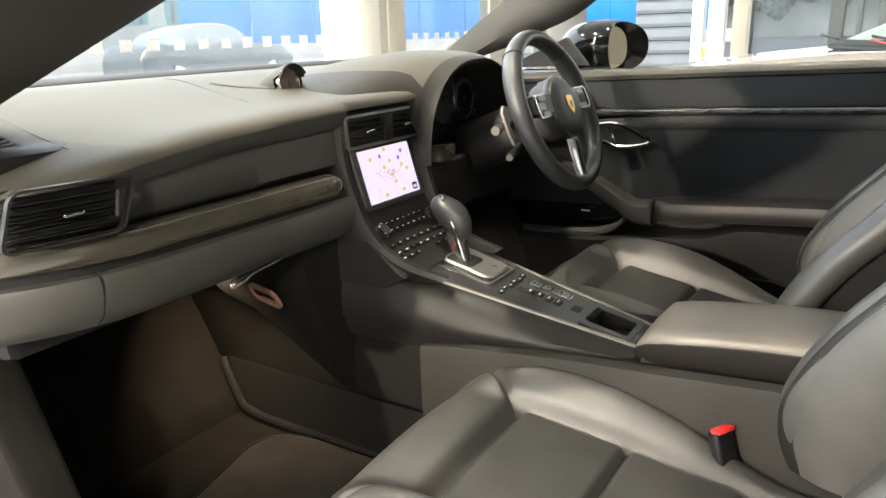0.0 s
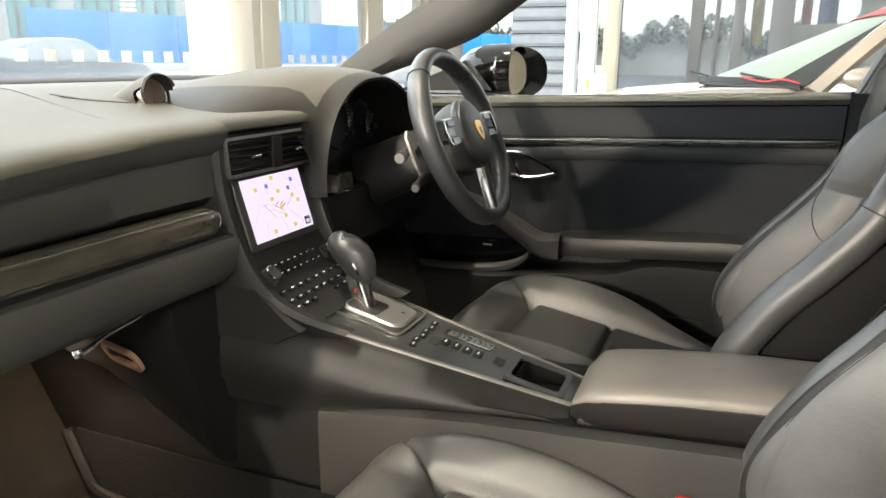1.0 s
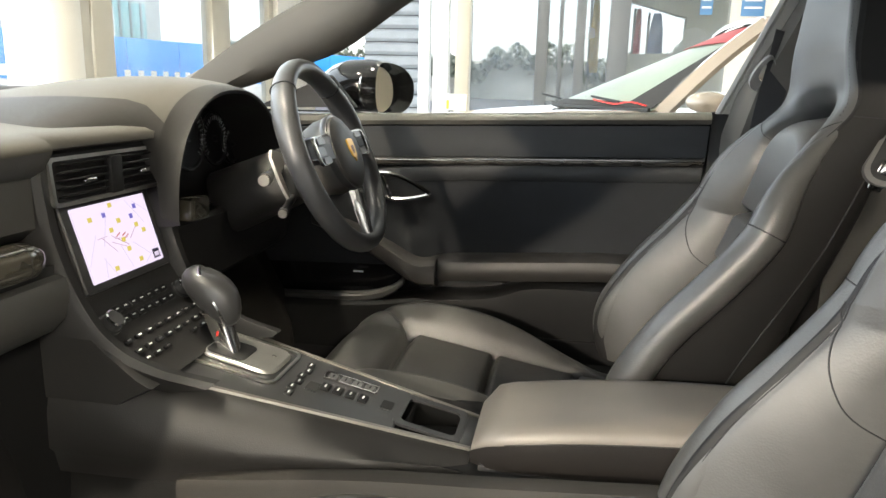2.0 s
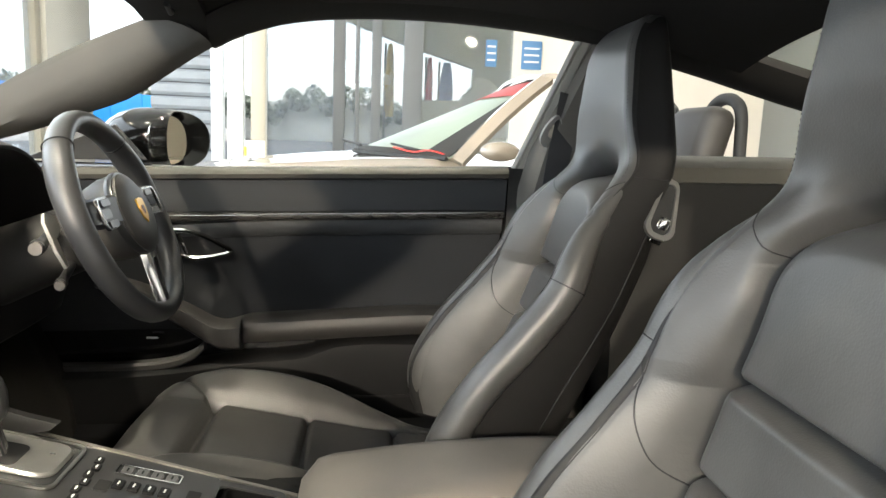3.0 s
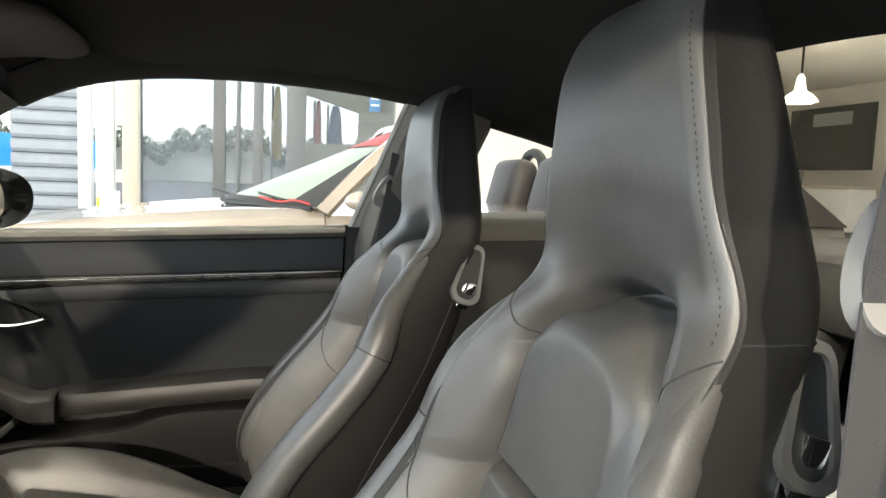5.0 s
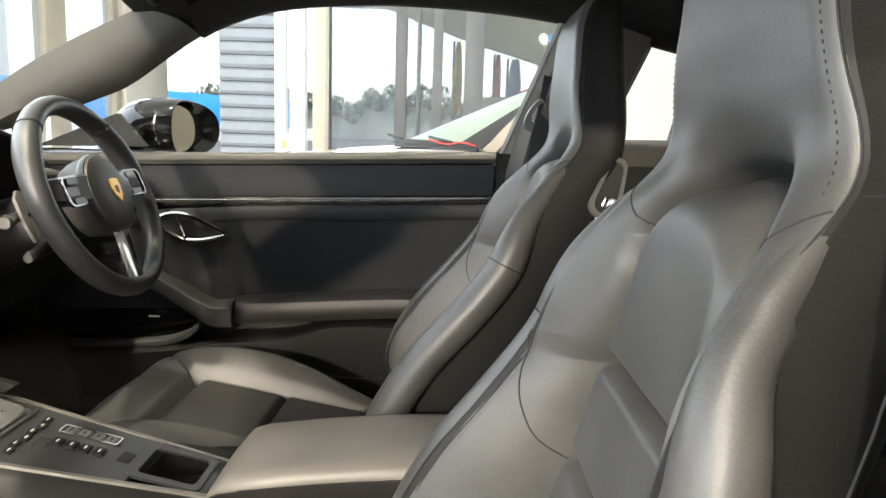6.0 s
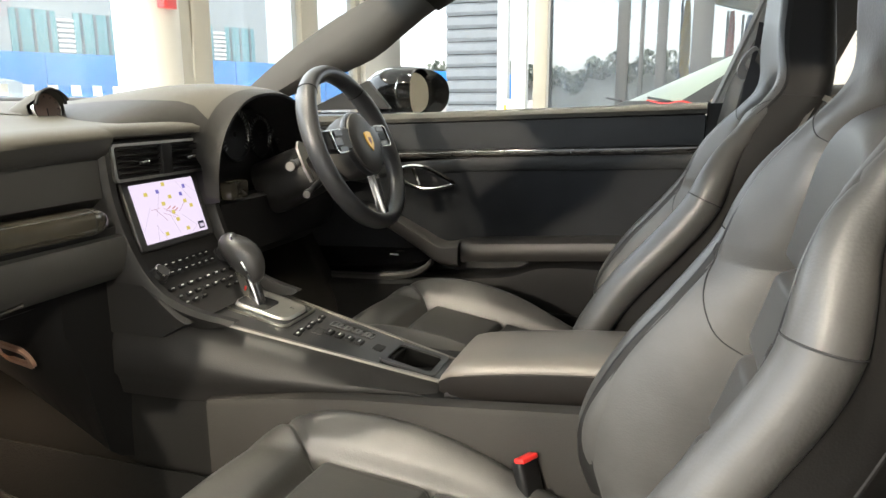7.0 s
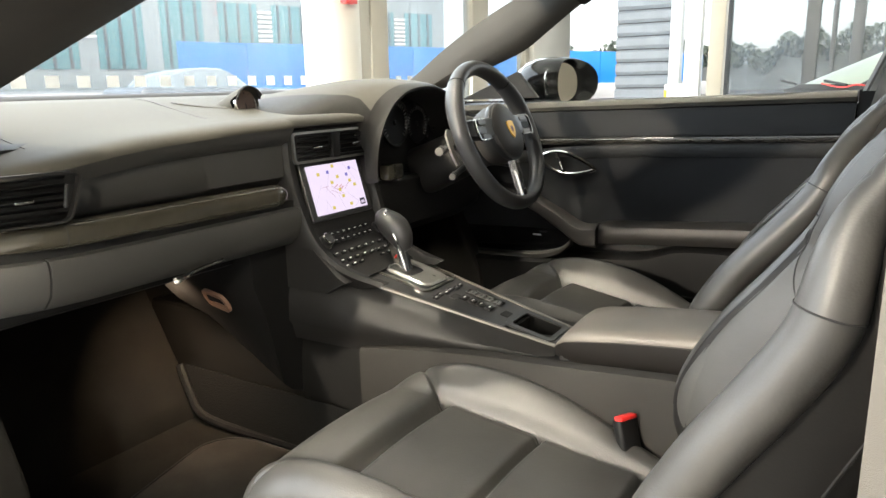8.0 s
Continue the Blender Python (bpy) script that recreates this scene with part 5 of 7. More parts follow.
for k in range(8):
    x = -0.084 + 0.0225 * k
    for s, hh in ((0.080, 0.008), (0.098, 0.009), (0.112, 0.007)):
        if s > 0.1 and k in (3, 4):
            continue
        q, n2, u2 = stack_at(x, s)
        n2 = n2 if n2.y < 0 or n2.z > 0.6 else -n2
        flip = -1 if Vector((1, 0, 0)).cross(u2).dot(n2) < 0 else 1
        toggle = part("toggle", plate(bm_new(), q, (1, 0, 0), u2, outline_round(0.015, hh * 0.8, 0.002, 2), flip * 0.004, 0.001), BLACK, stack)
        part("toggle_mark", plate(bm_new(), q + n2 * 0.0041, (1, 0, 0), u2, outline_round(0.0065, 0.0018, 0.0004, 1), flip * 0.0004), ALU if (k + (s > 0.08)) % 3 == 0 else WHITE, toggle)

# ---- centre console ----
console = thing("centre_console", "dark centre console with a silver-edged top plate", "centre console", (0.03, 0.4, 0.17))


def con_z(y):
    return 0.440 + 0.222 * (y - 0.295)


CL = lambda y: -0.020 - 0.062 * (y - 0.295) / 0.4      # edges of the top plate
CR = lambda y: 0.072 + 0.040 * (y - 0.295) / 0.4
slot = (0.305, 0.385)
low_edge = curve((0.28, 0.412), (0.40, 0.420), (0.60, 0.425), (0.99, 0.420))
bm = bm_new()
# Body with padded flanks.
rings = []
for k in range(22):
    y = 0.285 + 0.70 * k / 21
    z = min(con_z(y), 0.535)
    a, b = max(CL(y), -0.082), min(CR(y), 0.108)
    f = 0.045
    zl = min(low_edge(y), z - 0.03)
    rings.append([(a - 0.03, y, zl - 0.03), (a - f + 0.008, y, zl), (a - f, y, zl + 0.010), (a - f + 0.002, y, max(zl + 0.02, z - 0.055)), (a - f * 0.75, y, z - 0.022), (a - f * 0.35, y, z - 0.006), (a - 0.004, y, z - 0.002), (a, y, z - 0.003), (a + 0.012, y, z - 0.05 if slot[0] - 0.01 < y < slot[1] + 0.01 else z - 0.006), (b - 0.012, y, z - 0.05 if slot[0] - 0.01 < y < slot[1] + 0.01 else z - 0.006), (b, y, z - 0.003), (b + 0.004, y, z - 0.002), (b + f * 0.35, y, z - 0.006), (b + f * 0.75, y, z - 0.022), (b + f, y, max(zl + 0.02, z - 0.055)), (b + f, y, zl + 0.010), (b + f - 0.008, y, zl), (b + 0.03, y, zl - 0.03)])
loft(bm, rings)
part("console_body", bm, DASH_LOW, console, "dark padded console sides", sharp=55)
# Silver edge rails.
for fn, off in ((CL, -0.001), (CR, 0.001)):
    bm = bm_new()
    rings = []
    for k in range(22):
        y = 0.286 + 0.47 * k / 21
        x, z = fn(y) + off, con_z(y)
        rings.append([(x - 0.0035, y, z - 0.004), (x - 0.003, y, z + 0.0016), (x + 0.003, y, z + 0.0016), (x + 0.0035, y, z - 0.004)])
    loft(bm, rings)
    part("edge_rail", bm, mat("rail_metal", (0.30, 0.28, 0.25), 0.35, metal=0.8, stain=0.1, stain_scale=40), console, "thin silver edge rail")
# Top plate, left open over the tray.
up_c = Vector((0, 1, 0.222)).normalized()
nc = Vector((0, -0.222, 1)).normalized()
bm = bm_new()
rings = []
for k in range(16):
    y = slot[1] + (0.70 - slot[1]) * k / 15
    z = con_z(y)
    rings.append([(CL(y) + 0.003, y, z - 0.004), (CL(y) + 0.003, y, z), (CR(y) - 0.003, y, z), (CR(y) - 0.003, y, z - 0.004)])
loft(bm, rings)
part("top_plate", bm, SATIN, console)
bm = bm_new()
box(bm, (0.025, 0.294, con_z(0.294) - 0.002), (0.086, 0.018, 0.006), 0.002, Euler((radians(12.5), 0, 0)).to_matrix())
part("tray_rear", bm, SATIN, console)
bm = bm_new()
frame_ring(bm, (0.025, 0.345, con_z(0.345) - 0.001), (1, 0, 0), up_c, outline_round(0.088, 0.092, 0.010), outline_round(0.066, 0.074, 0.008), 0.004)
tray = part("tray_frame", bm, SATIN, console)
bm = bm_new()
frame_ring(bm, (0.025, 0.345, con_z(0.345) - 0.042), (1, 0, 0), up_c, outline_round(0.070, 0.078, 0.009), outline_round(0.064, 0.072, 0.008), 0.041)
part("tray_wall", bm, mat("tray_black", (0.004, 0.004, 0.004), 0.9, spec=0.1), tray)
part("tray_floor", plate(bm_new(), (0.025, 0.345, con_z(0.345) - 0.041), (1, 0, 0), up_c, outline_round(0.068, 0.076, 0.009), 0.002), mat("tray_black", (0.004, 0.004, 0.004), 0.9, spec=0.1), tray)

# Gate plate of the selector.
GY = 0.617
g0 = Vector((0.033, GY, con_z(GY) + 0.001))
bm = bm_new()
frame_ring(bm, g0, (1, 0, 0), up_c, outline_round(0.112, 0.140, 0.014), outline_round(0.104, 0.132, 0.012), 0.003)
part("gate_frame", bm, ALU, console, "silver frame round the selector gate")
bm = bm_new()
plate(bm, g0 + Vector((0.006, 0, 0.0)) - up_c * 0.006 + nc * 0.0005, (1, 0, 0), up_c, outline_round(0.082, 0.108, 0.020), 0.005, 0.003)
gate = part("gate_plate", bm, mat("gate_alu", (0.62, 0.61, 0.58), 0.28, metal=0.9, stain=0.06, stain_scale=40), console, "brushed silver selector gate plate")
bm = bm_new()
plate(bm, g0 + Vector((-0.002, 0, 0)) + up_c * 0.014 + nc * 0.0056, (1, 0, 0), up_c, outline_round(0.052, 0.056, 0.010), 0.0008)
part("gate_slot", bm, RUBBER, gate)

# Keys behind the gate.
ks = [(-0.026, 0.525), (-0.008, 0.528), (0.010, 0.525), (0.028, 0.528), (0.046, 0.525), (0.064, 0.528)]
for k, (x, y) in enumerate(ks):
    bm = bm_new()
    plate(bm, Vector((x, y, con_z(y))), (1, 0, 0), up_c, outline_round(0.0145, 0.010, 0.002, 2), 0.003, 0.0008)
    key = part("key", bm, BLACK, console)
    bm = bm_new()
    plate(bm, Vector((x, y, con_z(y))) + nc * 0.003, (1, 0, 0), up_c, outline_round(0.007, 0.0018, 0.0005, 1), 0.0004)
    part("key_mark", bm, WHITE, key)
for r in range(2):
    for k in range(4):
        x, y = 0.050 + 0.012 * r, 0.490 - 0.0175 * k
        bm = bm_new()
        plate(bm, Vector((x - 0.045 * r + 0.02 * 0, y, con_z(y))), (1, 0, 0), up_c, outline_round(0.018, 0.0135, 0.002, 2), 0.004, 0.001)
        key = part("key", bm, SILVERPAINT if r == 0 else BLACK, console)
        bm = bm_new()
        plate(bm, Vector((x - 0.045 * r, y, con_z(y))) + nc * 0.004, (1, 0, 0), up_c, outline_round(0.008, 0.0022, 0.0005, 1), 0.0004)
        part("key_mark", bm, WHITE if r else BLACK, key)
o = outline_round(0.022, 0.078, 0.003, 2)
bm = bm_new()
frame_ring(bm, Vector((0.050, 0.464, con_z(0.464))) + nc * 0.0008, (1, 0, 0), up_c, o, [(x * 0.86, y * 0.96) for x, y in o], 0.0032)
part("key_frame", bm, CHROME, console, "thin chrome frame round a row of keys")
for x, y in ((0.010, 0.505), (0.022, 0.405)):
    bm = bm_new()
    plate(bm, Vector((x, y, con_z(y))), (1, 0, 0), up_c, outline_round(0.024, 0.016, 0.002, 2), 0.0012)
    part("blank_recess", bm, RUBBER, console)

# Selector lever.
lever = thing("gear_selector", "black leather gear selector with a silver stem", "gear selector", (0.03, 0.63, 0.50))
bm = bm_new()
pts = smooth_path([(0.030, 0.628, 0.505), (0.030, 0.636, 0.53), (0.030, 0.645, 0.556), (0.030, 0.650, 0.575)], 5)
rings = []
for i, p in enumerate(pts):
    s = i / (len(pts) - 1)
    w, d = 0.0125 + 0.004 * s, 0.0125 + 0.006 * s
    rings.append([(p.x + w * math.copysign(abs(math.cos(a)) ** 0.6, math.cos(a)), p.y + d * math.copysign(abs(math.sin(a)) ** 0.6, math.sin(a)), p.z) for a in [j * math.pi / 8 for j in range(16)]])
loft(bm, rings)
part("stem", bm, CHROME, lever, "chrome selector stem")
bm = bm_new()
rings = []
for z, yc, ry, rx in ((0.560, 0.637, 0.008, 0.010), (0.563, 0.638, 0.015, 0.015), (0.571, 0.641, 0.024, 0.0190), (0.583, 0.647, 0.032, 0.0225), (0.596, 0.653, 0.0375, 0.025), (0.610, 0.659, 0.0385, 0.0262), (0.621, 0.663, 0.034, 0.0245), (0.629, 0.666, 0.025, 0.020), (0.634, 0.668, 0.014, 0.012), (0.6355, 0.668, 0.003, 0.003)):
    rings.append([(0.030 + rx * math.cos(a), yc + ry * math.sin(a), z + 0.004 * math.sin(a)) for a in [j * math.pi / 14 for j in range(28)]])
loft(bm, rings)
knob = part("knob", bm, mat("knob_leather", (0.03, 0.03, 0.031), 0.3, grain=0.1, grain_scale=600, coat=0.3), lever, "dark leather selector knob")
for sx in (-1, 1):
    bm = bm_new()
    tube(bm, smooth_path([(0.030 + sx * 0.014, 0.632, 0.560), (0.030 + sx * 0.019, 0.636, 0.580), (0.030 + sx * 0.0215, 0.648, 0.605), (0.030 + sx * 0.016, 0.664, 0.628), (0.030 + sx * 0.004, 0.672, 0.635)], 5), 0.0030, 6)
    part("trim_band", bm, CHROME, knob)
bm = bm_new()
plate(bm, (0.0150, 0.643, 0.548), (0, 1, 0.1), (0, -0.2, 1), outline_round(0.003, 0.008, 0.001, 1), -0.001)
part("release_mark", bm, RED, lever)

# Armrest lid over the console box.
LID_TOP = curve((0.0, 0.453), (0.015, 0.468), (0.05, 0.479), (0.15, 0.488), (0.30, 0.497), (0.55, 0.506), (1.0, 0.508))
armrest = thing("console_armrest", "grey leather armrest over the console box", "armrest", (0.025, 0.06, 0.38))
bm = bm_new()
rings = []
for k in range(23):
    s = k / 22
    y = 0.282 - 0.46 * s
    e = math.sqrt(1 - (1 - min(1, s / 0.10)) ** 2)
    z, hw = LID_TOP(s), 0.068 + 0.016 * e
    ring = [(0.027 + hw * cx, y, z + dz * (0.3 + 0.7 * e)) for cx, dz in ((-1.0, -0.022), (-1.015, -0.016), (-0.99, -0.008), (-0.93, -0.003), (-0.75, 0.0), (0, 0.003), (0.75, 0.0), (0.93, -0.003), (0.99, -0.008), (1.015, -0.016), (1.0, -0.022))]
    rings.append(ring)
loft(bm, rings)
# Light from above is put into the lid's pale top colour.
part("lid", bm, mat("lid_lit_leather", (0.150, 0.134, 0.116), 0.45, grain=0.16, grain_scale=420, stain=0.12), armrest, "grey leather armrest lid")
bm = bm_new()
rings = []
for k in range(23):
    s = k / 22
    y = 0.283 - 0.46 * s
    e = math.sqrt(1 - (1 - min(1, s / 0.10)) ** 2)
    z, hw = LID_TOP(s) - 0.018 * (0.3 + 0.7 * e), 0.067 + 0.0155 * e
    rings.append([(0.027 + hw * c_, y, zz) for c_, zz in ((-0.97, 0.430), (-1.0, 0.434), (-1.03, z), (1.03, z), (1.0, 0.434), (0.97, 0.430))])
loft(bm, rings)
# The side below the stitch line is coloured dark for its shade.
part("lid_side", bm, mat("lid_side_shade", (0.013, 0.011, 0.010), 0.5, grain=0.15, grain_scale=420, stain=0.1), armrest, "lower edge of the armrest lid, shade put into its dark colour")
for sx in (-1, 1):
    bm = bm_new()
    tube(bm, [(0.027 + sx * 0.0858, 0.240 - 0.42 * k / 24, LID_TOP((0.042 + 0.42 * k / 24) / 0.46) - 0.0165) for k in range(25)], 0.0007, 6)
    part("stitching", bm, STITCH, armrest)
bm = bm_new()
prism(bm, [(0.027 - 0.082, 0.19), (0.027 - 0.080, 0.436), (0.027 + 0.080, 0.436), (0.027 + 0.082, 0.19)], "y", -0.45, 0.272, 0.004)
part("console_box", bm, DASH_LOW, armrest)

# Tunnel trim below the console and the carpeted tunnel.
bm = bm_new()
rings = []
for k in range(20):
    y = 1.27 - 1.49 * k / 19
    z = 0.40 + 0.03 * min(1, max(0, (0.66 - y) / 0.35))
    rings.append([(-0.105, y, 0.16), (-0.100, y, z - 0.06), (-0.092, y, z - 0.006), (-0.085, y, z), (-0.06, y, z - 0.002), (0.115, y, z - 0.002), (0.14, y, z), (0.15, y, 0.16)])
loft(bm, rings)
tunnel = solo("centre_tunnel", bm, mat("tunnel_trim", (0.007, 0.0068, 0.0066), 0.6, spec=0.2, grain=0.3, grain_scale=600, stain=0.08), "dark grey trim along the centre tunnel", "tunnel trim", kind="structure")

TUNNEL_TOP = curve((-0.2, 0.468), (0.06, 0.458), (0.25, 0.444), (0.40, 0.434), (0.635, 0.404))
bm = bm_new()
rings = []
for k in range(14):
    y = 0.635 - 0.80 * k / 13
    z = TUNNEL_TOP(y)
    rings.append([(-0.104, y, 0.20), (-0.120, y, 0.24), (-0.121, y, z - 0.008), (-0.117, y, z), (-0.100, y, z + 0.002), (-0.09, y, z)])
loft(bm, rings)
solo("tunnel_panel", bm, mat("tunnel_panel_trim", (0.026, 0.024, 0.022), 0.7, spec=0.25, grain=0.3, grain_scale=700, stain=0.08), "dark grey trim panel on the side of the centre tunnel", "trim panel", (0, 0.3, 0.2), kind="structure")

# Net pocket in the passenger footwell.
net = thing("net_pocket", "black net pocket on the side of the passenger footwell", "net pocket", (-0.11, 0.95, 0.2))
bm = bm_new()
tube(bm, smooth_path([(-0.135, 1.135, 0.276), (-0.145, 1.095, 0.222), (-0.150, 1.055, 0.182), (-0.148, 0.94, 0.172), (-0.142, 0.80, 0.172), (-0.136, 0.52, 0.172)], 6), 0.009, 8)
part("pocket_rim", bm, BLACK, net)
bm = bm_new()
sheet(bm, lambda u, v: (-0.120 - 0.026 * v, 1.13 - 0.60 * u - 0.05 * v * (1 - u), 0.272 - 0.095 * v), 10, 6, (0.004, 0, 0))
part("net", bm, mat("net", (0.008, 0.008, 0.008), 0.9, spec=0.1, grain=1.0, grain_scale=300), net)

# Footwell lamp under the dash.
foot = thing("footwell_lamp", "small warm footwell lamp under the dashboard", "lamp", (-0.27, 0.88, 0.5))
bm = bm_new()
# The rim's coppery tint holds the lamp's warm light.
frame_ring(bm, (-0.202, 0.91, 0.480), (0.25, 1, 0), (-0.45, 0.1, 1), outline_round(0.095, 0.040, 0.018), outline_round(0.075, 0.022, 0.010), -0.006)
part("lamp_rim", bm, mat("rim_warm_tint", (0.45, 0.28, 0.2), 0.4, metal=0.5), foot)
bm = bm_new()
box(bm, (-0.245, 1.0, 0.548), (0.04, 0.03, 0.006), 0.002)
part("lamp_lens", bm, glow("lamp_lens", (1.0, 0.72, 0.5), 0.6), foot)
fl = bpy.data.lights.new("footwell_light", "AREA")
fl.spread = radians(110)
fl.size, fl.energy, fl.color = 0.04, 0.27, (1.0, 0.72, 0.46)
flo = new("footwell_light", fl)
flo.matrix_world = look((-0.25, 1.03, 0.53), (-0.12, 1.06, 0.28))
# Heater box side panel under the dash.
bm = bm_new()
rings = []
for k in range(14):
    s = k / 13
    y = 0.80 + 0.36 * s
    zl = 0.29 + 0.20 * s
    rings.append([(-0.09, y, zl - 0.02), (-0.130, y, zl), (-0.152, y, zl + 0.02), (-0.185, y, max(zl + 0.03, 0.45)), (-0.212, y, max(zl + 0.04, 0.52)), (-0.215, y, 0.585), (-0.09, y, 0.585)])
loft(bm, rings)
solo("heater_box", bm, BLACK, "black heater housing under the dashboard", "heater housing", (0, 0.9, 0.45), kind="structure")

# Floor mat.
bm = bm_new()
fm = outline_round(0.44, 0.50, 0.09, 6)
loft(bm, [[(-0.38 + x * k, 0.68 + y * k + 0.04 * math.sin(x * 7) * (y > 0), z) for x, y in fm] for k, z in ((1.0, 0.161), (1.0, 0.168), (0.985, 0.172))])
fmat = thing("floor_mat", "dark grey carpet mat in the passenger footwell", "floor mat", (-0.38, 0.68, 0.16))
part("pile", bm, mat("carpet_pile", (0.048, 0.044, 0.04), 0.95, spec=0.1, grain=0.9, grain_scale=1200, stain=0.2, stain_scale=14), fmat)
bm = bm_new()
tube(bm, [(-0.38 + x, 0.68 + y + 0.04 * math.sin(x * 7) * (y > 0), 0.169) for x, y in fm], 0.004, 6, closed=True)
part("mat_binding", bm, BLACK, fmat)

# ---- steering wheel ----
wheel = thing("steering_wheel", "dark leather three-spoke steering wheel with silver lower spoke", "steering wheel", (0.338, 0.575, 0.746))
TILT = radians(23)
w_up = Vector((0, math.sin(TILT), math.cos(TILT)))
w_ax = Vector((0, -math.cos(TILT), math.sin(TILT)))    # towards the driver
WC = Vector((0.342, 0.585, 0.763))
R = 0.160


def wpt(x, y, d=0.0):
    return WC + Vector((1, 0, 0)) * x + w_up * y + w_ax * d


bm = bm_new()
rings = []
n = 72
for k in range(n):
    a = 2 * math.pi * k / n
    thick = 0.0178 + 0.002 * bump(abs(math.sin(a)) - 0.5, 0.25) * (1 if math.sin(a) > 0 else 0)
    c, s = math.cos(a), math.sin(a)
    ring = []
    for j in range(14):
        b = 2 * math.pi * j / 14
        ring.append(wpt((R + thick * 0.88 * math.cos(b)) * c, (R + thick * 0.88 * math.cos(b)) * s * 0.99, thick * 1.08 * math.sin(b)))
    rings.append(ring)
rings.append(rings[0])
loft(bm, rings, caps=False)
bmesh.ops.remove_doubles(bm, verts=bm.verts[:], dist=1e-5)
part("rim", bm, mat("wheel_leather", (0.045, 0.045, 0.046), 0.38, grain=0.2, grain_scale=600, stain=0.1), wheel, "dark leather wheel rim")
for a in (132, 48):
    bm = bm_new()
    c, s = math.cos(radians(a)), math.sin(radians(a))
    tube(bm, [wpt((R + 0.0174 * math.cos(b)) * c, (R + 0.0174 * math.cos(b)) * s, 0.0208 * math.sin(b)) for b in [j * math.pi / 10 for j in range(20)]], 0.0012, 5, closed=True)
    part("rim_seam", bm, STITCH, wheel)
# Hub.
bm = bm_new()
turned(bm, wpt(0, 0, -0.03), w_ax, [(0, 0.060), (0.02, 0.066), (0.045, 0.066), (0.056, 0.062), (0.062, 0.050), (0.064, 0.030), (0.0645, 0.001)], 48)
hub = part("hub", bm, mat("hub_skin", (0.050, 0.047, 0.043), 0.5, grain=0.2, grain_scale=700, stain=0.05), wheel, "round grey airbag cover")
bm = bm_new()
turned(bm, wpt(0, 0, 0.010), w_ax, [(0, 0.0665), (0.006, 0.0685), (0.012, 0.0665)], 48)
part("hub_ring", bm, SATIN, hub)
# Crest: a plain gold shield shape.
bm = bm_new()
sh = [(-0.014, 0.018), (0, 0.020), (0.014, 0.018), (0.0145, 0.004), (0.011, -0.010), (0, -0.021), (-0.011, -0.010), (-0.0145, 0.004)]
plate(bm, wpt(0, 0, 0.0335), (1, 0, 0), w_up, sh, 0.003, 0.001)
crest = part("crest", bm, GOLD, hub, "gold shield crest")
bm = bm_new()
plate(bm, wpt(0, 0, 0.0365), (1, 0, 0), w_up, [(x * 0.35, y * 0.35) for x, y in sh], 0.0008)
part("crest_centre", bm, mat("crest_dark", (0.12, 0.03, 0.01), 0.4), crest)
# Spokes: left, right and lower.
for sx in (-1, 1):
    bm = bm_new()
    rings = []
    for k in range(9):
        s = k / 8
        x = 0.052 + (R - 0.006 - 0.052) * s
        h = 0.024 - 0.004 * s
        d = 0.016 - 0.014 * s
        zc = 0.012 + 0.006 * s
        rings.append([wpt(sx * x, zc + h * dy, d + 0.012 * dz) for dy, dz in ((-1, -0.6), (-1, 0.3), (-0.8, 0.8), (0.8, 0.8), (1, 0.3), (1, -0.6))])
    loft(bm, rings)
    spoke = part("spoke", bm, SATIN, wheel, "dark spoke with silver keys")
    for k, (yy, hh) in enumerate(((0.026, 0.011), (0.010, 0.015), (-0.006, 0.010))):
        bm = bm_new()
        plate(bm, wpt(sx * (0.098 + 0.006 * (k == 1)), yy, 0.0195 - 0.002 * (k == 1)), (1, 0, 0), w_up, outline_round(0.034, hh, 0.003, 3), 0.004, 0.0012)
        part("wheel_key", bm, SATIN if sx < 0 else BLACK if k == 1 else SILVERPAINT, spoke)
    bm = bm_new()
    o = outline_round(0.056, 0.048, 0.010, 4)
    frame_ring(bm, wpt(sx * 0.102, 0.011, 0.0175), (1, -0.08 * sx, 0), w_up, o, [(x * 0.88, y * 0.88) for x, y in o], 0.005)
    part("key_frame", bm, mat("dim_chrome", (0.30, 0.30, 0.29), 0.25, metal=1.0), spoke, "chrome frame round the spoke keys")
bm = bm_new()
rings = []
for k in range(9):
    s = k / 8
    y = -0.055 - (R - 0.004 - 0.055) * s
    w = 0.0165 - 0.004 * s
    d = 0.014 - 0.012 * s
    rings.append([wpt(w * dx, y, d + 0.008 * dz) for dx, dz in ((-1, -0.8), (-1, 0.4), (-0.75, 1), (0.75, 1), (1, 0.4), (1, -0.8))])
loft(bm, rings)
part("spoke", bm, mat("spoke_silver", (0.66, 0.65, 0.63), 0.22, metal=0.85), wheel, "silver lower spoke")
part("spoke_inlay", loft(bm_new(), [[wpt(w * dx, y, d + 0.0085) for dx, w, y, d in ((-1, 0.006, -0.075, 0.0115), (1, 0.006, -0.075, 0.0115))], [wpt(w * dx, y, d + 0.0085) for dx, w, y, d in ((-1, 0.004, -0.118, 0.0062), (1, 0.004, -0.118, 0.0062))]], closed=False), BLACK, wheel)
# Shift paddles.
for sx in (-1, 1):
    bm = bm_new()
    o = [(0.085, 0.034), (0.114, 0.042), (0.126, 0.030), (0.130, -0.012), (0.124, -0.040), (0.117, -0.038), (0.114, 0.004), (0.088, 0.014)]
    plate(bm, wpt(0, 0.0, -0.058), (sx, 0, 0), w_up, o, 0.005 * sx, 0.0)
    part("shift_paddle", bm, ALU, wheel, "silver shift paddle")

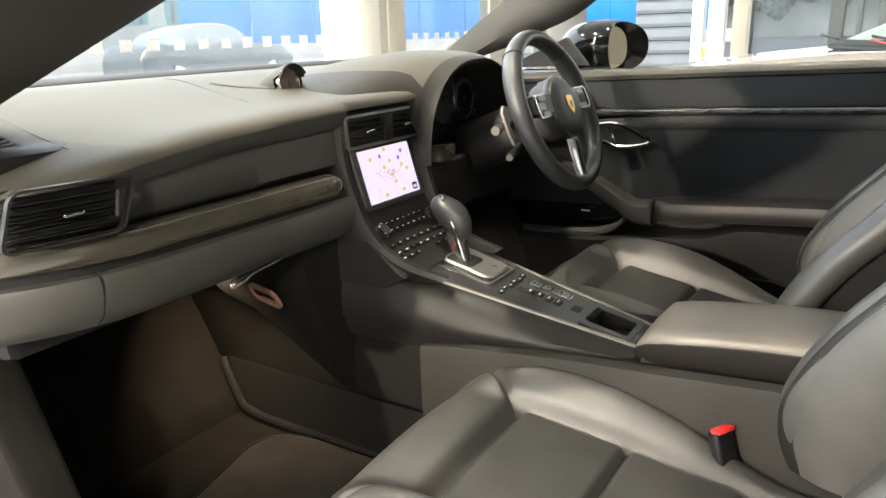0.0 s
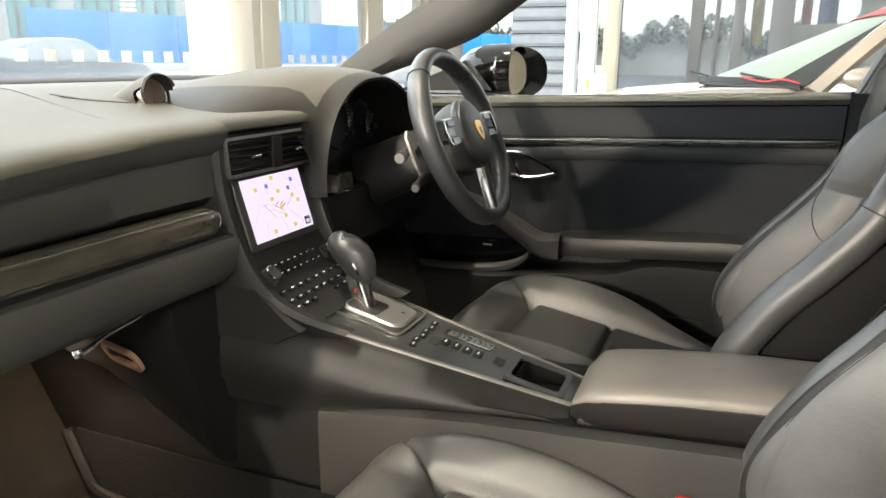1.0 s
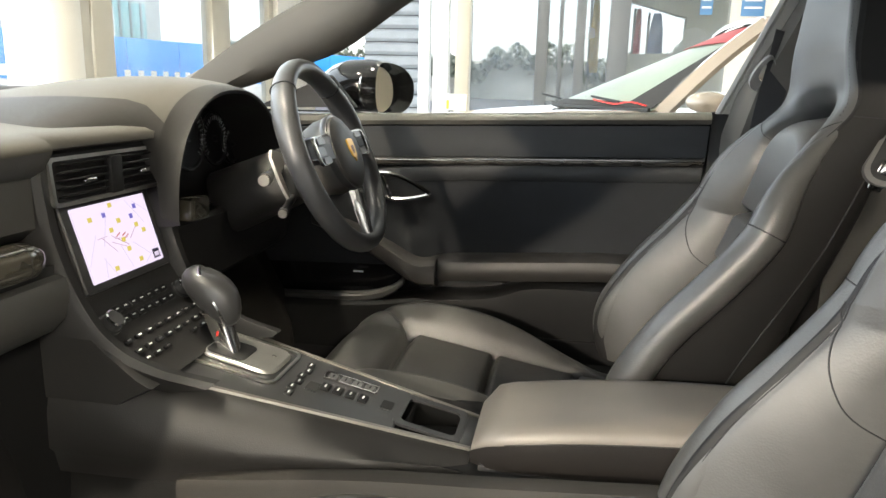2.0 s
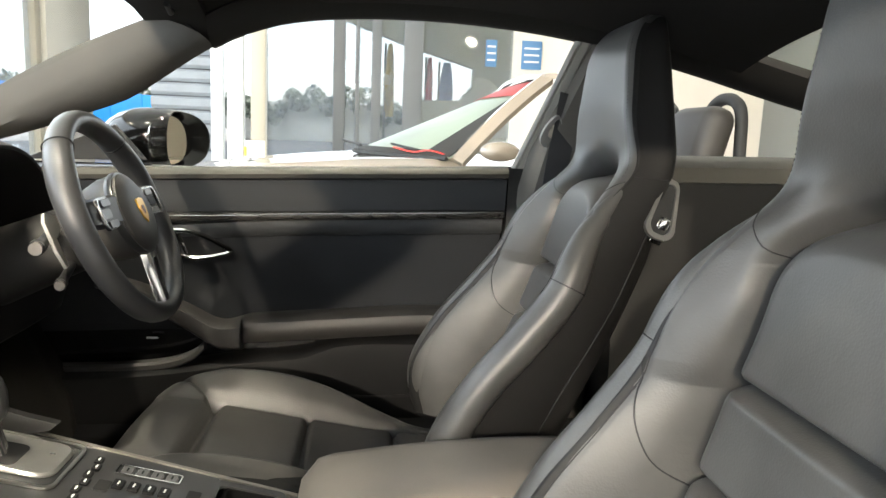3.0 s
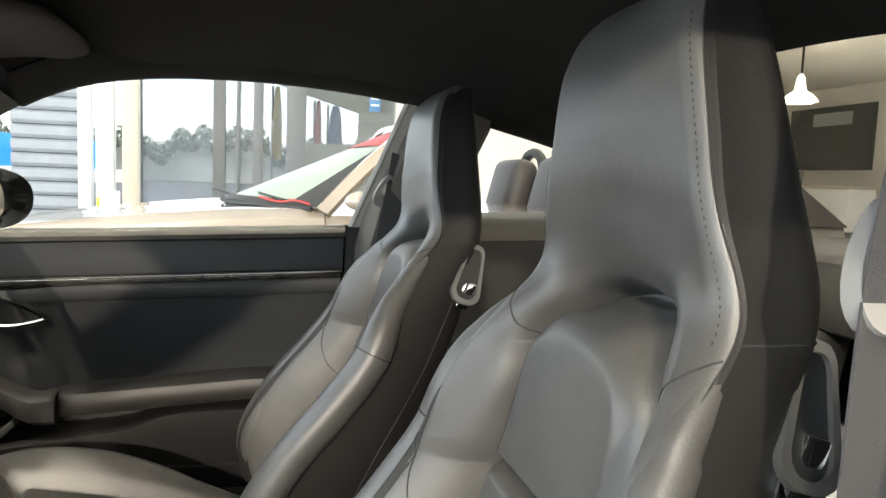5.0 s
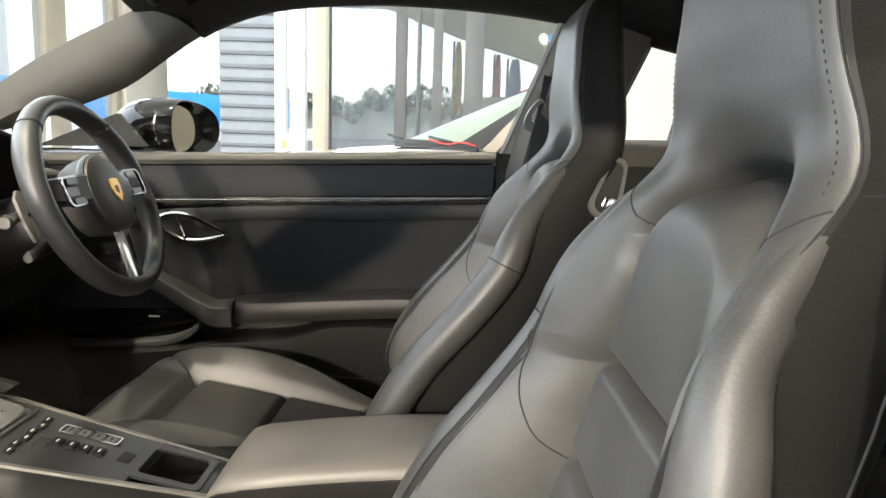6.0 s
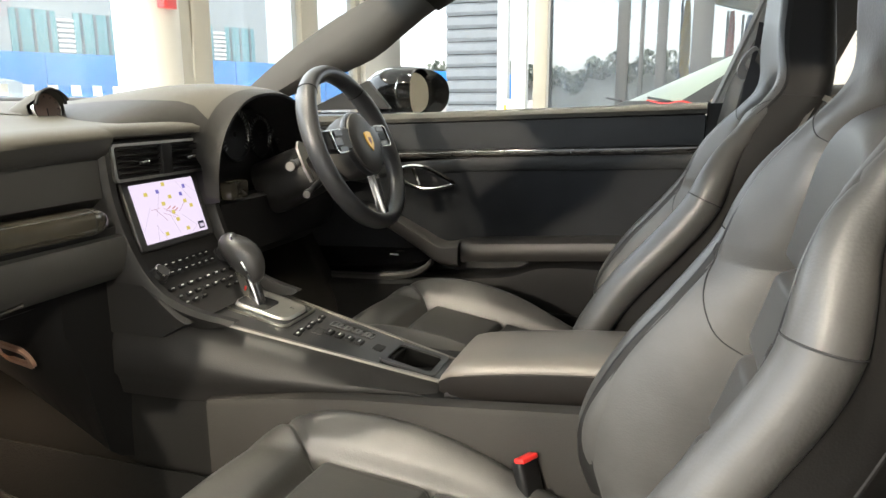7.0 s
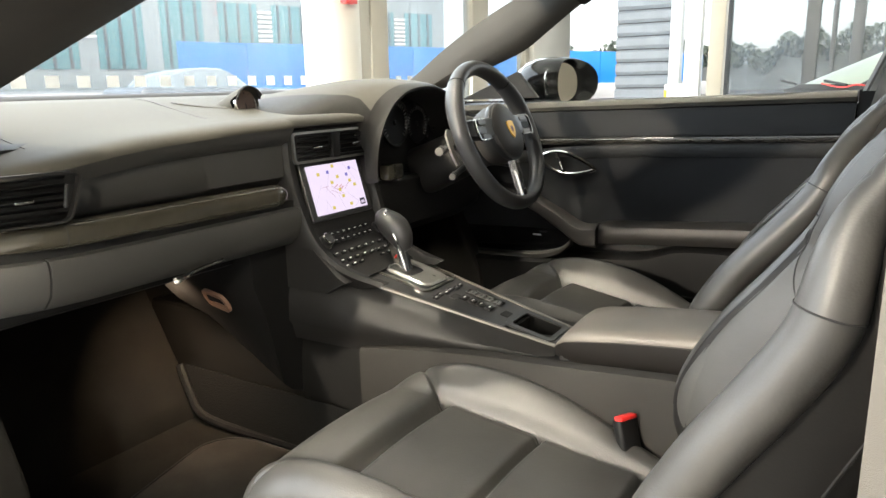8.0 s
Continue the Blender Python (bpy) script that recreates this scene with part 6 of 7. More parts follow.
column = thing("steering_column", "dark steering column shroud with control stalks", "steering column", (0.338, 0.66, 0.7))
bm = bm_new()
rings = []
for k in range(9):
    s = k / 8
    d = -0.045 - 0.17 * s
    w, h = 0.056 + 0.008 * s, 0.050 + 0.008 * s
    rings.append([wpt(w * math.copysign(abs(math.cos(a)) ** 0.7, math.cos(a)), -0.004 + h * math.copysign(abs(math.sin(a)) ** 0.75, math.sin(a)), d) for a in [j * math.pi / 12 for j in range(24)]])
loft(bm, rings)
part("shroud", bm, mat("shroud_grey", (0.020, 0.019, 0.018), 0.45, grain=0.2, grain_scale=700), column)
for sx in (-1, 1):
    for (a, b, r0) in (((0.055, 0.014), (0.150, 0.0), 0.009), ((0.050, -0.04), (0.135, -0.058), 0.007)):
        bm = bm_new()
        pts = [wpt(sx * (a[0] + (b[0] - a[0]) * t), a[1] + (b[1] - a[1]) * t, -0.080 + 0.012 * t) for t in (0, 0.3, 0.6, 0.8, 0.86, 0.97, 1.0)]
        tube(bm, pts, [r0, r0 * 0.95, r0 * 0.9, r0 * 0.95, r0 * 1.2, r0 * 1.2, r0 * 0.8], 12)
        stalk = part("stalk", bm, SATIN, column, "dark control stalk")
        bm = bm_new()
        tube(bm, [pts[-1], pts[-1] + (pts[-1] - pts[-2]).normalized() * 0.004], r0 * 1.0, 12)
        part("stalk_tip", bm, mat("stalk_tip", (0.16, 0.15, 0.14), 0.4), stalk)

# ---- showroom ----
TILE = mat("showroom_tile", (0.45, 0.44, 0.42), 0.25, stain=0.06, stain_scale=2)
bm = bm_new()
box(bm, (0, 0, -0.06), (400, 400, 0.10), 0)
solo("ground", bm, mat("forecourt", (0.06, 0.06, 0.06), 0.85, grain=0.5, grain_scale=40, stain=0.15, stain_scale=0.6), "grey asphalt forecourt round the showroom", "ground", kind="structure")
bm = bm_new()
box(bm, (2.0, -5.0, -0.005), (27, 16.2, 0.02), 0)
solo("showroom_floor", bm, TILE, "pale grey tiled showroom floor", "floor", kind="structure")
CEIL = mat("ceiling_white", (0.75, 0.73, 0.68), 0.8, stain=0.03)
bm = bm_new()
box(bm, (2.0, -5.0, 3.56), (27, 16.4, 0.1), 0)
solo("showroom_ceiling", bm, CEIL, "cream showroom ceiling", "ceiling", kind="structure")
WALL = mat("wall_cream", (0.72, 0.68, 0.6), 0.75, stain=0.04, stain_scale=2)
bm = bm_new()
box(bm, (2.0, -13.1, 1.75), (27, 0.2, 3.5), 0.01)
solo("wall_back", bm, WALL, "cream back wall of the showroom", "wall", kind="structure")

FRAME = mat("window_frame_cream", (0.46, 0.41, 0.32), 0.5, stain=0.04)
FRAME_D = mat("window_frame_grey", (0.16, 0.17, 0.18), 0.45)
PANE = glass_mat("shop_glass", (0.95, 0.97, 0.97), veil=0.24)
PANE_FRONT = glass_mat("front_glass", (0.95, 0.97, 0.97), veil=0.13)


def glazing(name, p0, p1, posts, z1=3.5, frame=FRAME, sill=True):
    """A glazed wall from p0 to p1 with upright posts at the given distances (distance, width)."""
    a, b = Vector((*p0, 0)), Vector((*p1, 0))
    d = (b - a).normalized()
    ang = math.atan2(d.y, d.x)
    w = thing(name, "tall glazed showroom wall in pale metal frames", "window", (*p0, 0), kind="structure")
    rot = Euler((0, 0, ang)).to_matrix()
    for s, width in posts:
        part("window_post", box(bm_new(), a + d * s + Vector((0, 0, z1 / 2)), (width, 0.10, z1), 0.006, rot), frame, w)
    L = (b - a).length
    for z, h in ((0.05, 0.10), (z1 - 0.1, 0.2)):
        part("window_rail", box(bm_new(), a + d * (L / 2) + Vector((0, 0, z)), (L, 0.09, h), 0.005, rot), frame, w)
    pane = part("pane", box(bm_new(), a + d * (L / 2) + Vector((0, 0, z1 / 2)), (L, 0.008, z1 - 0.3), 0, rot), PANE if frame is FRAME_D else PANE_FRONT, w)
    pane.visible_shadow = False
    return w


front = glazing("window_1", (-11.2, 3.1), (5.9, 3.1), [(2.3, 0.06), (4.3, 0.06), (6.3, 0.06), (8.3, 0.06), (10.4, 0.06), (14.28, 0.14), (14.47, 0.20), (16.0, 0.30), (17.0, 0.1)])
for k in range(29):
    x = 0.2 + 0.152 * k
    if not 2.6 < x < 3.4:
        part("glass_square", box(bm_new(), (x, 3.09, 0.915), (0.065, 0.002, 0.055), 0), WHITE, front)
side = glazing("window_2", (7.0, 1.35), (7.0, -5.0), [(0.0, 0.1), (0.80, 0.12), (0.99, 0.04), (1.19, 0.10), (1.58, 0.20), (6.3, 0.1)], frame=FRAME_D)
# Unseen glazing, added on the left to go with the fill lamp there.
glazing("window_added", (-11.4, -13.0), (-11.4, 3.1), [(0.1, 0.1), (3.2, 0.06), (6.4, 0.06), (9.6, 0.06), (12.8, 0.06), (16.0, 0.1)])
bm = bm_new()
box(bm, (6.4, 3.1, 1.75), (1.0, 0.15, 3.5), 0.01)
solo("wall_corner", bm, WALL, "cream wall at the corner of the showroom", "wall", kind="structure")
bm = bm_new()
box(bm, (7.05, -2.75, 1.75), (0.16, 2.9, 3.5), 0.01)
solo("wall_sign", bm, WALL, "cream wall between the windows of the showroom", "wall", kind="structure")
for yc_, zc_, w_, h_ in ((-1.50, 1.80, 0.22, 0.30), (-1.06, 1.80, 0.12, 0.28)):
    nb = thing("notice", "blue and white safety notice on the wall", "notice", (6.95, yc_, zc_))
    # The board's blue is paled with the haze that lies over it.
    part("board", box(bm_new(), (6.955, yc_, zc_), (0.012, w_, h_), 0.002), mat("notice_blue_hazed", (0.10, 0.24, 0.45), 0.5), nb)
    for q in range(3):
        part("text_bar", box(bm_new(), (6.946, yc_, zc_ + 0.07 - 0.07 * q), (0.003, w_ * 0.75, 0.02), 0), WHITE, nb)
bm = bm_new()
box(bm, (11.3, -5.05, 1.75), (8.5, 0.12, 3.5), 0.01)
solo("wall_return", bm, WALL, "cream return wall of the showroom", "wall", kind="structure")
bm = bm_new()
box(bm, (15.5, -9.0, 1.75), (0.2, 8.2, 3.5), 0.01)
solo("wall_far", bm, WALL, "cream far wall of the showroom", "wall", kind="structure")
LAMP_GLOW = glow("lamp_glow", (1.0, 0.92, 0.78), 4.0)
# The fitting at (-4.6, -2.4) goes with the added lamp.
for lx, ly in ((-3.05, 1.6), (-0.30, 1.25), (-0.15, 2.8), (2.9, 0.4), (-1.6, 0.2), (-8.8, 2.8), (-4.6, -2.4), (1.1, 0.3), (0.4, -3.2), (4.2, -2.6), (12.6, -10.4), (9.8, -10.4), (7.0, -8.4)):
    dl = thing("downlight", "round recessed ceiling downlight", "downlight", (lx, ly, 3.5), group="ceiling downlights")
    part("rim", turned(bm_new(), (lx, ly, 3.51), (0, 0, -1), [(0, 0.16), (0.012, 0.16), (0.014, 0.13), (0.004, 0.125)], 28), WHITE, dl)
    part("lens", turned(bm_new(), (lx, ly, 3.51), (0, 0, -1), [(0, 0.12), (0.003, 0.12)], 28), LAMP_GLOW, dl)
pen = thing("pendant_lamp", "white dome pendant lamp hanging from the ceiling", "pendant lamp", (9.95, -8.96, 2.6))
part("shade", turned(bm_new(), (9.95, -8.96, 2.55), (0, 0, 1), [(0.02, 0.20), (0.0, 0.30), (0.02, 0.31), (0.12, 0.22), (0.20, 0.10), (0.45, 0.06), (0.50, 0.02)], 28), WHITE, pen)
part("bulb", turned(bm_new(), (9.95, -8.96, 2.54), (0, 0, 1), [(0, 0.22), (0.01, 0.22)], 24), LAMP_GLOW, pen)
part("cord", tube(bm_new(), [(9.95, -8.96, 3.05), (9.95, -8.96, 3.5)], 0.02, 8), RUBBER, pen)
scr = thing("wall_screen", "dark wall display on the back wall", "display", (14.0, -12.95, 2.3))
part("panel", box(bm_new(), (13.6, -12.95, 2.3), (2.6, 0.08, 1.5), 0.01), mat("display_dark", (0.03, 0.035, 0.03), 0.2), scr)
part("caption_bar", box(bm_new(), (13.5, -12.9, 2.75), (1.2, 0.02, 0.30), 0), mat("caption_grey", (0.3, 0.32, 0.3), 0.5), scr)
desk = thing("reception_desk", "pale reception desk with small displays", "desk", (13.2, -12.0, 0))
part("desk_body", box(bm_new(), (13.2, -12.0, 0.55), (3.4, 0.7, 1.1), 0.02), WHITE, desk)
part("desk_top", box(bm_new(), (13.2, -12.0, 1.13), (3.5, 0.8, 0.05), 0.01), FRAME, desk)
# White door posts at the corner.
for x, y, w, m_ in ((5.9, 1.58, 0.10, WHITE), (5.9, 1.42, 0.14, WHITE), (5.92, 1.22, 0.13, FRAME)):
    bm = bm_new()
    box(bm, (x, y, 1.75), (0.12, w, 3.5), 0.006)
    solo("door_post", bm, m_, "pale upright door post at the showroom corner", "door post", (x, y, 0), kind="structure")
# Round column with a fire alarm call point.
bm = bm_new()
turned(bm, (2.37, 2.75, 0), (0, 0, 1), [(0, 0.17), (3.5, 0.17)], 48)
solo("column", bm, WALL, "cream round column inside the glazing", "column", kind="structure")
alarm = thing("alarm_box", "red fire alarm call point on the round column", "alarm box", (2.30, 2.56, 1.32))
part("case", box(bm_new(), (2.31, 2.56, 1.385), (0.10, 0.05, 0.10), 0.006), RED, alarm)
part("label_plate", box(bm_new(), (2.31, 2.533, 1.40), (0.055, 0.004, 0.035), 0.001), WHITE, alarm)

# Corrugated cladding outside the corner.
clad = thing("cladding", "grey corrugated metal cladding panel", "cladding", (6.2, 2.0, 0), kind="structure")
CLAD = mat("clad_grey", (0.27, 0.285, 0.305), 0.6, stain=0.08)
for k in range(26):
    z = 0.06 + 0.125 * k
    bm = bm_new()
    prism(bm, [(0, 0), (0.02, 0.0), (0.045, 0.03), (0.045, 0.095), (0.02, 0.115), (0, 0.115)], "y", 0, 0.62)
    bm.transform(Matrix.Translation((6.2, 1.62, z)) @ Matrix.Diagonal((-1, 1, 1, 1)))
    part("cladding_plank", bm, CLAD, clad)

part("backing", box(bm_new(), (6.215, 1.93, 1.7), (0.02, 0.62, 3.4), 0), mat("clad_groove", (0.10, 0.105, 0.11), 0.8), clad)

# Blue hoarding, wall and buildings outside.
BLUE = mat("hoarding_blue", (0.004, 0.17, 0.55), 0.5, stain=0.08, stain_scale=0.5)
hd = Vector((20.5, -7.1, 0)).normalized()
hoard = thing("hoarding", "long blue site hoarding beyond the glass", "hoarding", (15.2, 20.2, 0), kind="structure")
h_rot = Euler((0, 0, math.atan2(hd.y, hd.x))).to_matrix()
for k in range(13):
    c = Vector((15.2, 20.2, 1.6)) + hd * (2.46 * k + 1.23)
    part("hoarding_panel", box(bm_new(), c, (2.42, 0.05, 1.6), 0.01, h_rot), BLUE, hoard)
part("plinth", box(bm_new(), Vector((15.2, 20.2, 0.40)) + hd * 10, (50, 0.5, 0.80), 0.02, h_rot), mat("barrier_concrete", (0.38, 0.38, 0.37), 0.8, stain=0.12, stain_scale=1), hoard, "white concrete barrier along the hoarding's foot")
bld = thing("office_building", "pale office building with dark louvred windows", "building", (22, 34, 0))
part("wall", box(bm_new(), (25, 36, 4), (40, 6, 8), 0.05, h_rot), mat("building_pale", (0.27, 0.30, 0.305), 0.6, stain=0.08, stain_scale=0.3), bld)
bn = Vector((hd.y, -hd.x, 0))
for k in range(12):
    c = Vector((25, 36, 3.4)) + hd * (3.2 * k - 17.5) + bn * 3.02
    # Window and mullion colours are lightened to carry distance haze.
    wn_ = part("window", box(bm_new(), c + Vector((0, 0, 0.3)), (2.3, 0.1, 3.6), 0.02, h_rot), mat("window_cyan", (0.10, 0.24, 0.26), 0.2), bld)
    for s_ in (-0.75, 0.0, 0.75):
        part("mullion", box(bm_new(), c + hd * s_ + bn * 0.06 + Vector((0, 0, 0.3)), (0.16, 0.06, 3.6), 0.01, h_rot), mat("mullion_dark", (0.06, 0.08, 0.085), 0.5), wn_)
    if k % 3 != 1:
        continue
    for q in range(7):
        part("louvre", box(bm_new(), c + hd * 1.6 + bn * 0.06 + Vector((0, 0, 0.1 + 0.26 * q)), (0.85, 0.10, 0.13), 0.01, h_rot), WHITE, wn_)

# Porch outside the side glazing, with banners beyond it.
porch = thing("porch", "grey entrance porch with a sloping soffit outside", "porch", (9.0, -1.5, 0), kind="structure")
# Porch colour is paled to hold the haze outside.
PORCH = mat("porch_grey", (0.42, 0.42, 0.36), 0.8, stain=0.08, stain_scale=1)
part("soffit", prism(bm_new(), [(1.3, 2.62), (-0.25, 2.07), (-1.15, 1.82), (-1.15, 3.4), (1.3, 3.4)], "x", 8.95, 9.10), PORCH, porch)
part("side_wall", prism(bm_new(), [(-1.15, 0.0), (-1.15, 3.4), (-3.6, 3.4), (-3.6, 0.0)], "x", 8.95, 9.10), PORCH, porch)
part("low_wall", prism(bm_new(), [(-0.30, 0.0), (-0.30, 1.36), (-1.15, 1.39), (-1.15, 0.0)], "x", 8.95, 9.10), PORCH, porch)
for y_, z_, w_, c_ in ((-0.80, 1.85, 0.13, (0.42, 0.05, 0.06)), (-1.10, 1.78, 0.26, (0.10, 0.17, 0.36)), (-0.10, 2.05, 0.16, (0.50, 0.34, 0.06))):
    banner = thing("banner", "tall feather banner on a pole outside", "banner", (12.0, y_, 0), group="banners")
    bm = bm_new()
    sheet(bm, lambda u, v: (12.0 + 0.05 * math.sin(5 * v + 3 * u), y_ + w_ * (u - 0.5) * (1 - 0.6 * v ** 4), z_ - 0.85 + 1.25 * v), 6, 12, (0.004, 0, 0))
    part("cloth", bm, mat("banner_%d" % int(100 * c_[0]), c_, 0.7, stain=0.1), banner)
    part("pole", tube(bm_new(), [(12.01, y_ + w_ / 2, 0), (12.01, y_ + w_ / 2, z_ + 0.4)], 0.02, 8), FRAME_D, banner)

# Saloon parked outside in front of the hoarding.
saloon = thing("saloon_car", "dark grey saloon car parked outside the glass", "car", (11.2, 14.5, 0))
SALOON = mat("saloon_paint", (0.09, 0.105, 0.11), 0.3, coat=1.0, stain=0.05)
bm = bm_new()
belt = curve((-2.3, 0.62), (-2.2, 0.80), (-1.4, 0.88), (-0.5, 0.90), (1.0, 0.88), (1.9, 0.80), (2.25, 0.66), (2.32, 0.55))
rings = []
for k in range(25):
    u = -2.3 + 4.62 * k / 24
    z, w = belt(u), 0.86 - 0.16 * (abs(u) / 2.32) ** 4
    rings.append([(11.2 + u, 14.5 + w * c, zz) for c, zz in ((-1, 0.24), (-1.02, 0.5), (-1, z - 0.08), (-0.93, z), (0.93, z), (1, z - 0.08), (1, 0.24))])
loft(bm, rings)
part("body", bm, SALOON, saloon)
bm = bm_new()
roof = curve((-1.75, 0.86), (-1.3, 1.18), (-0.8, 1.32), (-0.2, 1.36), (0.4, 1.31), (1.15, 0.90))
rings = []
for k in range(17):
    u = -1.75 + 2.9 * k / 16
    z = roof(u)
    rings.append([(11.2 + u, 14.5 + c, zz) for c, zz in ((-0.80, 0.84), (-0.62, z - 0.04), (-0.52, z), (0.52, z), (0.62, z - 0.04), (0.80, 0.84))])
loft(bm, rings)
part("cabin", bm, mat("saloon_glass", (0.25, 0.29, 0.30), 0.1, coat=1.0), saloon)
for u in (-1.35, 1.35):
    tyre = part("wheel", turned(bm_new(), (11.2 + u, 13.66, 0.31), (0, 1, 0), [(0, 0.20), (0, 0.31), (0.2, 0.31), (0.2, 0.2)], 28), RUBBER, saloon)
    part("rim", turned(bm_new(), (11.2 + u, 13.645, 0.31), (0, 1, 0), [(0, 0.03), (0.01, 0.21), (0.1, 0.21)], 20), WHITE, tyre)

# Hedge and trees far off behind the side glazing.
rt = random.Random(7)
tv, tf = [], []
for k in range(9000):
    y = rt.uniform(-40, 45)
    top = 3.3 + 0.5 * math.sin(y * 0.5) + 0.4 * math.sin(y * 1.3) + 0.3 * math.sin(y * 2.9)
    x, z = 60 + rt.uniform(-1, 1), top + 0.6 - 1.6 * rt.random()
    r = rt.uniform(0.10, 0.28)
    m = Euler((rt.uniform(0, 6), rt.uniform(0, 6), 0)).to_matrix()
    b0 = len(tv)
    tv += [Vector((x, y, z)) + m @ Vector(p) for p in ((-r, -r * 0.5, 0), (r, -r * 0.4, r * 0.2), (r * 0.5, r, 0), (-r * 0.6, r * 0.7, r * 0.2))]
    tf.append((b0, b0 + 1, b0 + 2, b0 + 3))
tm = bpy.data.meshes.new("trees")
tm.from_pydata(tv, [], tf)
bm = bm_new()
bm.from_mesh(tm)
# Haze over the distance is mixed into the paler leaf colour.
solo("trees", bm, mat("foliage_hazed", (0.125, 0.15, 0.12), 0.8, stain=0.3, stain_scale=1), "far row of green trees beyond the car park", "trees", kind="stuff", smooth=False)

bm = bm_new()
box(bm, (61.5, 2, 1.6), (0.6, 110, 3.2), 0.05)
# The bank's grey is lightened for the same haze.
solo("far_bank", bm, mat("bank_hazed", (0.50, 0.505, 0.47), 0.9, stain=0.25, stain_scale=0.4), "grey bank along the far side of the car park", "bank", kind="structure")

# ---- the white car alongside ----
WHITECAR = mat("cream_paint", (0.26, 0.215, 0.17), 0.25, coat=1.0, stain=0.02)
car = thing("parked_car", "white open sports car parked alongside with its bonnet near", "car", (3.0, 0, 0))
cx = 2.95
bm = bm_new()
rings = []
for y, z, w in ((1.95, 0.42, 0.70), (1.90, 0.54, 0.80), (1.75, 0.60, 0.86), (1.4, 0.665, 0.89), (1.0, 0.72, 0.90), (0.6, 0.765, 0.90), (0.2, 0.80, 0.89), (-0.16, 0.81, 0.88)):
    rings.append([(cx + w * c_, y - 0.10 * c_ * c_ * (y > 1.2), z + dz) for c_, dz in ((-1, -0.36), (-1, -0.10), (-0.975, -0.03), (-0.90, 0.004), (-0.74, 0.008), (-0.60, -0.012), (-0.3, 0.0), (0, 0.006), (0.3, 0.0), (0.60, -0.012), (0.74, 0.008), (0.90, 0.004), (0.975, -0.03), (1, -0.10), (1, -0.36))])
loft(bm, rings)
part("bonnet", bm, WHITECAR, car)
bm = bm_new()
rings = []
for y, z in ((-0.165, 0.79), (-0.6, 0.80), (-1.1, 0.82), (-2.0, 0.85), (-2.5, 0.75)):
    rings.append([(cx + 0.88 * c_, y, z + dz) for c_, dz in ((-1, -0.65), (-1.02, -0.2), (-1, -0.06), (-0.95, 0), (0.95, 0), (1, -0.06), (1.02, -0.2), (1, -0.65))])
loft(bm, rings)
part("body_side", bm, WHITECAR, car)
bm = bm_new()
rings = []
for k in range(13):
    c_ = 1 - 2 * k / 12
    p_ = Vector((cx + 0.60 * c_, -0.55 - 0.03 * c_ * c_, 1.185 + 0.02 * (1 - c_ * c_)))
    rings.append([p_ + Vector((0, dy, dz)) for dy, dz in ((0.03, -0.012), (0.02, 0.012), (-0.03, 0.016), (-0.05, -0.01))])
loft(bm, rings)
part("screen_frame", bm, WHITECAR, car)
for sx in (-1, 1):
    bm = bm_new()
    box(bm, (cx + sx * 0.37, -1.35, 0.80), (0.44, 0.16, 0.60), 0.07, Euler((radians(14), 0, 0)).to_matrix(), 4)
    part("seat_back", bm, mat("seat_hide_dark", (0.022, 0.02, 0.018), 0.6), car)
    bm = bm_new()
    tube(bm, smooth_path([(cx + sx * 0.55, -1.52, 0.86), (cx + sx * 0.52, -1.52, 1.08), (cx + sx * 0.37, -1.52, 1.14), (cx + sx * 0.22, -1.52, 1.08), (cx + sx * 0.19, -1.52, 0.86)], 6), 0.030, 10)
    part("roll_hoop", bm, RUBBER, car)
for sx in (-1, 1):
    bm = bm_new()
    rings = []
    for k in range(11):
        s_ = k / 10
        c_ = Vector((cx + sx * (0.84 - 0.26 * s_), -0.14 - 0.42 * s_, 0.80 + 0.375 * s_ + 0.02 * math.sin(math.pi * s_)))
        rings.append([c_ + Vector((sx * dx, dy, dz)) for dx, dy, dz in ((-0.05, 0.02, 0.012), (0.0, 0.01, 0.02), (0.035, -0.03, 0.0), (0.0, -0.04, -0.02))])
    loft(bm, rings)
    part("pillar", bm, WHITECAR, car)
bm = bm_new()
sheet(bm, lambda u, v: (cx + (1 - 2 * u) * (0.82 - 0.26 * v), 0.27 - 0.82 * v - (0.40 - 0.35 * v) * (1 - 2 * u) ** 2, 0.815 + 0.365 * v), 14, 8, (0, 0.004, 0.004))
# Opaque pale green stands for what the glass reflects and shows.
part("windscreen", bm, mat("screen_glass", (0.20, 0.24, 0.19), 0.35, stain=0.35, stain_scale=3), car, "windscreen with its reflections put in as pale green")
SCREEN = lambda u, v: (cx + (1 - 2 * u) * (0.82 - 0.26 * v), 0.27 - 0.82 * v - (0.40 - 0.35 * v) * (1 - 2 * u) ** 2 + 0.006, 0.815 + 0.365 * v + 0.008)
for u0, u1, v0, v1 in ((0.0, 0.075, 0.0, 1.0), (0.925, 1.0, 0.0, 1.0), (0.075, 0.925, 0.0, 0.06), (0.075, 0.925, 0.96, 1.0)):
    bm = bm_new()
    sheet(bm, lambda u, v: SCREEN(u0 + (u1 - u0) * u, v0 + (v1 - v0) * v), 8, 8, (0, 0.002, 0.002))
    part("screen_border", bm, RUBBER, car)
bm = bm_new()
tube(bm, [(cx + (1 - 2 * k / 12) * 0.83, 0.29 - 0.40 * (1 - 2 * k / 12) ** 2, 0.815) for k in range(13)], 0.009, 6)
part("scuttle", bm, RUBBER, car)
# Red of cabin and reflection in the glass, laid on as a band.
bm = bm_new()
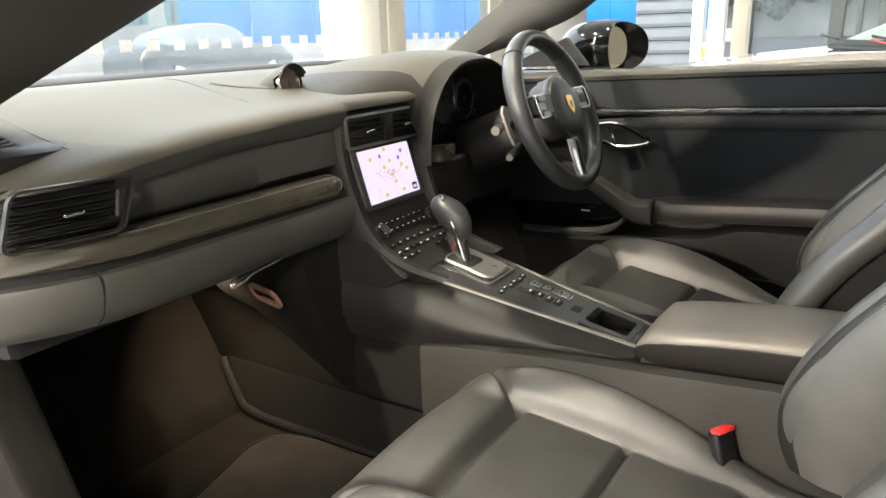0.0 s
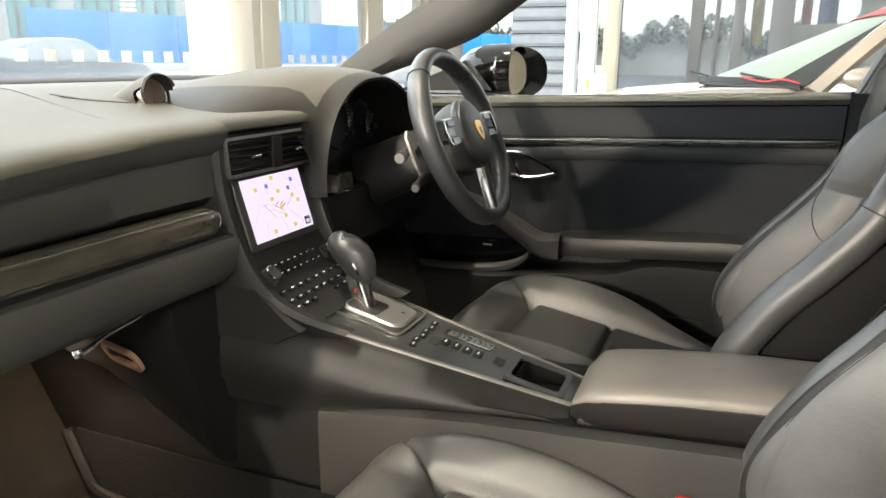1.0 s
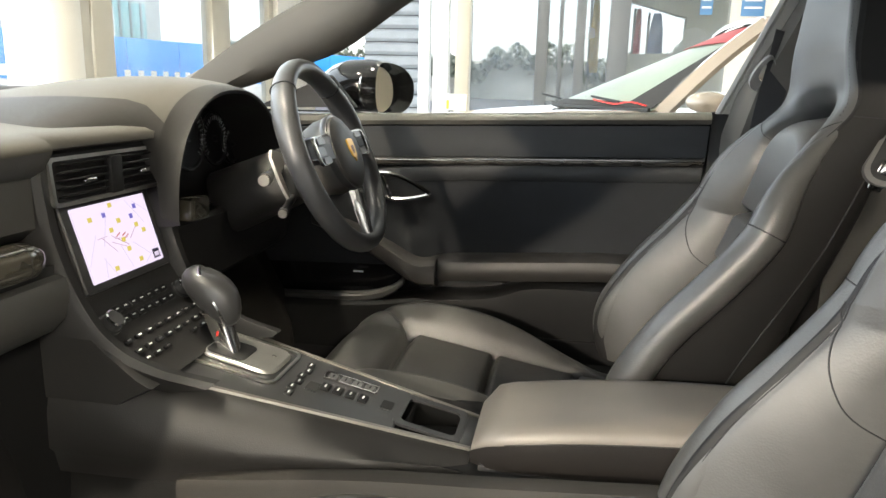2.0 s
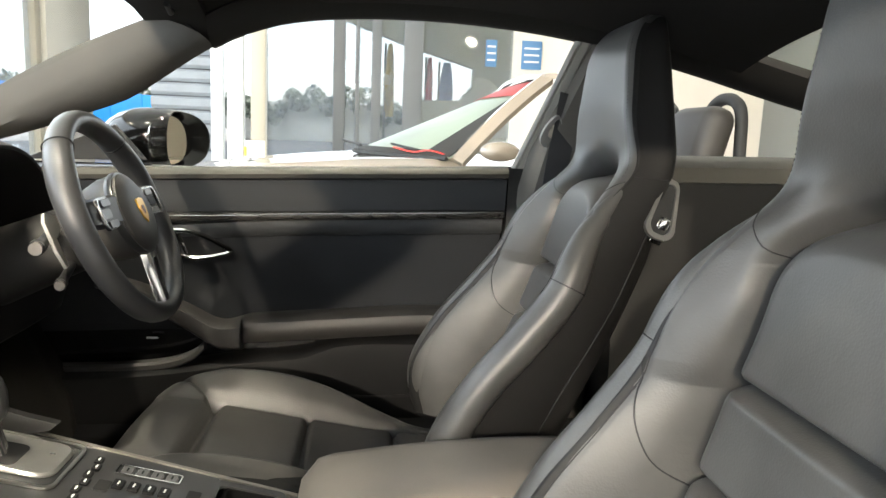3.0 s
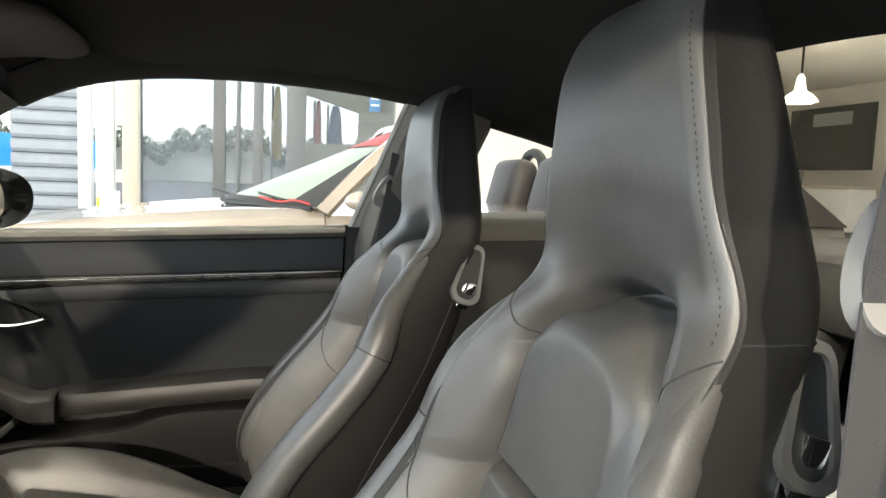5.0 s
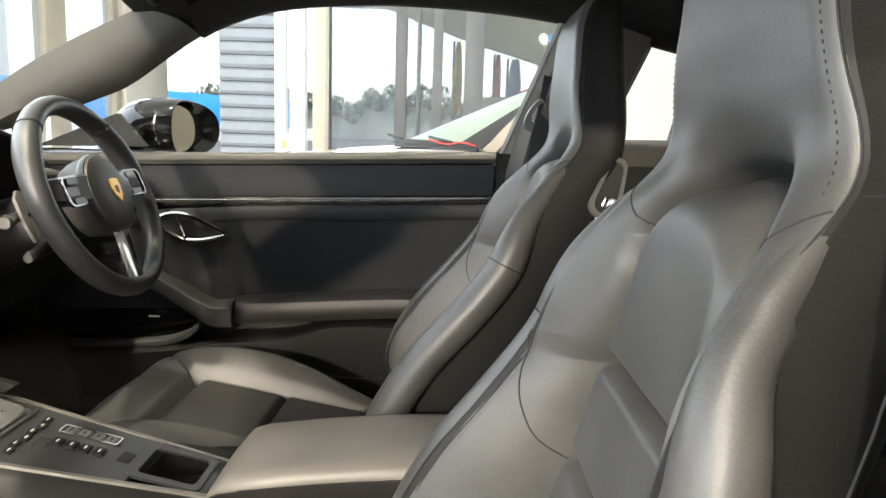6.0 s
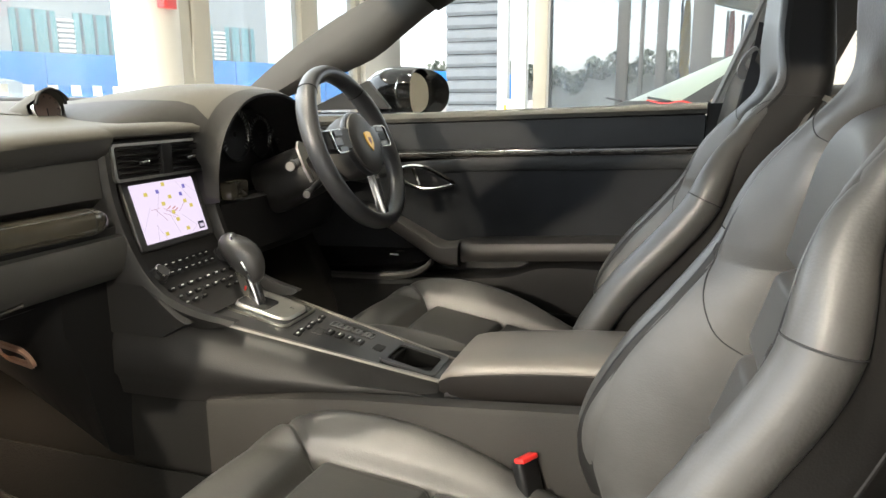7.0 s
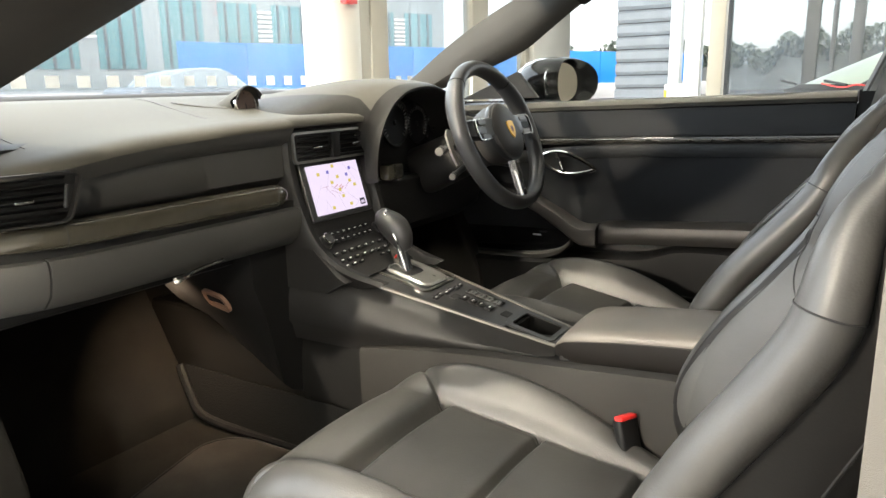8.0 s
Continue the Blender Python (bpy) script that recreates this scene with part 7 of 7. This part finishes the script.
sheet(bm, lambda u, v: SCREEN(0.075 + 0.85 * u, 0.76 + 0.20 * v), 10, 4, (0, 0.0015, 0.0015))
part("screen_band", bm, mat("band_red", (0.32, 0.03, 0.03), 0.5), car, "dark red band painted for the red reflected in the windscreen")
for x0, y0 in ((-0.70, 0.0), (-0.05, 0.25)):
    bm = bm_new()
    tube(bm, [(cx + x0, y0, 0.845), (cx + x0 + 0.3, y0 + 0.10, 0.862), (cx + x0 + 0.62, y0 + 0.12, 0.865)], 0.005, 6)
    part("wiper", bm, RUBBER, car)
bm = bm_new()
tube(bm, smooth_path([(cx - 0.80, -0.16, 0.815), (cx - 0.76, -0.05, 0.845), (cx - 0.66, 0.02, 0.835), (cx - 0.56, 0.10, 0.85)], 5), 0.003, 6)
part("cable", bm, RED, car, "red charging cable over the scuttle")
bm = bm_new()
rings = []
for k in range(9):
    s = k / 8
    r = math.sqrt(max(0.02, 1 - (2 * s - 1) ** 2))
    rings.append([(cx - 0.84 - 0.16 * s, -0.33 + 0.085 * r * math.cos(a) + 0.03 * s, 0.855 + 0.042 * r * math.sin(a)) for a in [j * math.pi / 8 for j in range(16)]])
loft(bm, rings)
part("wing_mirror", bm, WHITECAR, car)
tagged(car, label="cream white open-top sports car parked alongside")
for sy in (1.15, -1.3):
    bm = bm_new()
    turned(bm, (cx - 0.90, sy, 0.33), (1, 0, 0), [(0, 0.22), (0, 0.33), (0.22, 0.33), (0.22, 0.22)], 36)
    wh = part("wheel", bm, RUBBER, car)
    bm = bm_new()
    turned(bm, (cx - 0.905, sy, 0.33), (1, 0, 0), [(0, 0.02), (0.01, 0.22), (0.1, 0.22)], 24)
    part("rim", bm, ALU, wh)

# Small card left on the bonnet.
card = thing("paper_card", "small white card with a yellow corner on the white car's bonnet", "card", (2.3, 0.665, 0.765))
part("sheet", box(bm_new(), (2.3, 0.69, 0.822), (0.012, 0.085, 0.07), 0.001, Euler((0, radians(-12), radians(8))).to_matrix()), WHITE, card)
part("corner_mark", box(bm_new(), (2.292, 0.727, 0.812), (0.004, 0.012, 0.04), 0.0005, Euler((0, radians(-12), radians(8))).to_matrix()), mat("card_yellow", (0.7, 0.5, 0.05), 0.6), card)
